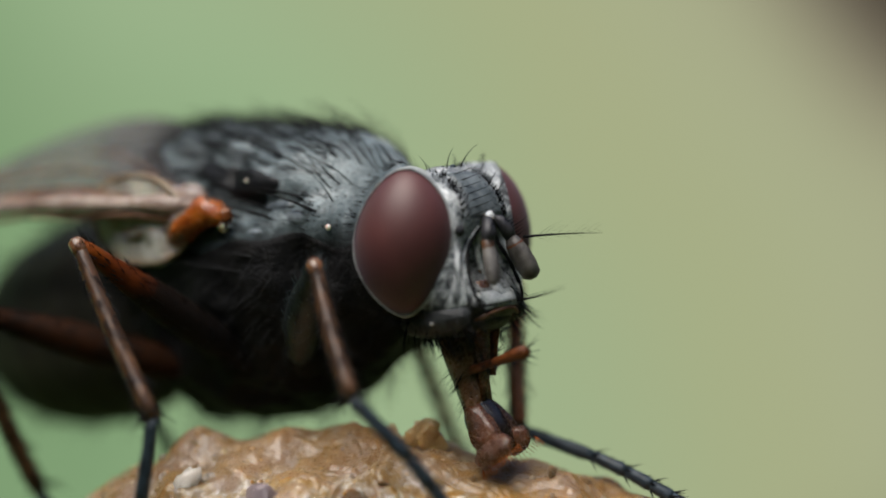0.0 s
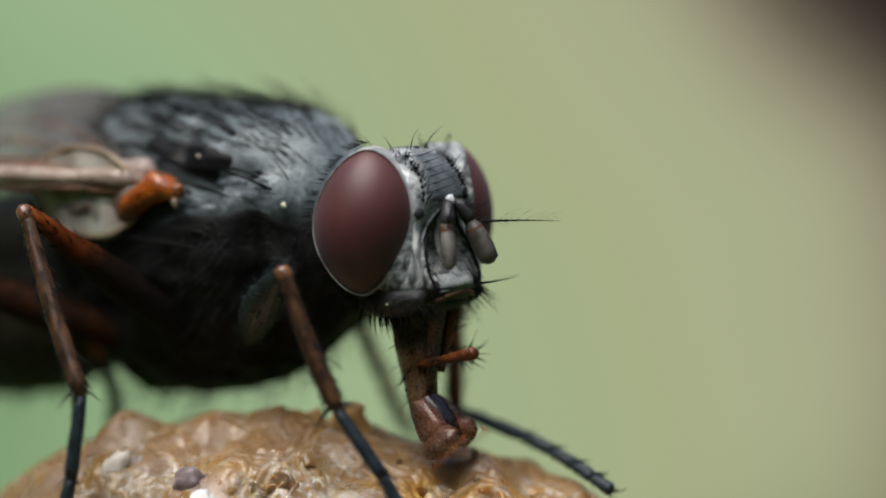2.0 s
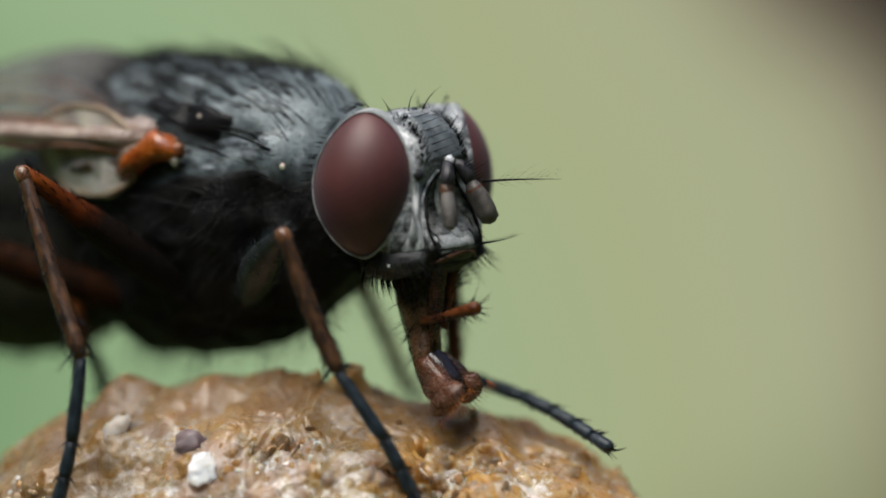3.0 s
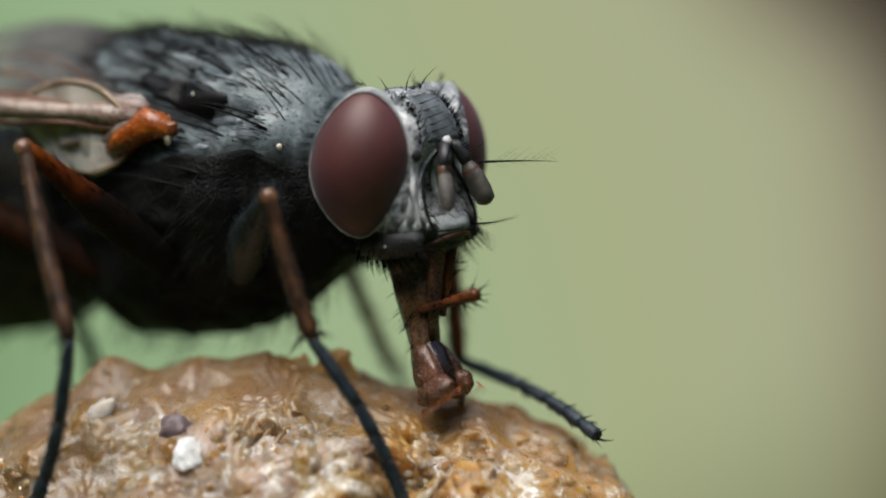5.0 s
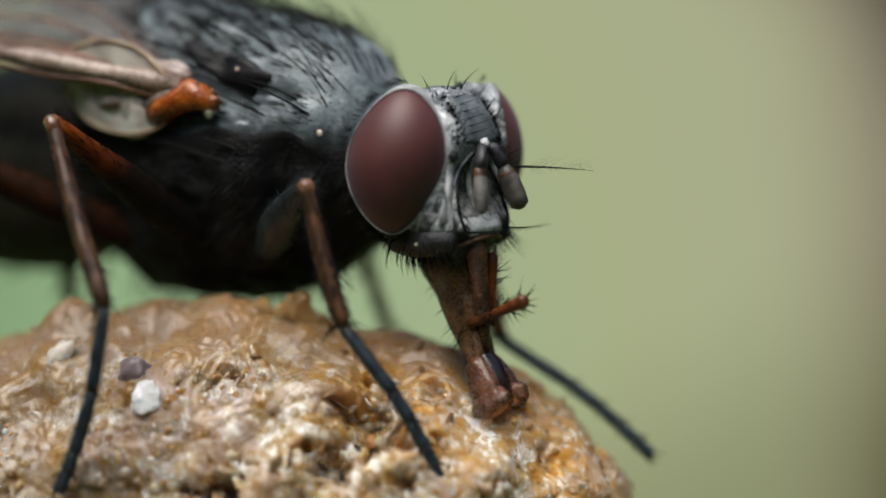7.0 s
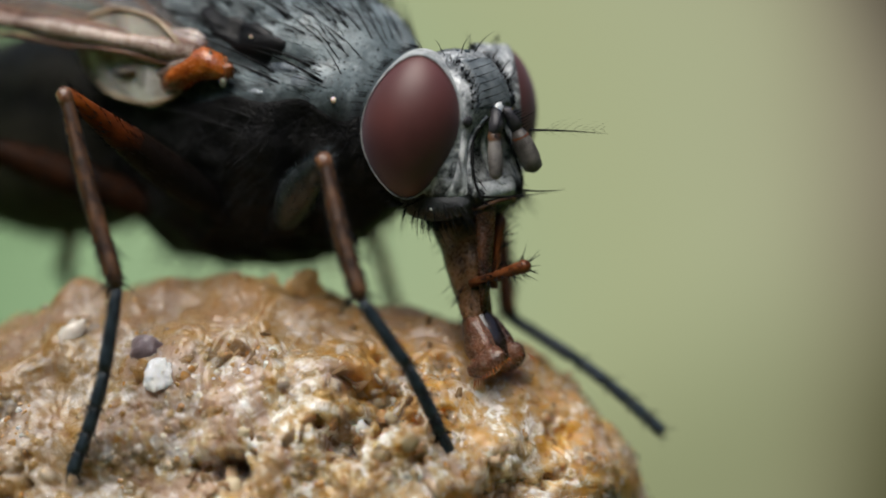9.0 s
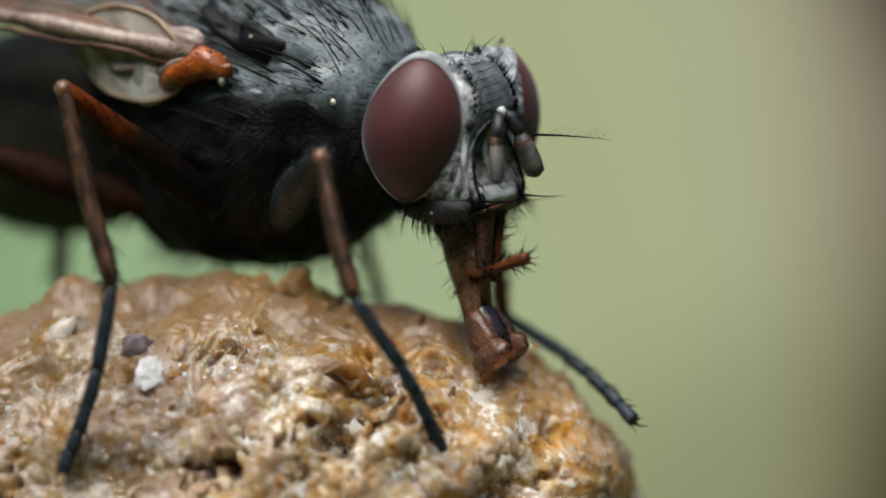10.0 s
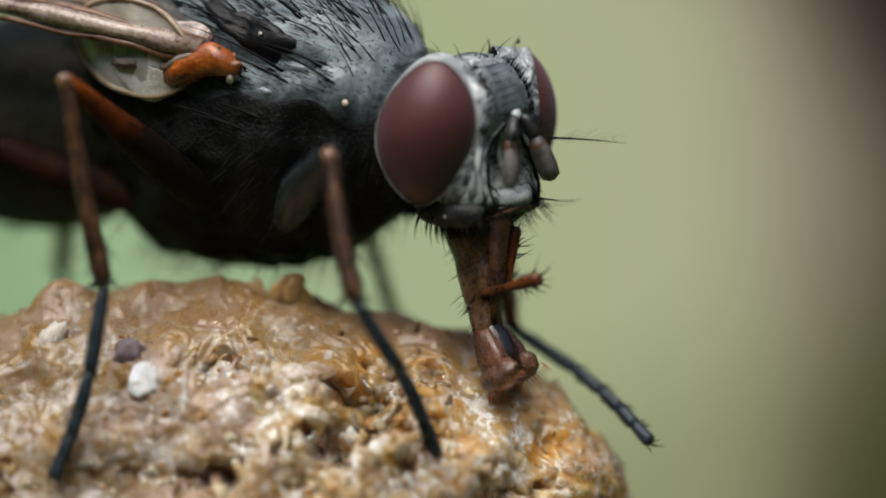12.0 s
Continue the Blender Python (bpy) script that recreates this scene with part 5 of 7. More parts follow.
# ---- all that moves
def motions():
    def carry(joint, rows):
        for ob in joint:
            walk(ob, rows)

    walk(fly, [
        (0, mm(-3.209,1.504,1.268,4.812,-4.431,-30.215)),
        (0.25, mm(-3.088,1.493,1.245,4.233,-3.839,-30.218)),
        (0.5, mm(-2.966,1.482,1.222,3.655,-3.247,-30.221)),
        (0.75, mm(-2.941,1.415,1.287,3.432,-3.127,-30.05)),
        (1, mm(-2.916,1.348,1.353,3.209,-3.006,-29.878)),
        (1.5, mm(-2.943,1.387,1.299,3.42,-3.161,-30.765)),
        (2, mm(-2.979,1.363,1.382,4.812,-3.405,-27.474)),
        (2.5, mm(-2.937,1.343,1.364,3.211,-3.123,-29.65)),
        (3, mm(-2.921,1.34,1.396,3.41,-2.415,-29.085)),
        (3.5, mm(-2.931,1.378,1.413,4.443,-2.883,-28.262)),
        (3.7, mm(-2.961,1.308,1.41,3.153,-2.605,-28.568)),
        (4.1, mm(-2.948,1.299,1.41,3.14,-2.591,-28.265)),
        (4.5, mm(-2.92,1.278,1.412,3.113,-2.559,-27.596)),
        (4.9, mm(-2.891,1.258,1.414,3.085,-2.528,-26.928)),
        (5.3, mm(-2.878,1.248,1.415,3.073,-2.514,-26.624)),
        (5.5, mm(-2.615,1.239,1.229,2.79,-0.025,-26.096)),
        (5.9, mm(-2.501,1.266,1.248,2.554,0.594,-26.357)),
        (6, mm(-2.472,1.273,1.253,2.495,0.749,-26.422)),
        (6.2, mm(-2.475,1.29,1.25,2.486,0.685,-26.434)),
        (6.5, mm(-2.48,1.316,1.246,2.474,0.589,-26.452)),
        (6.8, mm(-2.272,1.421,1.154,2.434,2.19,-26.253)),
        (7, mm(-2.134,1.49,1.093,2.407,3.258,-26.121)),
        (7.2, mm(-2.08,1.274,1.103,2.264,3.359,-27.212)),
        (7.6, mm(-2.062,1.283,1.117,2.332,3.347,-27.654)),
        (8, mm(-2.022,1.301,1.149,2.48,3.318,-28.626)),
        (8.4, mm(-1.981,1.32,1.181,2.628,3.29,-29.598)),
        (8.8, mm(-1.963,1.328,1.196,2.696,3.277,-30.04)),
        (9, mm(-1.965,1.272,1.234,3.321,3.331,-29.08)),
        (9.5, mm(-1.942,1.056,1.254,2.078,2.478,-29.299)),
        (10, mm(-1.91,1.285,1.188,2.826,4.209,-28.835)),
        (10.5, mm(-1.946,1.275,1.17,3.068,4.01,-28.069)),
        (11, mm(-1.931,1.247,1.215,3.445,3.953,-28.482)),
        (11.5, mm(-1.9,1.161,1.247,3.52,3.877,-28.603)),
        (12, mm(-1.811,1.112,1.277,3.628,5.344,-27.198)),
    ])
    carry(right_front["femur"], [
        (0, mm(0.55,-0.75,-1, 50.429,-38.958,-37.264)),
        (0.25, mm(0.55,-0.75,-1, 52.704,-33.434,-35.88)),
        (0.5, mm(0.55,-0.75,-1, 55.242,-28.356,-34.389)),
        (0.75, mm(0.55,-0.75,-1, 56.495,-27.444,-34.845)),
        (1, mm(0.55,-0.75,-1, 57.662,-26.521,-35.195)),
        (1.5, mm(0.55,-0.75,-1, 55.706,-26.945,-33.602)),
        (2, mm(0.55,-0.75,-1, 59.098,-27.165,-37.336)),
        (2.5, mm(0.55,-0.75,-1, 57.639,-26.381,-35.039)),
        (3, mm(0.55,-0.75,-1, 58.232,-26.446,-35.722)),
        (3.5, mm(0.55,-0.75,-1, 59.133,-26.429,-36.673)),
        (3.7, mm(0.55,-0.75,-1, 60.446,-22.228,-33.71)),
        (4.1, mm(0.55,-0.75,-1, 59.157,-25.167,-35.457)),
        (4.5, mm(0.55,-0.75,-1, 57.18,-29.855,-37.663)),
        (4.9, mm(0.55,-0.75,-1, 55.642,-34.341,-39.529)),
        (5.3, mm(0.55,-0.75,-1, 55.042,-36.376,-40.309)),
        (5.5, mm(0.55,-0.75,-1, 55.495,-44.039,-45.321)),
        (5.9, mm(0.55,-0.75,-1, 53.467,-44.915,-43.623)),
        (6, mm(0.55,-0.75,-1, 52.958,-45.139,-43.205)),
        (6.2, mm(0.55,-0.75,-1, 52.757,-45.322,-43.087)),
        (6.5, mm(0.55,-0.75,-1, 52.464,-45.583,-42.912)),
        (6.8, mm(0.55,-0.75,-1, 54.602,-38.97,-41.51)),
        (7, mm(0.55,-0.75,-1, 55.954,-34.984,-40.316)),
        (7.2, mm(0.55,-0.75,-1, 58.159,-29.915,-38.767)),
        (7.6, mm(0.55,-0.75,-1, 56.58,-30.807,-37.816)),
        (8, mm(0.55,-0.75,-1, 55.104,-31.543,-36.87)),
        (8.4, mm(0.55,-0.75,-1, 53.553,-32.273,-35.867)),
        (8.8, mm(0.55,-0.75,-1, 51.783,-33.169,-34.794)),
        (9, mm(0.55,-0.75,-1, 55.461,-32.816,-38.216)),
        (9.5, mm(0.55,-0.75,-1, 57.135,-30.051,-37.78)),
        (10, mm(0.55,-0.75,-1, 54.279,-35.372,-38.834)),
        (10.5, mm(0.55,-0.75,-1, 54.557,-35.541,-39.236)),
        (11, mm(0.55,-0.75,-1, 55.096,-34.648,-39.174)),
        (11.5, mm(0.55,-0.75,-1, 54.674,-34.846,-38.876)),
        (12, mm(0.55,-0.75,-1, 56.225,-36.568,-41.694)),
    ])
    carry(right_front["tibia"], [
        (0, mm(1.559,-1.518,0.025, 143.799,62.808,-33.065)),
        (0.25, mm(1.652,-1.547,-0.102, 160.024,67.56,-18.571)),
        (0.5, mm(1.734,-1.56,-0.226, -163.068,72.939,16.227)),
        (0.75, mm(1.737,-1.577,-0.249, -163.362,72.542,15.911)),
        (1, mm(1.742,-1.591,-0.272, -163.67,72.157,15.584)),
        (1.5, mm(1.76,-1.554,-0.261, -162.711,72.594,16.542)),
        (2, mm(1.703,-1.63,-0.256, -172.221,72.806,7.436)),
        (2.5, mm(1.746,-1.588,-0.276, -163.782,72.2,15.48)),
        (3, mm(1.735,-1.602,-0.274, -167.146,71.929,12.239)),
        (3.5, mm(1.721,-1.622,-0.274, -172.681,72.93,7)),
        (3.7, mm(1.805,-1.587,-0.383, -168.17,71.958,11.264)),
        (4.1, mm(1.752,-1.606,-0.307, -169.458,72.954,10.088)),
        (4.5, mm(1.669,-1.614,-0.189, -172.104,74.346,7.607)),
        (4.9, mm(1.588,-1.607,-0.08, -174.959,75.588,4.883)),
        (5.3, mm(1.551,-1.599,-0.033, -176.348,76.124,3.546)),
        (5.5, mm(1.374,-1.583,0.133, 154.292,65.081,-23.587)),
        (5.9, mm(1.386,-1.546,0.151, 150.5,67.695,-27.629)),
        (6, mm(1.388,-1.537,0.155, 149.718,68.527,-28.52)),
        (6.2, mm(1.387,-1.533,0.159, 149.344,68.369,-28.854)),
        (6.5, mm(1.386,-1.527,0.164, 148.766,68.117,-29.368)),
        (6.8, mm(1.499,-1.59,0.025, 156.91,67.211,-21.458)),
        (7, mm(1.568,-1.614,-0.065, 167.396,68.244,-11.732)),
        (7.2, mm(1.652,-1.635,-0.187, 153.999,61.921,-23.284)),
        (7.6, mm(1.656,-1.608,-0.165, 154.274,62.135,-23.072)),
        (8, mm(1.661,-1.584,-0.147, 154.829,62.545,-22.637)),
        (8.4, mm(1.667,-1.558,-0.13, 155.375,62.963,-22.208)),
        (8.8, mm(1.671,-1.529,-0.108, 155.662,63.196,-21.985)),
        (9, mm(1.626,-1.597,-0.117, 151.791,61.755,-25.292)),
        (9.5, mm(1.665,-1.614,-0.184, 145.539,59.871,-30.692)),
        (10, mm(1.585,-1.583,-0.056, 151.035,62.515,-26.153)),
        (10.5, mm(1.577,-1.589,-0.052, 151.105,62.406,-26.065)),
        (11, mm(1.59,-1.597,-0.073, 149.337,61.996,-27.63)),
        (11.5, mm(1.591,-1.59,-0.069, 150.57,64.4,-26.966)),
        (12, mm(1.528,-1.621,-0.029, 143.416,62.351,-33.324)),
    ])
    carry(right_front["tarsus"], [
        (0, mm(2.119,-1.882,-1.276, -130.895,58.237,44.471)),
        (0.25, mm(2.181,-1.725,-1.453, -133.193,60.345,42.788)),
        (0.5, mm(2.146,-1.44,-1.624, -151.227,63.082,26.089)),
        (0.75, mm(2.159,-1.456,-1.643, -143.675,64.817,33.638)),
        (1, mm(2.173,-1.47,-1.664, -135.74,66.11,41.701)),
        (1.5, mm(2.18,-1.43,-1.656, -139.851,64.92,37.38)),
        (2, mm(2.132,-1.574,-1.652, -144.89,67.096,32.929)),
        (2.5, mm(2.176,-1.469,-1.668, -135.747,66.226,41.72)),
        (3, mm(2.178,-1.506,-1.664, -136.821,66.049,40.616)),
        (3.5, mm(2.147,-1.57,-1.672, -142.832,66.947,34.901)),
        (3.7, mm(2.249,-1.499,-1.774, -130.433,65.9,46.972)),
        (4.1, mm(2.174,-1.531,-1.705, -132.639,65.129,44.575)),
        (4.5, mm(2.06,-1.562,-1.596, -136.276,64.95,40.908)),
        (4.9, mm(1.951,-1.576,-1.496, -140.23,64.99,37.025)),
        (5.3, mm(1.901,-1.577,-1.453, -142.174,65.027,35.138)),
        (5.5, mm(1.938,-1.83,-1.193, -125.995,64.715,51.222)),
        (5.9, mm(1.877,-1.804,-1.202, -130.652,66.156,46.807)),
        (6, mm(1.858,-1.793,-1.205, -132.417,66.513,45.109)),
        (6.2, mm(1.859,-1.793,-1.2, -133.613,66.704,43.951)),
        (6.5, mm(1.86,-1.794,-1.192, -135.388,66.968,42.236)),
        (6.8, mm(2.026,-1.797,-1.323, -144.705,64.619,32.602)),
        (7, mm(2.099,-1.724,-1.423, -157.191,56.15,19.253)),
        (7.2, mm(2.284,-1.907,-1.477, -126.243,56.179,48.576)),
        (7.6, mm(2.285,-1.876,-1.458, -127.524,57.439,47.66)),
        (8, mm(2.284,-1.843,-1.445, -128.875,58.932,46.736)),
        (8.4, mm(2.282,-1.809,-1.432, -130.362,60.399,45.652)),
        (8.8, mm(2.282,-1.775,-1.413, -132.004,61.586,44.324)),
        (9, mm(2.252,-1.893,-1.405, -127.704,60.554,48.406)),
        (9.5, mm(2.296,-1.989,-1.448, -108.245,56.794,68.496)),
        (10, mm(2.191,-1.881,-1.353, -131.215,59.666,44.579)),
        (10.5, mm(2.186,-1.887,-1.348, -132.177,59.709,43.623)),
        (11, mm(2.198,-1.915,-1.364, -129.135,59.88,46.75)),
        (11.5, mm(2.155,-1.876,-1.387, -127.386,60.217,48.637)),
        (12, mm(2.095,-1.994,-1.324, -125.862,59.287,49.942)),
    ])
    carry(right_mid["femur"], [
        (0, mm(-0,-0.7,-1.1, 101.269,-39.228,-107.489)),
        (0.25, mm(0,-0.7,-1.1, 102.78,-40.361,-109.304)),
        (0.5, mm(0,-0.7,-1.1, 104.703,-41.521,-111.596)),
        (0.75, mm(0,-0.7,-1.1, 105.388,-40.824,-112.83)),
        (1, mm(-0,-0.7,-1.1, 105.874,-40.111,-113.816)),
        (1.5, mm(0,-0.7,-1.1, 102.351,-39.982,-108.818)),
        (2, mm(0,-0.7,-1.1, 106.927,-41.129,-114.829)),
        (2.5, mm(0,-0.7,-1.1, 104.447,-39.578,-112.016)),
        (3, mm(-0,-0.7,-1.1, 105.518,-39.881,-113.414)),
        (3.5, mm(-0,-0.7,-1.1, 106.898,-40.839,-114.918)),
        (3.7, mm(-0,-0.7,-1.1, 96.792,-35.542,-101.58)),
        (4.1, mm(0,-0.7,-1.1, 98.069,-36.676,-103.352)),
        (4.5, mm(-0,-0.7,-1.1, 99.961,-38.526,-105.747)),
        (4.9, mm(-0,-0.7,-1.1, 101.91,-40.281,-108.068)),
        (5.3, mm(-0,-0.7,-1.1, 102.853,-41.068,-109.152)),
        (5.5, mm(0,-0.7,-1.1, 108.838,-44.284,-116.041)),
        (5.9, mm(0,-0.7,-1.1, 106.915,-42.858,-114.09)),
        (6, mm(-0,-0.7,-1.1, 106.477,-42.505,-113.642)),
        (6.2, mm(-0,-0.7,-1.1, 106.628,-42.63,-113.795)),
        (6.5, mm(0,-0.7,-1.1, 106.844,-42.811,-114.013)),
        (6.8, mm(0,-0.7,-1.1, 105.34,-39.48,-113.338)),
        (7, mm(0,-0.7,-1.1, 104.525,-37.33,-113.134)),
        (7.2, mm(-0,-0.7,-1.1, 98.344,-33.893,-104.737)),
        (7.6, mm(-0,-0.7,-1.1, 98.94,-34.698,-105.449)),
        (8, mm(0,-0.7,-1.1, 100.066,-35.582,-106.966)),
        (8.4, mm(-0,-0.7,-1.1, 101.359,-36.473,-108.672)),
        (8.8, mm(-0,-0.7,-1.1, 102.239,-37.304,-109.693)),
        (9, mm(-0,-0.7,-1.1, 104.256,-37.025,-112.877)),
        (9.5, mm(-0,-0.7,-1.1, 102.462,-35.389,-110.888)),
        (10, mm(0,-0.7,-1.1, 105.232,-37.939,-113.887)),
        (10.5, mm(0,-0.7,-1.1, 104.87,-38.123,-113.272)),
        (11, mm(-0,-0.7,-1.1, 106.044,-37.816,-115.128)),
        (11.5, mm(-0,-0.7,-1.1, 105.302,-37.751,-114.081)),
        (12, mm(0,-0.7,-1.1, 107.503,-37.968,-117.14)),
    ])
    carry(right_mid["tibia"], [
        (0, mm(-0.599,-2.6,0.527, 168.385,61.316,-10.221)),
        (0.25, mm(-0.648,-2.55,0.566, 162.83,62.174,-15.283)),
        (0.5, mm(-0.709,-2.491,0.605, 157.975,63.497,-19.901)),
        (0.75, mm(-0.755,-2.494,0.582, 161.071,65.551,-17.338)),
        (1, mm(-0.794,-2.5,0.557, 165.169,67.82,-13.777)),
        (1.5, mm(-0.636,-2.566,0.553, 158.47,62.869,-19.346)),
        (2, mm(-0.814,-2.458,0.592, 156.934,66.373,-21.313)),
        (2.5, mm(-0.743,-2.538,0.539, 162.202,66.259,-16.376)),
        (3, mm(-0.784,-2.511,0.549, 165.158,68.137,-13.817)),
        (3.5, mm(-0.82,-2.465,0.582, 160.128,68.345,-18.569)),
        (3.7, mm(-0.42,-2.75,0.395, 155.33,62.093,-22.092)),
        (4.1, mm(-0.476,-2.707,0.436, 154.468,63.48,-23.142)),
        (4.5, mm(-0.546,-2.637,0.502, 152.543,65.318,-25.274)),
        (4.9, mm(-0.609,-2.566,0.563, 150.783,67.138,-27.263)),
        (5.3, mm(-0.636,-2.532,0.59, 150.057,68.014,-28.108)),
        (5.5, mm(-0.808,-2.355,0.696, 145.61,67.983,-32.397)),
        (5.9, mm(-0.77,-2.421,0.65, 141.038,67.621,-36.789)),
        (6, mm(-0.76,-2.437,0.638, 139.991,67.594,-37.811)),
        (6.2, mm(-0.764,-2.432,0.642, 139.472,67.679,-38.34)),
        (6.5, mm(-0.768,-2.424,0.648, 138.676,67.796,-39.148)),
        (6.8, mm(-0.787,-2.523,0.535, 147.177,60.564,-29.325)),
        (7, mm(-0.804,-2.581,0.46, 151.657,56.607,-24.245)),
        (7.2, mm(-0.543,-2.765,0.334, 146.991,52.2,-27.172)),
        (7.6, mm(-0.563,-2.738,0.364, 148.832,53.834,-26.026)),
        (8, mm(-0.61,-2.701,0.397, 152.473,56.894,-23.584)),
        (8.4, mm(-0.662,-2.66,0.429, 157.209,60.641,-20.113)),
        (8.8, mm(-0.689,-2.626,0.459, 161.219,63.482,-16.924)),
        (9, mm(-0.798,-2.592,0.449, 160.299,63.889,-17.824)),
        (9.5, mm(-0.748,-2.659,0.39, 156.224,60.882,-21.051)),
        (10, mm(-0.821,-2.555,0.482, 162.396,65.25,-16.075)),
        (10.5, mm(-0.8,-2.559,0.488, 157.843,62.597,-19.876)),
        (11, mm(-0.863,-2.54,0.477, 160.765,64.686,-17.506)),
        (11.5, mm(-0.83,-2.557,0.475, 159.51,64.916,-18.698)),
        (12, mm(-0.925,-2.505,0.483, 168.555,72.191,-10.91)),
    ])
    carry(right_mid["tarsus"], [
        (0, mm(0.364,-2.774,-1.261, 17.82,67.722,-163.434)),
        (0.25, mm(0.27,-2.801,-1.237, 17.525,68.557,-163.621)),
        (0.5, mm(0.146,-2.8,-1.219, 20.262,69.862,-160.884)),
        (0.75, mm(0.05,-2.745,-1.274, 21.323,71.024,-159.739)),
        (1, mm(-0.047,-2.683,-1.33, 23.169,72.117,-157.84)),
        (1.5, mm(0.241,-2.874,-1.261, 5.735,67.613,-174.695)),
        (2, mm(-0.053,-2.755,-1.275, 19.414,70.428,-161.63)),
        (2.5, mm(0.044,-2.769,-1.327, 11.454,70.555,-169.183)),
        (3, mm(-0.047,-2.693,-1.342, 21.9,72.329,-159.042)),
        (3.5, mm(-0.107,-2.704,-1.312, 28.823,71.923,-152.385)),
        (3.7, mm(0.464,-3.109,-1.406, -15.916,58.849,166.285)),
        (4.1, mm(0.36,-3.065,-1.387, -14.344,60.968,167.397)),
        (4.5, mm(0.224,-3,-1.35, -11.734,63.39,169.48)),
        (4.9, mm(0.095,-2.928,-1.315, -8.327,65.565,172.41)),
        (5.3, mm(0.037,-2.892,-1.3, -6.368,66.539,174.154)),
        (5.5, mm(-0.163,-2.764,-1.194, 9.441,68.137,-171.228)),
        (5.9, mm(-0.148,-2.886,-1.235, 4.807,66.807,-175.58)),
        (6, mm(-0.147,-2.913,-1.246, 3.979,66.511,-176.349)),
        (6.2, mm(-0.156,-2.912,-1.243, 5.214,66.899,-175.202)),
        (6.5, mm(-0.171,-2.91,-1.239, 7.097,67.461,-173.44)),
        (6.8, mm(0.087,-3.014,-1.24, 11.193,73.646,-169.249)),
        (7, mm(0.219,-3.042,-1.242, 20.711,75.787,-159.871)),
        (7.2, mm(0.568,-3.335,-1.276, -20.119,64.057,161.768)),
        (7.6, mm(0.518,-3.266,-1.281, -14.75,66.171,166.459)),
        (8, mm(0.41,-3.146,-1.311, -2.292,70.038,177.846)),
        (8.4, mm(0.276,-3.003,-1.347, 18.285,73.479,-162.422)),
        (8.8, mm(0.181,-2.891,-1.365, 36.447,74.393,-144.576)),
        (9, mm(0.056,-2.867,-1.381, 40.493,75.497,-140.421)),
        (9.5, mm(0.178,-3.015,-1.391, -7.546,71.281,172.849)),
        (10, mm(-0.001,-2.791,-1.37, 51.356,74.913,-129.628)),
        (10.5, mm(0.083,-2.878,-1.322, 34.148,74.749,-146.799)),
        (11, mm(-0.032,-2.802,-1.365, 49.625,75.352,-131.312)),
        (11.5, mm(-0.011,-2.834,-1.371, 35.783,75.356,-145.11)),
        (12, mm(-0.313,-2.623,-1.458, 69.47,74.471,-111.239)),
    ])
    carry(left_front["femur"], [
        (0, mm(0.9,0.6,-0.95, -65.115,-18.122,33.844)),
        (0.25, mm(0.9,0.6,-0.95, -63.58,-19.398,33.762)),
        (0.5, mm(0.9,0.6,-0.95, -55.742,-20.791,27.527)),
        (0.75, mm(0.9,0.6,-0.95, -38.103,-21.77,16.217)),
        (1, mm(0.9,0.6,-0.95, -23.598,-22.555,9.512)),
        (1.5, mm(0.9,0.6,-0.95, -25.421,-25.383,11.516)),
        (2, mm(0.9,0.6,-0.95, -61.304,-18.75,30.422)),
        (2.5, mm(0.9,0.6,-0.95, -58.934,-22.39,32.305)),
        (3, mm(0.9,0.6,-0.95, -40.983,-22.2,18.173)),
        (3.5, mm(0.9,0.6,-0.95, -59.105,-21.048,30.972)),
        (3.7, mm(0.9,0.6,-0.95, -61.866,-18.734,30.991)),
        (4.1, mm(0.9,0.6,-0.95, -61.654,-18.718,30.747)),
        (4.5, mm(0.9,0.6,-0.95, -60.974,-18.711,30.033)),
        (4.9, mm(0.9,0.6,-0.95, -60.234,-18.707,29.283)),
        (5.3, mm(0.9,0.6,-0.95, -59.883,-18.705,28.936)),
        (5.5, mm(0.9,0.6,-0.95, 37.266,-28.262,-19.812)),
        (5.9, mm(0.9,0.6,-0.95, -10.443,-21.006,3.78)),
        (6, mm(0.9,0.6,-0.95, -37.233,-18.807,13.766)),
        (6.2, mm(0.9,0.6,-0.95, -54.983,-18.207,24.034)),
        (6.5, mm(0.9,0.6,-0.95, -61.925,-17.451,29.346)),
        (6.8, mm(0.9,0.6,-0.95, -58.188,-19.81,28.65)),
        (7, mm(0.9,0.6,-0.95, -55.862,-21.315,28.197)),
        (7.2, mm(0.9,0.6,-0.95, -62.228,-16.264,28.004)),
        (7.6, mm(0.9,0.6,-0.95, -62.005,-16.662,28.341)),
        (8, mm(0.9,0.6,-0.95, -62.742,-16.639,29.063)),
        (8.4, mm(0.9,0.6,-0.95, -63.483,-16.59,29.78)),
        (8.8, mm(0.9,0.6,-0.95, -63.314,-16.945,30.107)),
        (9, mm(0.9,0.6,-0.95, -63.826,-16.138,29.489)),
        (9.5, mm(0.9,0.6,-0.95, -61.106,-17.414,28.47)),
        (10, mm(0.9,0.6,-0.95, -59.395,-20.058,30.106)),
        (10.5, mm(0.9,0.6,-0.95, -29.254,-24.156,12.91)),
        (11, mm(0.9,0.6,-0.95, -50.975,-22.583,25.352)),
        (11.5, mm(0.9,0.6,-0.95, -42.064,-22.011,18.686)),
        (12, mm(0.9,0.6,-0.95, -58.87,-17.075,25.927)),
    ])
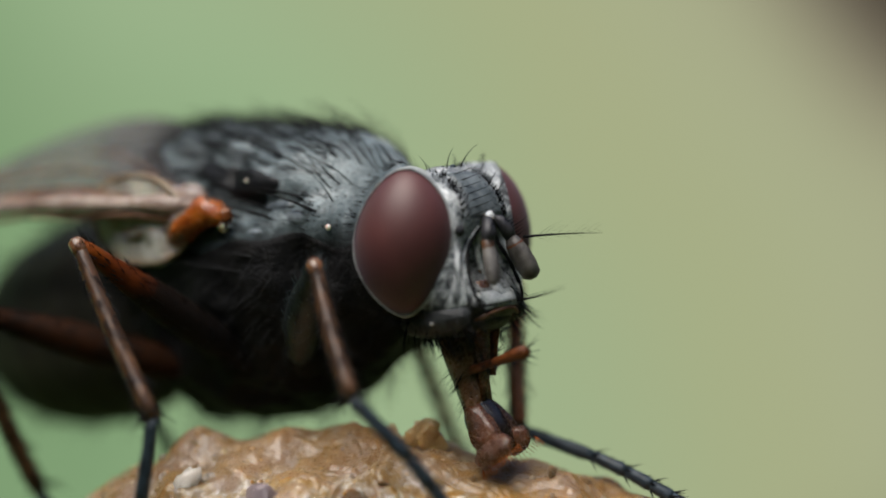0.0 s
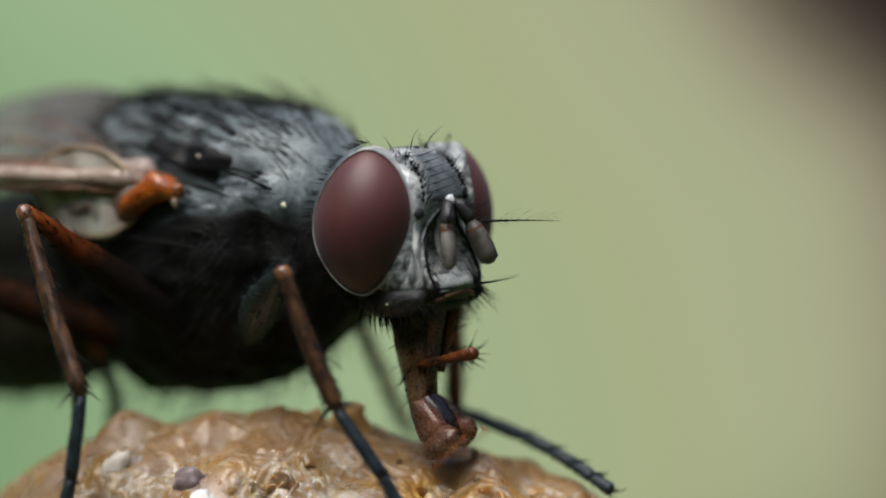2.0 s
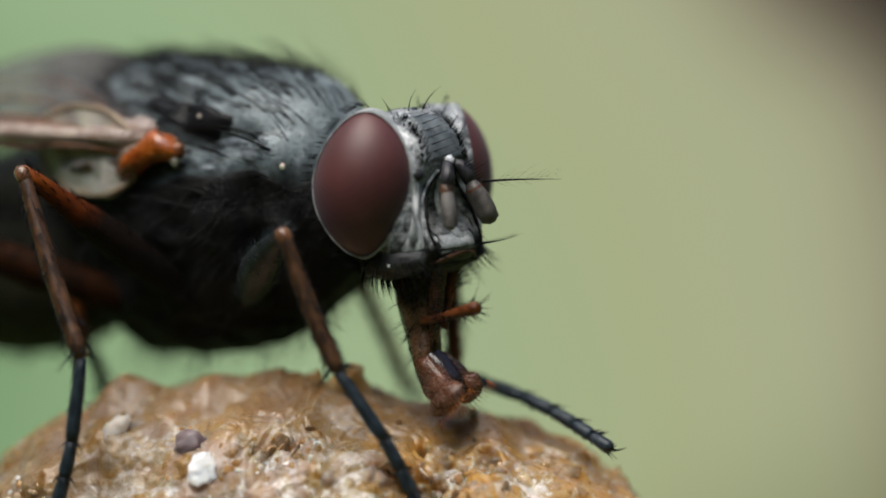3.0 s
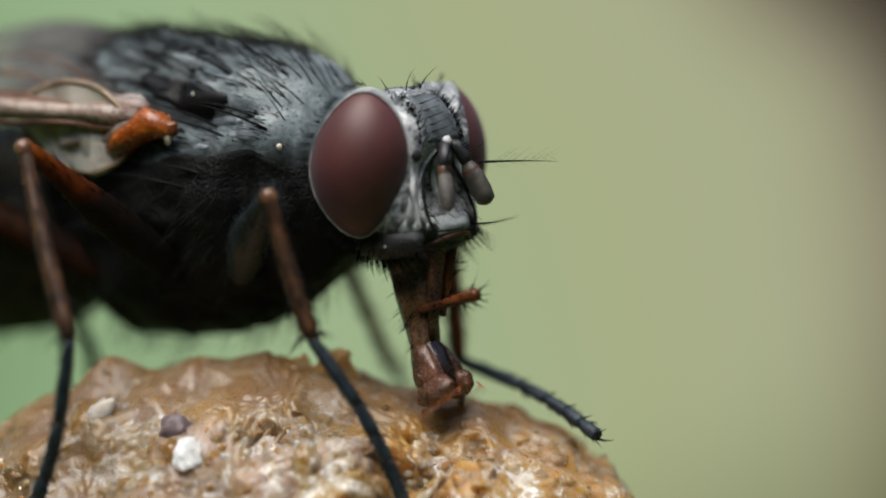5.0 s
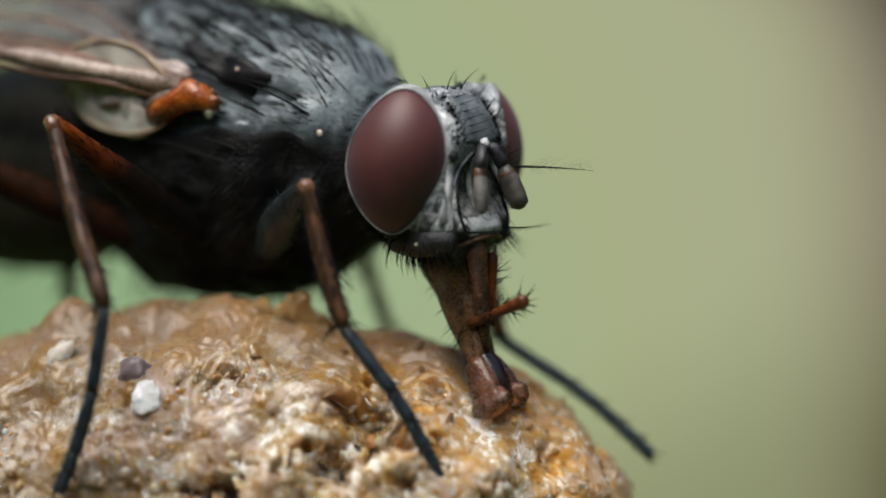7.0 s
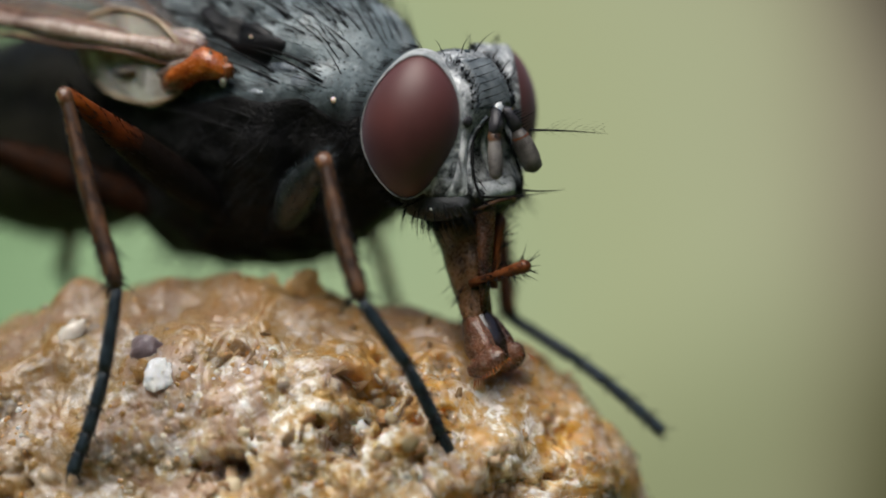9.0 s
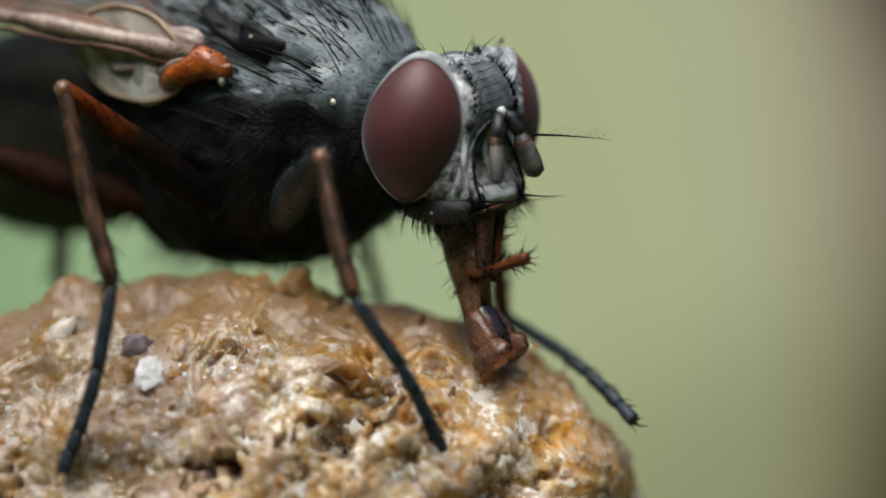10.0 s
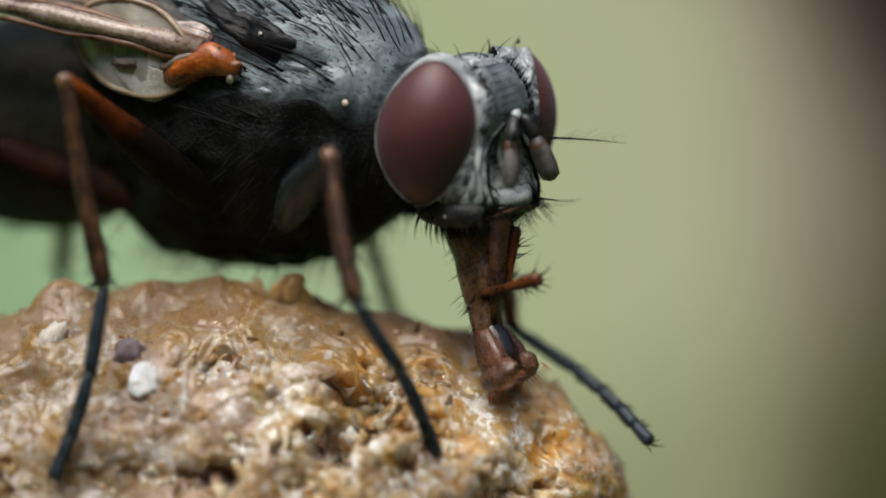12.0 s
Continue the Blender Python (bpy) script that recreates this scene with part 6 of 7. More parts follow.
    carry(left_front["tibia"], [
        (0, mm(2.002,1.339,-0.516, 106.679,66.888,-71.956)),
        (0.25, mm(1.995,1.332,-0.486, 110.82,71.965,-68.203)),
        (0.5, mm(2.058,1.203,-0.454, 49.818,89.24,-130.184)),
        (0.75, mm(2.145,0.962,-0.432, -40.779,88.307,139.234)),
        (1, mm(2.172,0.813,-0.414, -44.022,88.92,135.983)),
        (1.5, mm(2.136,0.852,-0.351, -25.323,80.646,154.972)),
        (2, mm(2.04,1.27,-0.501, 91.609,74.612,-88.331)),
        (2.5, mm(1.991,1.29,-0.418, 92.976,77.316,-86.95)),
        (3, mm(2.128,1.003,-0.422, 93.217,79.953,-86.734)),
        (3.5, mm(2.017,1.271,-0.448, 98.788,72.508,-80.793)),
        (3.7, mm(2.034,1.281,-0.501, 110.459,69.783,-68.319)),
        (4.1, mm(2.037,1.276,-0.502, 109.071,72.511,-70.076)),
        (4.5, mm(2.045,1.262,-0.502, 109.085,76.055,-70.379)),
        (4.9, mm(2.054,1.247,-0.502, 108.23,81.791,-71.594)),
        (5.3, mm(2.058,1.24,-0.502, 111.005,81.732,-68.794)),
        (5.5, mm(2.057,0.183,-0.289, -117.677,82.11,62.099)),
        (5.9, mm(2.201,0.686,-0.449, -144.32,86.711,35.635)),
        (6, mm(2.184,0.915,-0.5, 152.187,85.699,-27.746)),
        (6.2, mm(2.112,1.14,-0.514, 132.329,78.985,-47.14)),
        (6.5, mm(2.061,1.253,-0.531, 143.99,77.923,-35.402)),
        (6.8, mm(2.053,1.23,-0.477, 144.318,70.994,-34.175)),
        (7, mm(2.047,1.215,-0.442, 142.674,65.746,-34.807)),
        (7.2, mm(2.084,1.229,-0.559, 143.706,66.653,-33.991)),
        (7.6, mm(2.077,1.235,-0.55, 141.196,65.668,-36.231)),
        (8, mm(2.07,1.25,-0.55, 137.787,65.834,-39.613)),
        (8.4, mm(2.062,1.265,-0.551, 134.606,66.039,-42.814)),
        (8.8, mm(2.056,1.27,-0.543, 132.954,65.124,-44.258)),
        (9, mm(2.068,1.26,-0.562, 128.043,67.571,-49.751)),
        (9.5, mm(2.071,1.235,-0.532, 126.298,64.01,-50.746)),
        (10, mm(2.035,1.258,-0.471, 139.1,75.429,-39.975)),
        (10.5, mm(2.142,0.885,-0.379, 167.624,79.143,-12.161)),
        (11, mm(2.065,1.152,-0.414, 135.429,75.831,-43.686)),
        (11.5, mm(2.126,1.015,-0.427, 178.008,84.463,-1.982)),
        (12, mm(2.101,1.184,-0.54, 157.093,76.791,-22.362)),
    ])
    carry(left_front["tarsus"], [
        (0, mm(2.2,0.731,-2.014, -163.452,26.736,7.614)),
        (0.25, mm(2.182,0.864,-2.035, 167.476,21.962,-4.749)),
        (0.5, mm(2.044,1.187,-2.083, 147.412,18.796,-11.638)),
        (0.75, mm(2.109,0.994,-2.06, 149.902,19.731,-11.072)),
        (1, mm(2.15,0.834,-2.043, 152.849,20.755,-10.301)),
        (1.5, mm(1.896,0.964,-1.959, -168.312,25.709,5.128)),
        (2, mm(2.053,0.838,-2.072, 165.967,24.262,-5.864)),
        (2.5, mm(2.01,0.933,-2.007, 171.612,24.257,-3.467)),
        (3, mm(2.145,0.72,-2.026, 161.618,21.449,-6.928)),
        (3.5, mm(2.096,0.787,-2.002, 165.23,25.23,-6.412)),
        (3.7, mm(2.242,0.758,-2.03, -111.862,32.675,53.38)),
        (4.1, mm(2.203,0.816,-2.055, 149.311,20.772,-11.887)),
        (4.5, mm(2.177,0.892,-2.083, 142.183,19.88,-14.785)),
        (4.9, mm(2.127,1.026,-2.114, 136.518,19.298,-17.402)),
        (5.3, mm(2.142,1.022,-2.114, 133.555,18.987,-18.891)),
        (5.5, mm(2.162,0.381,-1.902, -106.08,26.024,56.695)),
        (5.9, mm(2.277,0.74,-2.076, 146.149,12.146,-8.033)),
        (6, mm(2.292,0.858,-2.124, 139.246,11.256,-9.549)),
        (6.2, mm(2.323,0.912,-2.113, 133.287,11.443,-11.894)),
        (6.5, mm(2.339,1.055,-2.124, 126.604,11.463,-14.98)),
        (6.8, mm(2.492,0.932,-2.017, 102.919,6.283,-25.508)),
        (7, mm(2.596,0.833,-1.927, -164.623,32.56,8.419)),
        (7.2, mm(2.619,0.869,-2.054, 159.658,23.267,-8.331)),
        (7.6, mm(2.619,0.838,-2.034, 161.837,24.22,-7.665)),
        (8, mm(2.583,0.825,-2.036, 166.845,25.546,-5.755)),
        (8.4, mm(2.547,0.815,-2.04, 172.009,26.972,-3.643)),
        (8.8, mm(2.546,0.792,-2.021, 174.381,28.081,-2.652)),
        (9, mm(2.469,0.786,-2.067, -161.738,32.536,10.064)),
        (9.5, mm(2.523,0.682,-1.996, -142.393,37.677,25.212)),
        (10, mm(2.349,0.995,-2.048, 138.491,20.853,-17.486)),
        (10.5, mm(2.442,0.82,-1.978, 138.556,21.467,-17.908)),
        (11, mm(2.354,0.877,-1.993, -164.742,32.286,8.29)),
        (11.5, mm(2.283,1.009,-2.048, -165.42,32.924,8.047)),
        (12, mm(2.445,1.042,-2.126, 145.412,23.037,-15.101)),
    ])
    carry(left_mid["femur"], [
        (0, mm(0,0.7,-1.1, -55.656,-32.95,38.521)),
        (0.25, mm(-0,0.7,-1.1, -54.036,-34.741,38.145)),
        (0.5, mm(-0,0.7,-1.1, -52.492,-36.459,37.747)),
        (0.75, mm(-0,0.7,-1.1, -51.912,-36.494,37.192)),
        (1, mm(0,0.7,-1.1, -51.367,-36.455,36.629)),
        (1.5, mm(-0,0.7,-1.1, -49.653,-43.168,38.848)),
        (2, mm(0,0.7,-1.1, -52.109,-33.044,35.017)),
        (2.5, mm(0,0.7,-1.1, -51.4,-35.817,36.244)),
        (3, mm(0,0.7,-1.1, -54.41,-31.129,35.843)),
        (3.5, mm(0,0.7,-1.1, -53.438,-32.294,35.768)),
        (3.7, mm(-0,0.7,-1.1, -57.12,-27.383,35.431)),
        (4.1, mm(0,0.7,-1.1, -55.032,-29.592,35.225)),
        (4.5, mm(0,0.7,-1.1, -52.178,-32.338,34.569)),
        (4.9, mm(-0,0.7,-1.1, -49.804,-34.565,33.879)),
        (5.3, mm(0,0.7,-1.1, -48.825,-35.467,33.559)),
        (5.5, mm(0,0.7,-1.1, -47.43,-40.186,35.087)),
        (5.9, mm(0,0.7,-1.1, -48.767,-39.307,35.858)),
        (6, mm(0,0.7,-1.1, -49.115,-39.058,36.047)),
        (6.2, mm(0,0.7,-1.1, -49.187,-39.159,36.175)),
        (6.5, mm(-0,0.7,-1.1, -49.298,-39.307,36.369)),
        (6.8, mm(-0,0.7,-1.1, -46.941,-46.58,37.858)),
        (7, mm(-0,0.7,-1.1, -46.353,-51.303,39.291)),
        (7.2, mm(0,0.7,-1.1, -68.443,-38.032,57.331)),
        (7.6, mm(0,0.7,-1.1, -70.524,-38.279,60.279)),
        (8, mm(0,0.7,-1.1, -78.294,-36.103,70.627)),
        (8.4, mm(0,0.7,-1.1, -83.434,-34.32,78.462)),
        (8.8, mm(-0,0.7,-1.1, -84.397,-34.745,80.233)),
        (9, mm(-0,0.7,-1.1, -88.362,-30.684,86.793)),
        (9.5, mm(0,0.7,-1.1, -91.66,-25.945,93.789)),
        (10, mm(-0,0.7,-1.1, -92.179,-25.307,95.088)),
        (10.5, mm(-0,0.7,-1.1, -83.311,-35.799,78.662)),
        (11, mm(0,0.7,-1.1, -94.495,-21.989,101.857)),
        (11.5, mm(-0,0.7,-1.1, -89.934,-26.494,89.852)),
        (12, mm(-0,0.7,-1.1, -85.542,-27.099,80.288)),
    ])
    carry(left_mid["tibia"], [
        (0, mm(0.571,1.154,-0.627, -89.851,69.498,90.159)),
        (0.25, mm(0.562,1.141,-0.605, -91.433,67.374,88.448)),
        (0.5, mm(0.553,1.128,-0.583, -92.757,65.274,86.965)),
        (0.75, mm(0.557,1.123,-0.583, -94.968,66.412,84.581)),
        (1, mm(0.561,1.117,-0.583, -97.479,67.517,81.913)),
        (1.5, mm(0.494,1.098,-0.505, -88.696,66.016,91.427)),
        (2, mm(0.597,1.118,-0.626, -101.624,67.713,77.466)),
        (2.5, mm(0.569,1.117,-0.591, -97.567,64.086,81.598)),
        (3, mm(0.603,1.136,-0.651, -102.761,66.759,76.153)),
        (3.5, mm(0.596,1.13,-0.635, -102.105,71.675,77.269)),
        (3.7, mm(0.629,1.148,-0.7, -103.814,69.083,75.253)),
        (4.1, mm(0.618,1.136,-0.671, -102.884,68.803,76.215)),
        (4.5, mm(0.605,1.117,-0.635, -102.399,67.504,76.615)),
        (4.9, mm(0.594,1.099,-0.607, -102.189,66.028,76.7)),
        (5.3, mm(0.59,1.091,-0.596, -102.147,65.326,76.674)),
        (5.5, mm(0.544,1.082,-0.539, -108.024,68,70.662)),
        (5.9, mm(0.545,1.094,-0.549, -111.606,70.132,67.163)),
        (6, mm(0.546,1.097,-0.552, -112.693,70.665,66.099)),
        (6.2, mm(0.544,1.098,-0.551, -113.87,71.309,64.96)),
        (6.5, mm(0.542,1.099,-0.549, -115.915,72.291,62.975)),
        (6.8, mm(0.472,1.067,-0.468, -121.392,71.283,57.207)),
        (7, mm(0.421,1.044,-0.421, -124.037,70.308,54.345)),
        (7.2, mm(0.37,1.276,-0.564, -137.221,72.757,41.468)),
        (7.6, mm(0.338,1.293,-0.561, -138.599,72.977,40.132)),
        (8, mm(0.233,1.363,-0.588, -144.471,73.441,34.39)),
        (8.4, mm(0.144,1.404,-0.61, -150.042,73.712,28.953)),
        (8.8, mm(0.121,1.404,-0.604, -151.413,73.818,27.624)),
        (9, mm(0.042,1.447,-0.656, -156.131,73.924,23.035)),
        (9.5, mm(-0.052,1.48,-0.72, -145.871,73.974,33.082)),
        (10, mm(-0.07,1.483,-0.728, -155.919,72.836,23.123)),
        (10.5, mm(0.139,1.391,-0.591, -144.276,73.192,34.547)),
        (11, mm(-0.166,1.489,-0.774, -155.153,73.253,23.913)),
        (11.5, mm(0.002,1.478,-0.712, -142.141,73.359,36.678)),
        (12, mm(0.131,1.463,-0.704, -144.795,71.392,33.77)),
    ])
    carry(left_mid["tarsus"], [
        (0, mm(0.569,1.825,-2.42, -141.567,66.565,36.057)),
        (0.25, mm(0.582,1.877,-2.371, -143.074,72.065,35.565)),
        (0.5, mm(0.595,1.928,-2.322, -144.848,78.046,34.563)),
        (0.75, mm(0.629,1.885,-2.337, -113.455,77.036,66)),
        (1, mm(0.664,1.842,-2.352, -94.233,73.642,85.589)),
        (1.5, mm(0.474,1.876,-2.254, -131.994,72.519,46.656)),
        (2, mm(0.754,1.827,-2.397, -123.446,78.33,56.001)),
        (2.5, mm(0.691,1.944,-2.313, -118.382,78.098,61.094)),
        (3, mm(0.784,1.869,-2.409, -113.746,75.815,65.593)),
        (3.5, mm(0.729,1.717,-2.453, -127.819,71.939,50.771)),
        (3.7, mm(0.803,1.808,-2.488, -115.734,69.633,62.79)),
        (4.1, mm(0.783,1.808,-2.455, -121.56,69.584,56.759)),
        (4.5, mm(0.774,1.829,-2.403, -127.248,70.775,51.156)),
        (4.9, mm(0.773,1.856,-2.356, -132.539,72.006,46.027)),
        (5.3, mm(0.774,1.869,-2.335, -135.908,72.35,42.713)),
        (5.5, mm(0.781,1.758,-2.314, -128.592,70.321,49.716)),
        (5.9, mm(0.798,1.694,-2.349, -121.377,71.219,57.212)),
        (6, mm(0.803,1.677,-2.358, -119.175,71.405,59.5)),
        (6.2, mm(0.804,1.654,-2.364, -119.51,70.78,59.06)),
        (6.5, mm(0.806,1.618,-2.373, -119.332,69.844,59.097)),
        (6.8, mm(0.805,1.583,-2.281, -146.101,69.864,32.247)),
        (7, mm(0.797,1.568,-2.224, -165.233,67.389,13.676)),
        (7.2, mm(0.795,1.652,-2.392, -147.323,64.626,30.094)),
        (7.6, mm(0.767,1.654,-2.392, -149.423,65.46,28.257)),
        (8, mm(0.683,1.671,-2.422, -157.265,65.568,20.882)),
        (8.4, mm(0.613,1.663,-2.447, -161.273,65.795,17.182)),
        (8.8, mm(0.594,1.651,-2.443, -161.503,66.686,17.078)),
        (9, mm(0.53,1.654,-2.496, -164.611,63.199,13.803)),
        (9.5, mm(0.391,1.769,-2.559, -145.609,61.158,30.946)),
        (10, mm(0.45,1.705,-2.557, -173.238,55.25,5.565)),
        (10.5, mm(0.595,1.705,-2.424, -172.208,63.914,7.006)),
        (11, mm(0.339,1.713,-2.607, -174.763,50.376,4.038)),
        (11.5, mm(0.442,1.806,-2.546, -178.816,61.796,1.044)),
        (12, mm(0.638,1.802,-2.518, 178.262,70.941,-1.643)),
    ])
    carry(right_hind["femur"], [
        (0, mm(-0.85,-0.6,-1.1, 106.49,-22.779,-127.4)),
        (0.25, mm(-0.85,-0.6,-1.1, 107.056,-23.31,-127.788)),
        (0.5, mm(-0.85,-0.6,-1.1, 109.975,-23.768,-132.047)),
        (0.75, mm(-0.85,-0.6,-1.1, 121.045,-20.654,-149.629)),
        (1, mm(-0.85,-0.6,-1.1, 126.038,-18.362,-156.589)),
        (1.5, mm(-0.85,-0.6,-1.1, 117.114,-23.594,-141.986)),
        (2, mm(-0.85,-0.6,-1.1, 112.128,-26.784,-132.061)),
        (2.5, mm(-0.85,-0.6,-1.1, 110.061,-26.652,-129.148)),
        (3, mm(-0.85,-0.6,-1.1, 109.567,-24.614,-130.477)),
        (3.5, mm(-0.85,-0.6,-1.1, 112.317,-27.718,-131.429)),
        (3.7, mm(-0.85,-0.6,-1.1, 120.212,-24.012,-145.052)),
        (4.1, mm(-0.85,-0.6,-1.1, 122.848,-25.319,-146.481)),
        (4.5, mm(-0.85,-0.6,-1.1, 128.641,-27.629,-149.884)),
        (4.9, mm(-0.85,-0.6,-1.1, 133.612,-30.491,-151.961)),
        (5.3, mm(-0.85,-0.6,-1.1, 133.545,-33.396,-149.924)),
        (5.5, mm(-0.85,-0.6,-1.1, 118.547,-32.562,-135.308)),
        (5.9, mm(-0.85,-0.6,-1.1, 116.989,-30.711,-134.92)),
        (6, mm(-0.85,-0.6,-1.1, 116.523,-30.144,-134.823)),
        (6.2, mm(-0.85,-0.6,-1.1, 116.516,-29.898,-135.027)),
        (6.5, mm(-0.85,-0.6,-1.1, 125.556,-27.971,-146.727)),
        (6.8, mm(-0.85,-0.6,-1.1, 114.777,-25.985,-136.493)),
        (7, mm(-0.85,-0.6,-1.1, 113.819,-24.107,-137.225)),
        (7.2, mm(-0.85,-0.6,-1.1, 121.329,-19.478,-151.286)),
        (7.6, mm(-0.85,-0.6,-1.1, 123.043,-19.528,-152.802)),
        (8, mm(-0.85,-0.6,-1.1, 121.525,-19.493,-151.455)),
        (8.4, mm(-0.85,-0.6,-1.1, 119.468,-19.441,-149.499)),
        (8.8, mm(-0.85,-0.6,-1.1, 119.265,-19.425,-149.312)),
        (9, mm(-0.85,-0.6,-1.1, 117.257,-19.544,-147.003)),
        (9.5, mm(-0.85,-0.6,-1.1, 115.795,-17.201,-148.54)),
        (10, mm(-0.85,-0.6,-1.1, 113.772,-16.749,-146.804)),
        (10.5, mm(-0.85,-0.6,-1.1, 123.656,-17.892,-155.23)),
        (11, mm(-0.85,-0.6,-1.1, 108.72,-18.644,-136.669)),
        (11.5, mm(-0.85,-0.6,-1.1, 124.487,-18.118,-155.644)),
        (12, mm(-0.85,-0.6,-1.1, 130.039,-15.25,-162.618)),
    ])
    carry(right_hind["tibia"], [
        (0, mm(-2.498,-2.756,0.039, -82.518,65.807,98.193)),
        (0.25, mm(-2.506,-2.736,0.065, -79.129,66.879,101.795)),
        (0.5, mm(-2.654,-2.6,0.086, -77.212,68.971,103.667)),
        (0.75, mm(-3.226,-1.992,-0.062, 168.957,64.133,-9.96)),
        (1, mm(-3.413,-1.71,-0.173, -176.413,71.932,3.41)),
        (1.5, mm(-2.975,-2.261,0.078, -100.157,78.554,79.641)),
        (2, mm(-2.61,-2.551,0.226, -95.341,82.314,84.611)),
        (2.5, mm(-2.511,-2.64,0.22, -85.549,81.946,94.495)),
        (3, mm(-2.587,-2.635,0.126, 178.351,79.488,-1.621)),
        (3.5, mm(-2.574,-2.553,0.269, -130.467,86.482,49.48)),
        (3.7, mm(-3.054,-2.14,0.098, -179.374,79.255,0.615)),
        (4.1, mm(-3.068,-2.069,0.159, 179.004,79.545,-0.98)),
        (4.5, mm(-3.106,-1.908,0.265, 175.723,79.989,-4.212)),
        (4.9, mm(-3.088,-1.792,0.393, 171.798,80.558,-8.092)),
        (5.3, mm(-2.976,-1.831,0.52, 168.27,81.237,-11.597)),
        (5.5, mm(-2.613,-2.344,0.484, -58.752,80.068,121.633)),
        (5.9, mm(-2.637,-2.392,0.403, -85.302,83.787,94.725)),
        (6, mm(-2.644,-2.405,0.378, -100.451,84.472,79.501)),
        (6.2, mm(-2.655,-2.403,0.367, -129.912,84.976,49.979)),
        (6.5, mm(-3.023,-2.026,0.28, 161.601,78.316,-18.043)),
        (6.8, mm(-2.769,-2.421,0.189, -146.976,84.152,32.888)),
        (7, mm(-2.822,-2.424,0.102, -128.872,84.321,50.99)),
        (7.2, mm(-3.283,-1.933,-0.119, 163.655,74.36,-15.77)),
        (7.6, mm(-3.317,-1.868,-0.116, 163.874,74.468,-15.566)),
        (8, mm(-3.287,-1.926,-0.118, 163.741,74.627,-15.706)),
        (8.4, mm(-3.241,-2.009,-0.12, -173.435,80.923,6.484)),
        (8.8, mm(-3.237,-2.017,-0.121, -164.824,81.989,15.034)),
        (9, mm(-3.176,-2.11,-0.115, -142.968,83.535,36.856)),
        (9.5, mm(-3.248,-2.067,-0.23, -124.79,83.011,55.009)),
        (10, mm(-3.208,-2.143,-0.252, -148.506,82.445,31.272)),
        (10.5, mm(-3.393,-1.773,-0.196, 177.212,78.811,-2.735)),
        (11, mm(-2.878,-2.514,-0.159, -100.078,82.015,79.825)),
        (11.5, mm(-3.398,-1.754,-0.185, -178.981,80.097,1.003)),
        (12, mm(-3.56,-1.448,-0.326, 162.189,72.413,-17.028)),
    ])
    carry(right_hind["tarsus"], [
        (0, mm(-2.639,-1.78,-2.154, -158.892,70.233,19.966)),
        (0.25, mm(-2.699,-1.812,-2.147, -156.819,70.337,21.961)),
        (0.5, mm(-2.858,-1.762,-2.159, -164.926,68.26,14.046)),
        (0.75, mm(-2.193,-2.174,-2.226, -83.704,69.093,96.736)),
        (1, mm(-2.669,-1.665,-2.459, -150.552,75.377,28.647)),
        (1.5, mm(-2.889,-1.792,-2.279, -156.283,67.662,22.115)),
        (2, mm(-2.58,-2.23,-2.157, -106.42,66.413,72.174)),
        (2.5, mm(-2.537,-2.304,-2.161, -102.934,64.277,75.699)),
        (3, mm(-2.148,-2.648,-2.239, -84.002,56.269,97.201)),
        (3.5, mm(-2.478,-2.441,-2.131, -98.613,63.71,80.411)),
        (3.7, mm(-2.605,-2.135,-2.265, -109.743,65.357,68.453)),
        (4.1, mm(-2.632,-2.077,-2.206, -111.459,67.083,66.889)),
        (4.5, mm(-2.689,-1.939,-2.103, -116.049,70.533,62.597)),
        (4.9, mm(-2.698,-1.848,-1.979, -115.959,73.354,63.063)),
        (5.3, mm(-2.617,-1.905,-1.857, -105.483,73.504,73.886)),
        (5.5, mm(-2.831,-1.991,-1.885, -115.306,70.823,63.407)),
        (5.9, mm(-2.658,-2.132,-1.988, -98.384,70.342,81.105)),
        (6, mm(-2.602,-2.177,-2.016, -93.34,69.713,86.44)),
        (6.2, mm(-2.52,-2.242,-2.029, -88.024,68.303,92.127)),
        (6.5, mm(-2.56,-2.177,-2.075, -91.509,69.948,88.394)),
        (6.8, mm(-2.563,-2.288,-2.203, -89.203,70.122,90.847)),
        (7, mm(-2.672,-2.239,-2.291, -98.44,73.814,81.217)),
        (7.2, mm(-2.66,-2.109,-2.434, -84.896,73.089,95.333)),
        (7.6, mm(-2.697,-2.041,-2.433, -88.696,77.033,91.338)),
        (8, mm(-2.673,-2.098,-2.437, -84.45,78.455,95.663)),
        (8.4, mm(-2.864,-1.966,-2.495, -147.984,83.232,31.836)),
        (8.8, mm(-2.913,-1.93,-2.503, -174.925,82.432,5.031)),
        (9, mm(-2.959,-1.948,-2.505, -156.604,81.986,23.192)),
        (9.5, mm(-3.08,-1.828,-2.617, -123.055,80.023,56.545)),
        (10, mm(-2.938,-1.979,-2.636, -146.445,80.929,33.224)),
        (10.5, mm(-2.927,-1.796,-2.555, 179.308,83.418,-0.687)),
        (11, mm(-2.819,-2.185,-2.541, -98.567,77.308,81.221)),
        (11.5, mm(-2.985,-1.746,-2.554, 165.583,84.457,-14.353)),
        (12, mm(-2.865,-1.661,-2.618, 96.876,87.955,-83.12)),
    ])
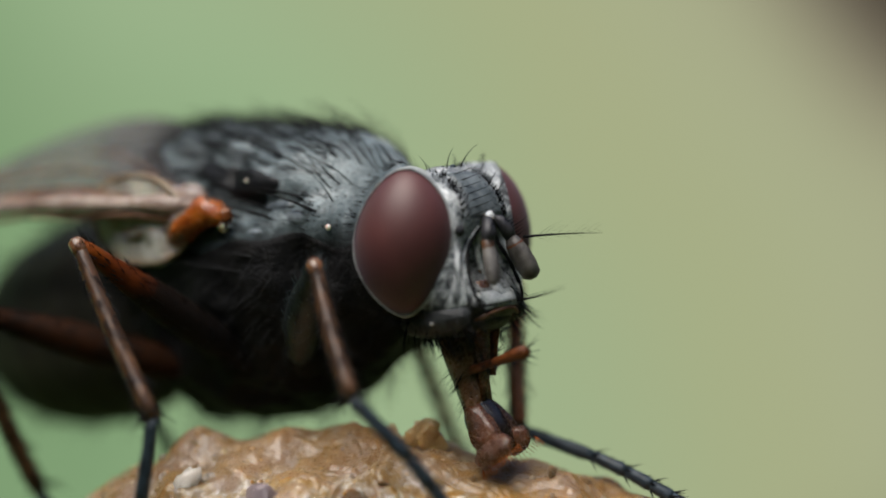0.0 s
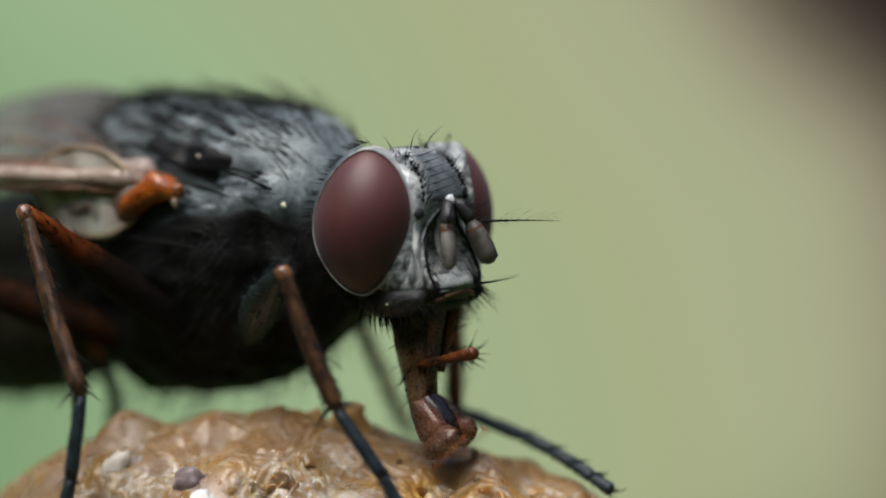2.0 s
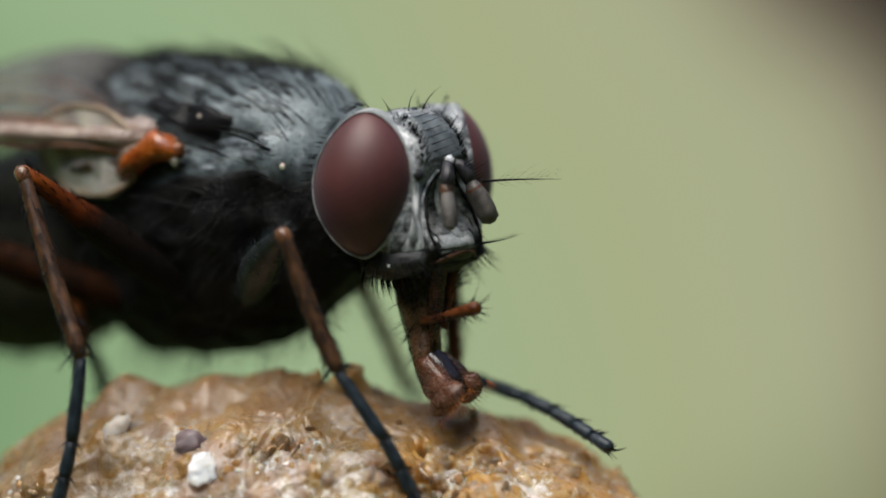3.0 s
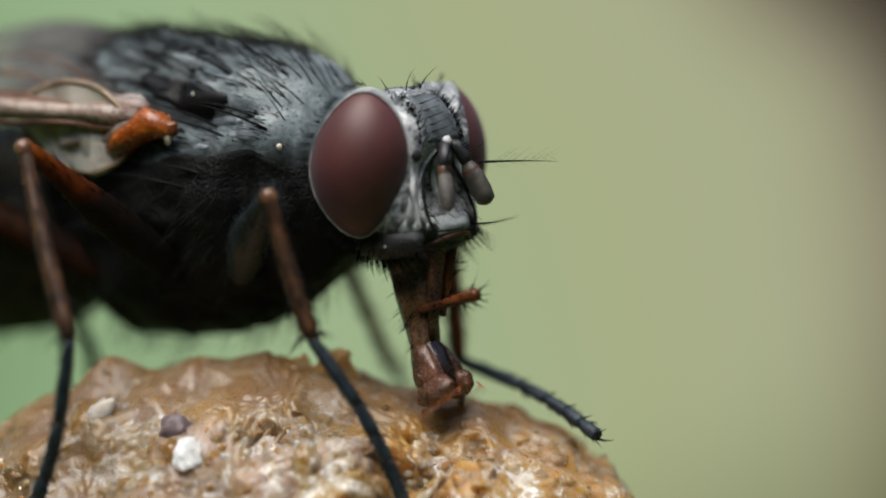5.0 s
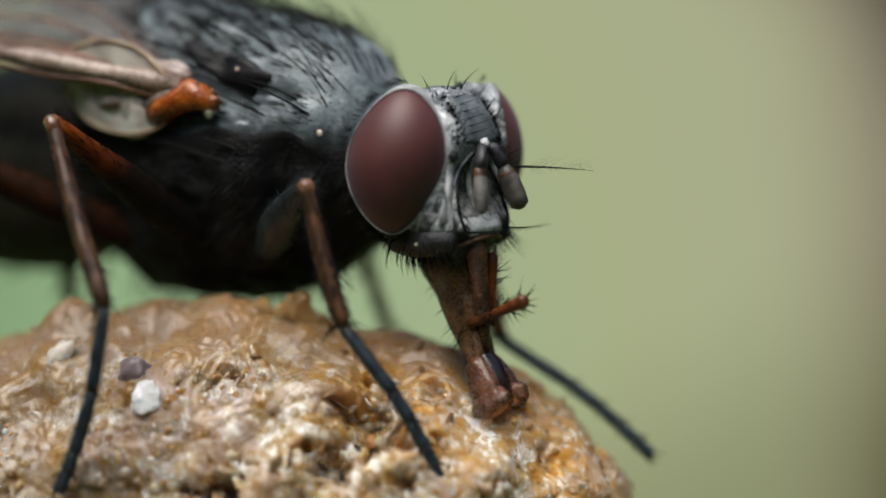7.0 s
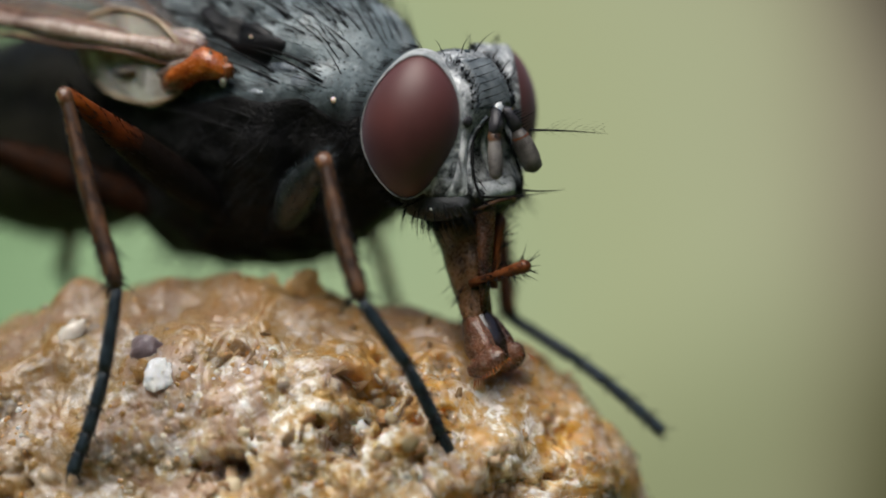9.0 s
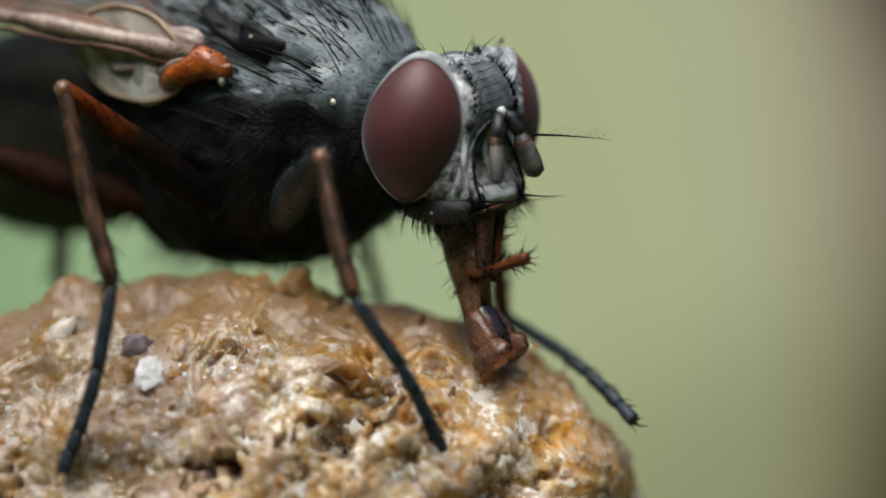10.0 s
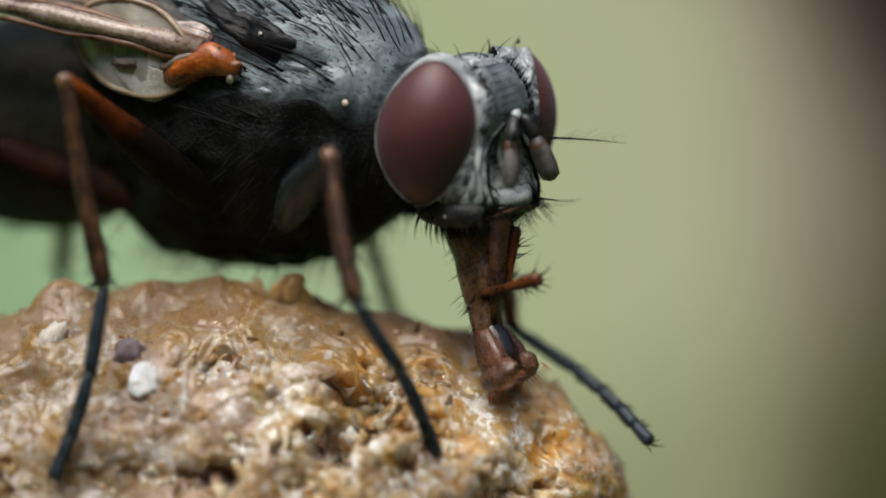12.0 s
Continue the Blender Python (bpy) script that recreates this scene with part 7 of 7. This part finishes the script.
    carry(left_hind["femur"], [
        (0, mm(-0.85,0.6,-1.1, 117.497,-37.117,-130.78)),
        (0.25, mm(-0.85,0.6,-1.1, 118.425,-37.941,-131.358)),
        (0.5, mm(-0.85,0.6,-1.1, 119.454,-39.107,-131.837)),
        (0.75, mm(-0.85,0.6,-1.1, 120.534,-39.1,-133.084)),
        (1, mm(-0.85,0.6,-1.1, 141.226,-37.956,-153.708)),
        (1.5, mm(-0.85,0.6,-1.1, 120.76,-41.848,-131.736)),
        (2, mm(-0.85,0.6,-1.1, 127.153,-45.92,-136.529)),
        (2.5, mm(-0.85,0.6,-1.1, 123.776,-47.077,-132.408)),
        (3, mm(-0.85,0.6,-1.1, 122.347,-39.861,-134.658)),
        (3.5, mm(-0.85,0.6,-1.1, 121.423,-36.423,-135.819)),
        (3.7, mm(-0.85,0.6,-1.1, 119.444,-34.195,-135.126)),
        (4.1, mm(-0.85,0.6,-1.1, 123.815,-35.242,-139.256)),
        (4.5, mm(-0.85,0.6,-1.1, 141.198,-36.28,-154.555)),
        (4.9, mm(-0.85,0.6,-1.1, 153.739,-37.626,-163.237)),
        (5.3, mm(-0.85,0.6,-1.1, 160.245,-39.105,-167.237)),
        (5.5, mm(-0.85,0.6,-1.1, 127.815,-39.331,-140.763)),
        (5.9, mm(-0.85,0.6,-1.1, 152.301,-33.684,-163.766)),
        (6, mm(-0.85,0.6,-1.1, 155.858,-32.325,-166.522)),
        (6.2, mm(-0.85,0.6,-1.1, 162.867,-30.995,-170.98)),
        (6.5, mm(-0.85,0.6,-1.1, 172.989,-29.026,-176.585)),
        (6.8, mm(-0.85,0.6,-1.1, 167.27,-26.953,-174.154)),
        (7, mm(-0.85,0.6,-1.1, 162.833,-25.561,-172.408)),
        (7.2, mm(-0.85,0.6,-1.1, 176.545,-20.107,-178.811)),
        (7.6, mm(-0.85,0.6,-1.1, 175.243,-20.833,-178.305)),
        (8, mm(-0.85,0.6,-1.1, 167.189,-20.779,-175.388)),
        (8.4, mm(-0.85,0.6,-1.1, 158.248,-20.488,-172.05)),
        (8.8, mm(-0.85,0.6,-1.1, 154.522,-20.429,-170.557)),
        (9, mm(-0.85,0.6,-1.1, 152.107,-19.735,-169.866)),
        (9.5, mm(-0.85,0.6,-1.1, 150.105,-18.577,-169.621)),
        (10, mm(-0.85,0.6,-1.1, 148.705,-17.123,-169.853)),
        (10.5, mm(-0.85,0.6,-1.1, 167.93,-19.813,-175.855)),
        (11, mm(-0.85,0.6,-1.1, 144.189,-17.649,-167.661)),
        (11.5, mm(-0.85,0.6,-1.1, 165.13,-18.611,-175.157)),
        (12, mm(-0.85,0.6,-1.1, -171.356,-15.651,177.651)),
    ])
    carry(left_hind["tibia"], [
        (0, mm(-2.094,-0.842,0.341, -62.175,72.845,118.915)),
        (0.25, mm(-2.095,-0.814,0.369, -77.644,75.322,102.76)),
        (0.5, mm(-2.086,-0.781,0.407, -92.36,76.477,87.573)),
        (0.75, mm(-2.116,-0.754,0.406, -154.331,75.966,24.998)),
        (1, mm(-2.539,-0.234,0.369, -154.979,75.148,24.283)),
        (1.5, mm(-2.035,-0.728,0.494, -157.932,79.022,21.702)),
        (2, mm(-2.056,-0.543,0.616, -173.507,80.865,6.411)),
        (2.5, mm(-1.947,-0.601,0.649, -60.153,75.077,120.702)),
        (3, mm(-2.139,-0.704,0.431, 172.26,83.239,-7.687)),
        (3.5, mm(-2.228,-0.74,0.318, 144.007,83.707,-35.828)),
        (3.7, mm(-2.25,-0.794,0.242, -178.172,81.4,1.807)),
        (4.1, mm(-2.328,-0.673,0.278, -177.796,81.223,2.178)),
        (4.5, mm(-2.589,-0.227,0.313, 176.746,81.78,-3.22)),
        (4.9, mm(-2.661,0.054,0.358, 168.748,82.549,-11.159)),
        (5.3, mm(-2.658,0.19,0.407, 157.906,83.478,-21.964)),
        (5.5, mm(-2.281,-0.569,0.414, -178.138,86.144,1.858)),
        (5.9, mm(-2.758,0.044,0.225, 146.452,81.48,-33.256)),
        (6, mm(-2.813,0.13,0.177, 144.194,81.461,-35.504)),
        (6.2, mm(-2.872,0.279,0.13, 136.432,81.475,-43.25)),
        (6.5, mm(-2.935,0.476,0.059, 124.85,81.212,-54.832)),
        (6.8, mm(-2.968,0.383,-0.017, 123.841,79.948,-55.748)),
        (7, mm(-2.986,0.315,-0.069, 123.335,79.119,-56.186)),
        (7.2, mm(-3.093,0.553,-0.279, 119.941,78.387,-59.543)),
        (7.6, mm(-3.082,0.534,-0.25, 87.636,84.052,-92.376)),
        (8, mm(-3.076,0.42,-0.253, 50.192,83.902,-129.967)),
        (8.4, mm(-3.066,0.291,-0.264, 34.79,82.35,-145.45)),
        (8.8, mm(-3.058,0.233,-0.266, 30.047,81.398,-150.233)),
        (9, mm(-3.063,0.204,-0.293, 25.003,80.801,-155.28)),
        (9.5, mm(-3.077,0.192,-0.339, 3.525,79.833,-176.53)),
        (10, mm(-3.097,0.198,-0.397, 12.138,82.061,-167.975)),
        (10.5, mm(-3.091,0.438,-0.29, 12.67,82.531,-167.434)),
        (11, mm(-3.074,0.114,-0.376, -1.785,79.874,178.243)),
        (11.5, mm(-3.106,0.409,-0.338, -1.912,78.646,178.126)),
        (12, mm(-3.148,0.694,-0.456, -4.077,80.47,175.979)),
    ])
    carry(left_hind["tarsus"], [
        (0, mm(-2.358,-0.364,-1.429, -79.102,55.754,103.111)),
        (0.25, mm(-2.198,-0.356,-1.423, -68.263,54.212,116.174)),
        (0.5, mm(-2.068,-0.348,-1.394, -59.751,52.451,126.336)),
        (0.75, mm(-1.709,-0.564,-1.391, -57.769,43.992,132.233)),
        (1, mm(-2.106,-0.039,-1.421, -49.775,56.929,135.266)),
        (1.5, mm(-1.707,-0.597,-1.325, -57.338,44.66,132.365)),
        (2, mm(-1.764,-0.51,-1.213, -58.629,49.184,128.856)),
        (2.5, mm(-2.191,-0.191,-1.141, -58.684,59.44,125.242)),
        (3, mm(-1.923,-0.733,-1.409, -66.937,44.747,121.166)),
        (3.5, mm(-2.064,-0.858,-1.523, -72.148,42.987,115.284)),
        (3.7, mm(-1.973,-0.785,-1.589, -71.763,40.244,117.022)),
        (4.1, mm(-2.046,-0.663,-1.552, -71.025,42.976,116.766)),
        (4.5, mm(-2.324,-0.242,-1.52, -70.448,52.702,114.058)),
        (4.9, mm(-2.426,0.008,-1.478, -68.394,58.941,114.813)),
        (5.3, mm(-2.463,0.112,-1.434, -67.133,61.978,115.536)),
        (5.5, mm(-2.157,-0.565,-1.434, -68.718,44.716,118.97)),
        (5.9, mm(-2.529,-0.106,-1.607, -65.97,55.831,118.319)),
        (6, mm(-2.589,-0.03,-1.655, -65.077,58.09,118.696)),
        (6.2, mm(-2.672,0.091,-1.702, -65.215,62.049,117.597)),
        (6.5, mm(-2.772,0.244,-1.772, -65.86,67.894,115.814)),
        (6.8, mm(-2.786,0.116,-1.841, -60.051,67.343,121.978)),
        (7, mm(-2.791,0.025,-1.888, -55.847,66.487,126.495)),
        (7.2, mm(-2.904,0.232,-2.093, -45.487,64.991,137.33)),
        (7.6, mm(-3.09,0.342,-2.093, -43.208,76.908,137.545)),
        (8, mm(-3.202,0.27,-2.095, -53.207,81.221,127.117)),
        (8.4, mm(-3.269,0.151,-2.1, -65.939,81.641,114.289)),
        (8.8, mm(-3.299,0.095,-2.098, -71.889,81.666,108.292)),
        (9, mm(-3.332,0.081,-2.122, -83.138,77.838,97.018)),
        (9.5, mm(-3.404,0.172,-2.162, -72.009,68.901,109.192)),
        (10, mm(-3.347,0.145,-2.231, -87.488,79.941,92.551)),
        (10.5, mm(-3.326,0.385,-2.127, 14.873,89.594,-165.127)),
        (11, mm(-3.399,0.124,-2.199, -98.529,77.613,81.271)),
        (11.5, mm(-3.47,0.421,-2.154, 146.529,87.923,-33.453)),
        (12, mm(-3.454,0.716,-2.282, 94.738,78.065,-85.157)),
    ])
    walk(rostrum, [
        (0, mm(2.407,-0.258,-1.593,-151.38,-81.135,146.17)),
        (0.25, mm(2.477,-0.243,-1.619,-167.948,-79.934,162.295)),
        (0.5, mm(2.547,-0.228,-1.644,-179.724,-78.186,173.698)),
        (0.75, mm(2.507,-0.236,-1.678,-166.249,-80.394,158.494)),
        (1, mm(2.467,-0.242,-1.713,-148.464,-81.652,139.142)),
        (1.5, mm(2.348,-0.277,-1.447,-122.466,-79.972,116.903)),
        (2, mm(2.443,-0.46,-1.733,-115.733,-80.083,103.862)),
        (2.4, mm(2.47,-0.434,-1.711,-121.675,-79.891,110.354)),
        (2.5, mm(2.341,-0.369,-1.492,-92.864,-77.814,83.389)),
        (2.6, mm(2.483,-0.422,-1.699,-124.645,-79.794,113.6)),
        (3, mm(2.51,-0.396,-1.677,-130.587,-79.602,120.092)),
        (3.4, mm(2.413,-0.368,-1.638,-119.544,-78.916,109.984)),
        (3.5, mm(2.336,-0.56,-1.51,-87.064,-71.925,75.819)),
        (3.6, mm(2.364,-0.354,-1.618,-113.926,-78.567,104.842)),
        (3.7, mm(2.34,-0.347,-1.608,-111.214,-78.399,102.359)),
        (4.1, mm(2.369,-0.335,-1.646,-117.963,-78.886,108.58)),
        (4.5, mm(2.421,-0.315,-1.691,-130.009,-79.162,119.544)),
        (4.9, mm(2.471,-0.298,-1.729,-140.924,-78.952,129.43)),
        (5.3, mm(2.494,-0.292,-1.745,-145.418,-78.734,133.47)),
        (5.5, mm(2.72,-0.296,-1.68,-172.193,-72.898,159.841)),
        (5.9, mm(2.551,-0.412,-1.561,-141.449,-75.583,129.664)),
        (6, mm(2.592,-0.406,-1.613,-148.616,-75.329,137.085)),
        (6.2, mm(2.657,-0.395,-1.705,-156.904,-74.737,145.132)),
        (6.5, mm(2.752,-0.372,-1.787,-166.759,-73.116,154.658)),
        (6.8, mm(2.771,-0.379,-1.166,-175.536,-62.699,162.599)),
        (7, mm(2.984,-0.461,-1.824,-177.924,-67.875,164.959)),
        (7.2, mm(2.848,-0.255,-1.583,-178.407,-65.102,165.609)),
        (7.6, mm(2.823,-0.259,-1.602,-176.122,-66.12,163.543)),
        (8, mm(2.767,-0.271,-1.642,-170.486,-68.125,158.467)),
        (8.4, mm(2.713,-0.286,-1.683,-164.042,-69.782,152.679)),
        (8.8, mm(2.689,-0.293,-1.701,-160.872,-70.414,149.836)),
        (9, mm(2.689,-0.342,-1.815,-158.551,-71.017,146.268)),
        (9.4, mm(2.693,-0.321,-1.764,-159.581,-70.577,146.802)),
        (9.5, mm(2.419,-0.079,-1.641,-149.095,-73.237,134.131)),
        (9.6, mm(2.694,-0.311,-1.739,-160.096,-70.357,147.068)),
        (10, mm(2.698,-0.29,-1.688,-161.126,-69.917,147.602)),
        (10.5, mm(2.702,-0.321,-1.678,-162.088,-70.121,148.788)),
        (11, mm(2.704,-0.315,-1.714,-159.213,-70.324,144.505)),
        (11.5, mm(2.637,-0.275,-1.716,-156.305,-70.664,142.368)),
        (12, mm(2.745,-0.318,-1.803,-160.896,-70.558,142.153)),
    ])
    walk(labellum, [
        (0, mm(2.407,-0.258,-1.593,13.107,61.8,9.849)),
        (0.25, mm(2.477,-0.243,-1.619,12.047,62.584,8.084)),
        (0.5, mm(2.547,-0.228,-1.644,10.899,63.438,6.208)),
        (0.75, mm(2.507,-0.236,-1.678,13.31,61.37,7.236)),
        (1, mm(2.467,-0.242,-1.713,15.427,59.356,7.926)),
        (1.5, mm(2.348,-0.277,-1.447,7.178,63.923,2.415)),
        (2, mm(2.443,-0.46,-1.733,11.4,55.532,2.395)),
        (2.4, mm(2.47,-0.434,-1.711,11.966,53.886,3.561)),
        (2.5, mm(2.341,-0.369,-1.492,15.723,56.519,8.359)),
        (2.6, mm(2.483,-0.422,-1.699,12.25,53.062,4.144)),
        (3, mm(2.51,-0.396,-1.677,12.816,51.416,5.31)),
        (3.4, mm(2.413,-0.368,-1.638,9.819,52.301,1.845)),
        (3.5, mm(2.336,-0.56,-1.51,7.033,53.364,-2.925)),
        (3.6, mm(2.364,-0.354,-1.618,8.294,52.752,0.082)),
        (3.7, mm(2.34,-0.347,-1.608,7.558,52.969,-0.769)),
        (4.1, mm(2.369,-0.335,-1.646,6.448,55.829,-2.636)),
        (4.5, mm(2.421,-0.315,-1.691,4.501,59.349,-5.858)),
        (4.9, mm(2.471,-0.298,-1.729,2.52,62.026,-8.982)),
        (5.3, mm(2.494,-0.292,-1.745,1.605,63.063,-10.392)),
        (5.5, mm(2.72,-0.296,-1.68,5.295,58.667,-6.317)),
        (5.9, mm(2.551,-0.412,-1.561,-6.072,59.111,-18.452)),
        (6, mm(2.592,-0.406,-1.613,1.19,54.712,-9.777)),
        (6.2, mm(2.657,-0.395,-1.705,9.007,46.53,0.589)),
        (6.5, mm(2.752,-0.372,-1.787,5.918,51.21,-4.411)),
        (6.8, mm(2.771,-0.379,-1.166,6.685,32.935,-0.725)),
        (7, mm(2.984,-0.461,-1.824,1.561,53.976,-10.956)),
        (7.2, mm(2.848,-0.255,-1.583,2.168,50.816,-10.043)),
        (7.6, mm(2.823,-0.259,-1.602,2.149,50.447,-9.712)),
        (8, mm(2.767,-0.271,-1.642,2.15,49.599,-8.957)),
        (8.4, mm(2.713,-0.286,-1.683,2.212,48.701,-8.162)),
        (8.8, mm(2.689,-0.293,-1.701,2.26,48.275,-7.788)),
        (9, mm(2.689,-0.342,-1.815,-2.165,53.483,-14.455)),
        (9.4, mm(2.693,-0.321,-1.764,0.799,52.127,-11.281)),
        (9.5, mm(2.419,-0.079,-1.641,0.808,55.066,-14.859)),
        (9.6, mm(2.694,-0.311,-1.739,2.281,51.449,-9.695)),
        (10, mm(2.698,-0.29,-1.688,5.245,50.093,-6.521)),
        (10.5, mm(2.702,-0.321,-1.678,6.379,49.264,-4.771)),
        (11, mm(2.704,-0.315,-1.714,-0.917,54.466,-15.309)),
        (11.5, mm(2.637,-0.275,-1.716,3.009,50.273,-9.817)),
        (12, mm(2.745,-0.318,-1.803,6.797,49.559,-10.674)),
    ])
    walk(head, [
        (0, mm(2.215,-0.16,0.116,0.081,-2.879,-4.913)),
        (0.25, mm(2.235,-0.177,0.108,-0.106,-3.231,-5.482)),
        (0.5, mm(2.255,-0.193,0.1,-0.282,-3.572,-6.061)),
        (0.75, mm(2.269,-0.165,0.115,0.776,-2.972,-7.48)),
        (1, mm(2.283,-0.137,0.131,1.84,-2.363,-8.896)),
        (1.5, mm(2.218,-0.132,0.132,1.03,-3.001,-5.122)),
        (2, mm(2.358,-0.241,0.116,-0.316,-1.326,-11.551)),
        (2.5, mm(2.322,-0.161,0.136,1.432,-2.001,-9.445)),
        (3, mm(2.348,-0.213,0.13,1.374,-2.819,-9.932)),
        (3.5, mm(2.367,-0.238,0.107,0.369,-2.704,-11.412)),
        (3.7, mm(2.256,-0.135,0.186,2.599,-0.811,-8.307)),
        (4.1, mm(2.258,-0.132,0.182,2.539,-1.028,-8.751)),
        (4.5, mm(2.263,-0.128,0.171,2.408,-1.505,-9.728)),
        (4.9, mm(2.268,-0.123,0.161,2.279,-1.981,-10.705)),
        (5.3, mm(2.271,-0.121,0.157,2.221,-2.198,-11.149)),
        (5.5, mm(2.286,-0.169,0.153,1.719,-5.531,-11.64)),
        (5.9, mm(2.296,-0.195,0.149,1.262,-5.004,-10.749)),
        (6, mm(2.299,-0.201,0.148,1.145,-4.874,-10.525)),
        (6.2, mm(2.304,-0.199,0.146,1.055,-5.14,-10.853)),
        (6.5, mm(2.311,-0.195,0.144,0.919,-5.541,-11.346)),
        (6.8, mm(2.342,-0.258,0.149,0.516,-5.992,-12.17)),
        (7, mm(2.363,-0.3,0.154,0.271,-6.287,-12.72)),
        (7.2, mm(2.248,-0.111,0.148,0.588,-7.267,-12.438)),
        (7.6, mm(2.247,-0.105,0.151,0.738,-6.716,-11.98)),
        (8, mm(2.245,-0.093,0.157,1.067,-5.5,-10.979)),
        (8.4, mm(2.243,-0.081,0.163,1.397,-4.278,-9.987)),
        (8.8, mm(2.242,-0.076,0.166,1.548,-3.721,-9.539)),
        (9, mm(2.231,-0.085,0.158,1.405,-4.406,-10.833)),
        (9.4, mm(2.236,-0.072,0.164,1.624,-4.385,-11.25)),
        (9.5, mm(2.112,0.148,0.206,4.478,-1.848,-12.856)),
        (9.6, mm(2.239,-0.066,0.166,1.734,-4.374,-11.459)),
        (10, mm(2.244,-0.053,0.172,1.953,-4.353,-11.876)),
        (10.5, mm(2.247,-0.094,0.176,1.81,-4.596,-11.772)),
        (11, mm(2.256,-0.053,0.161,1.691,-5.429,-13.14)),
        (11.5, mm(2.219,-0.015,0.151,2.037,-4.373,-12.198)),
        (12, mm(2.279,-0.037,0.191,3.716,-4.943,-16.771)),
    ])


motions()
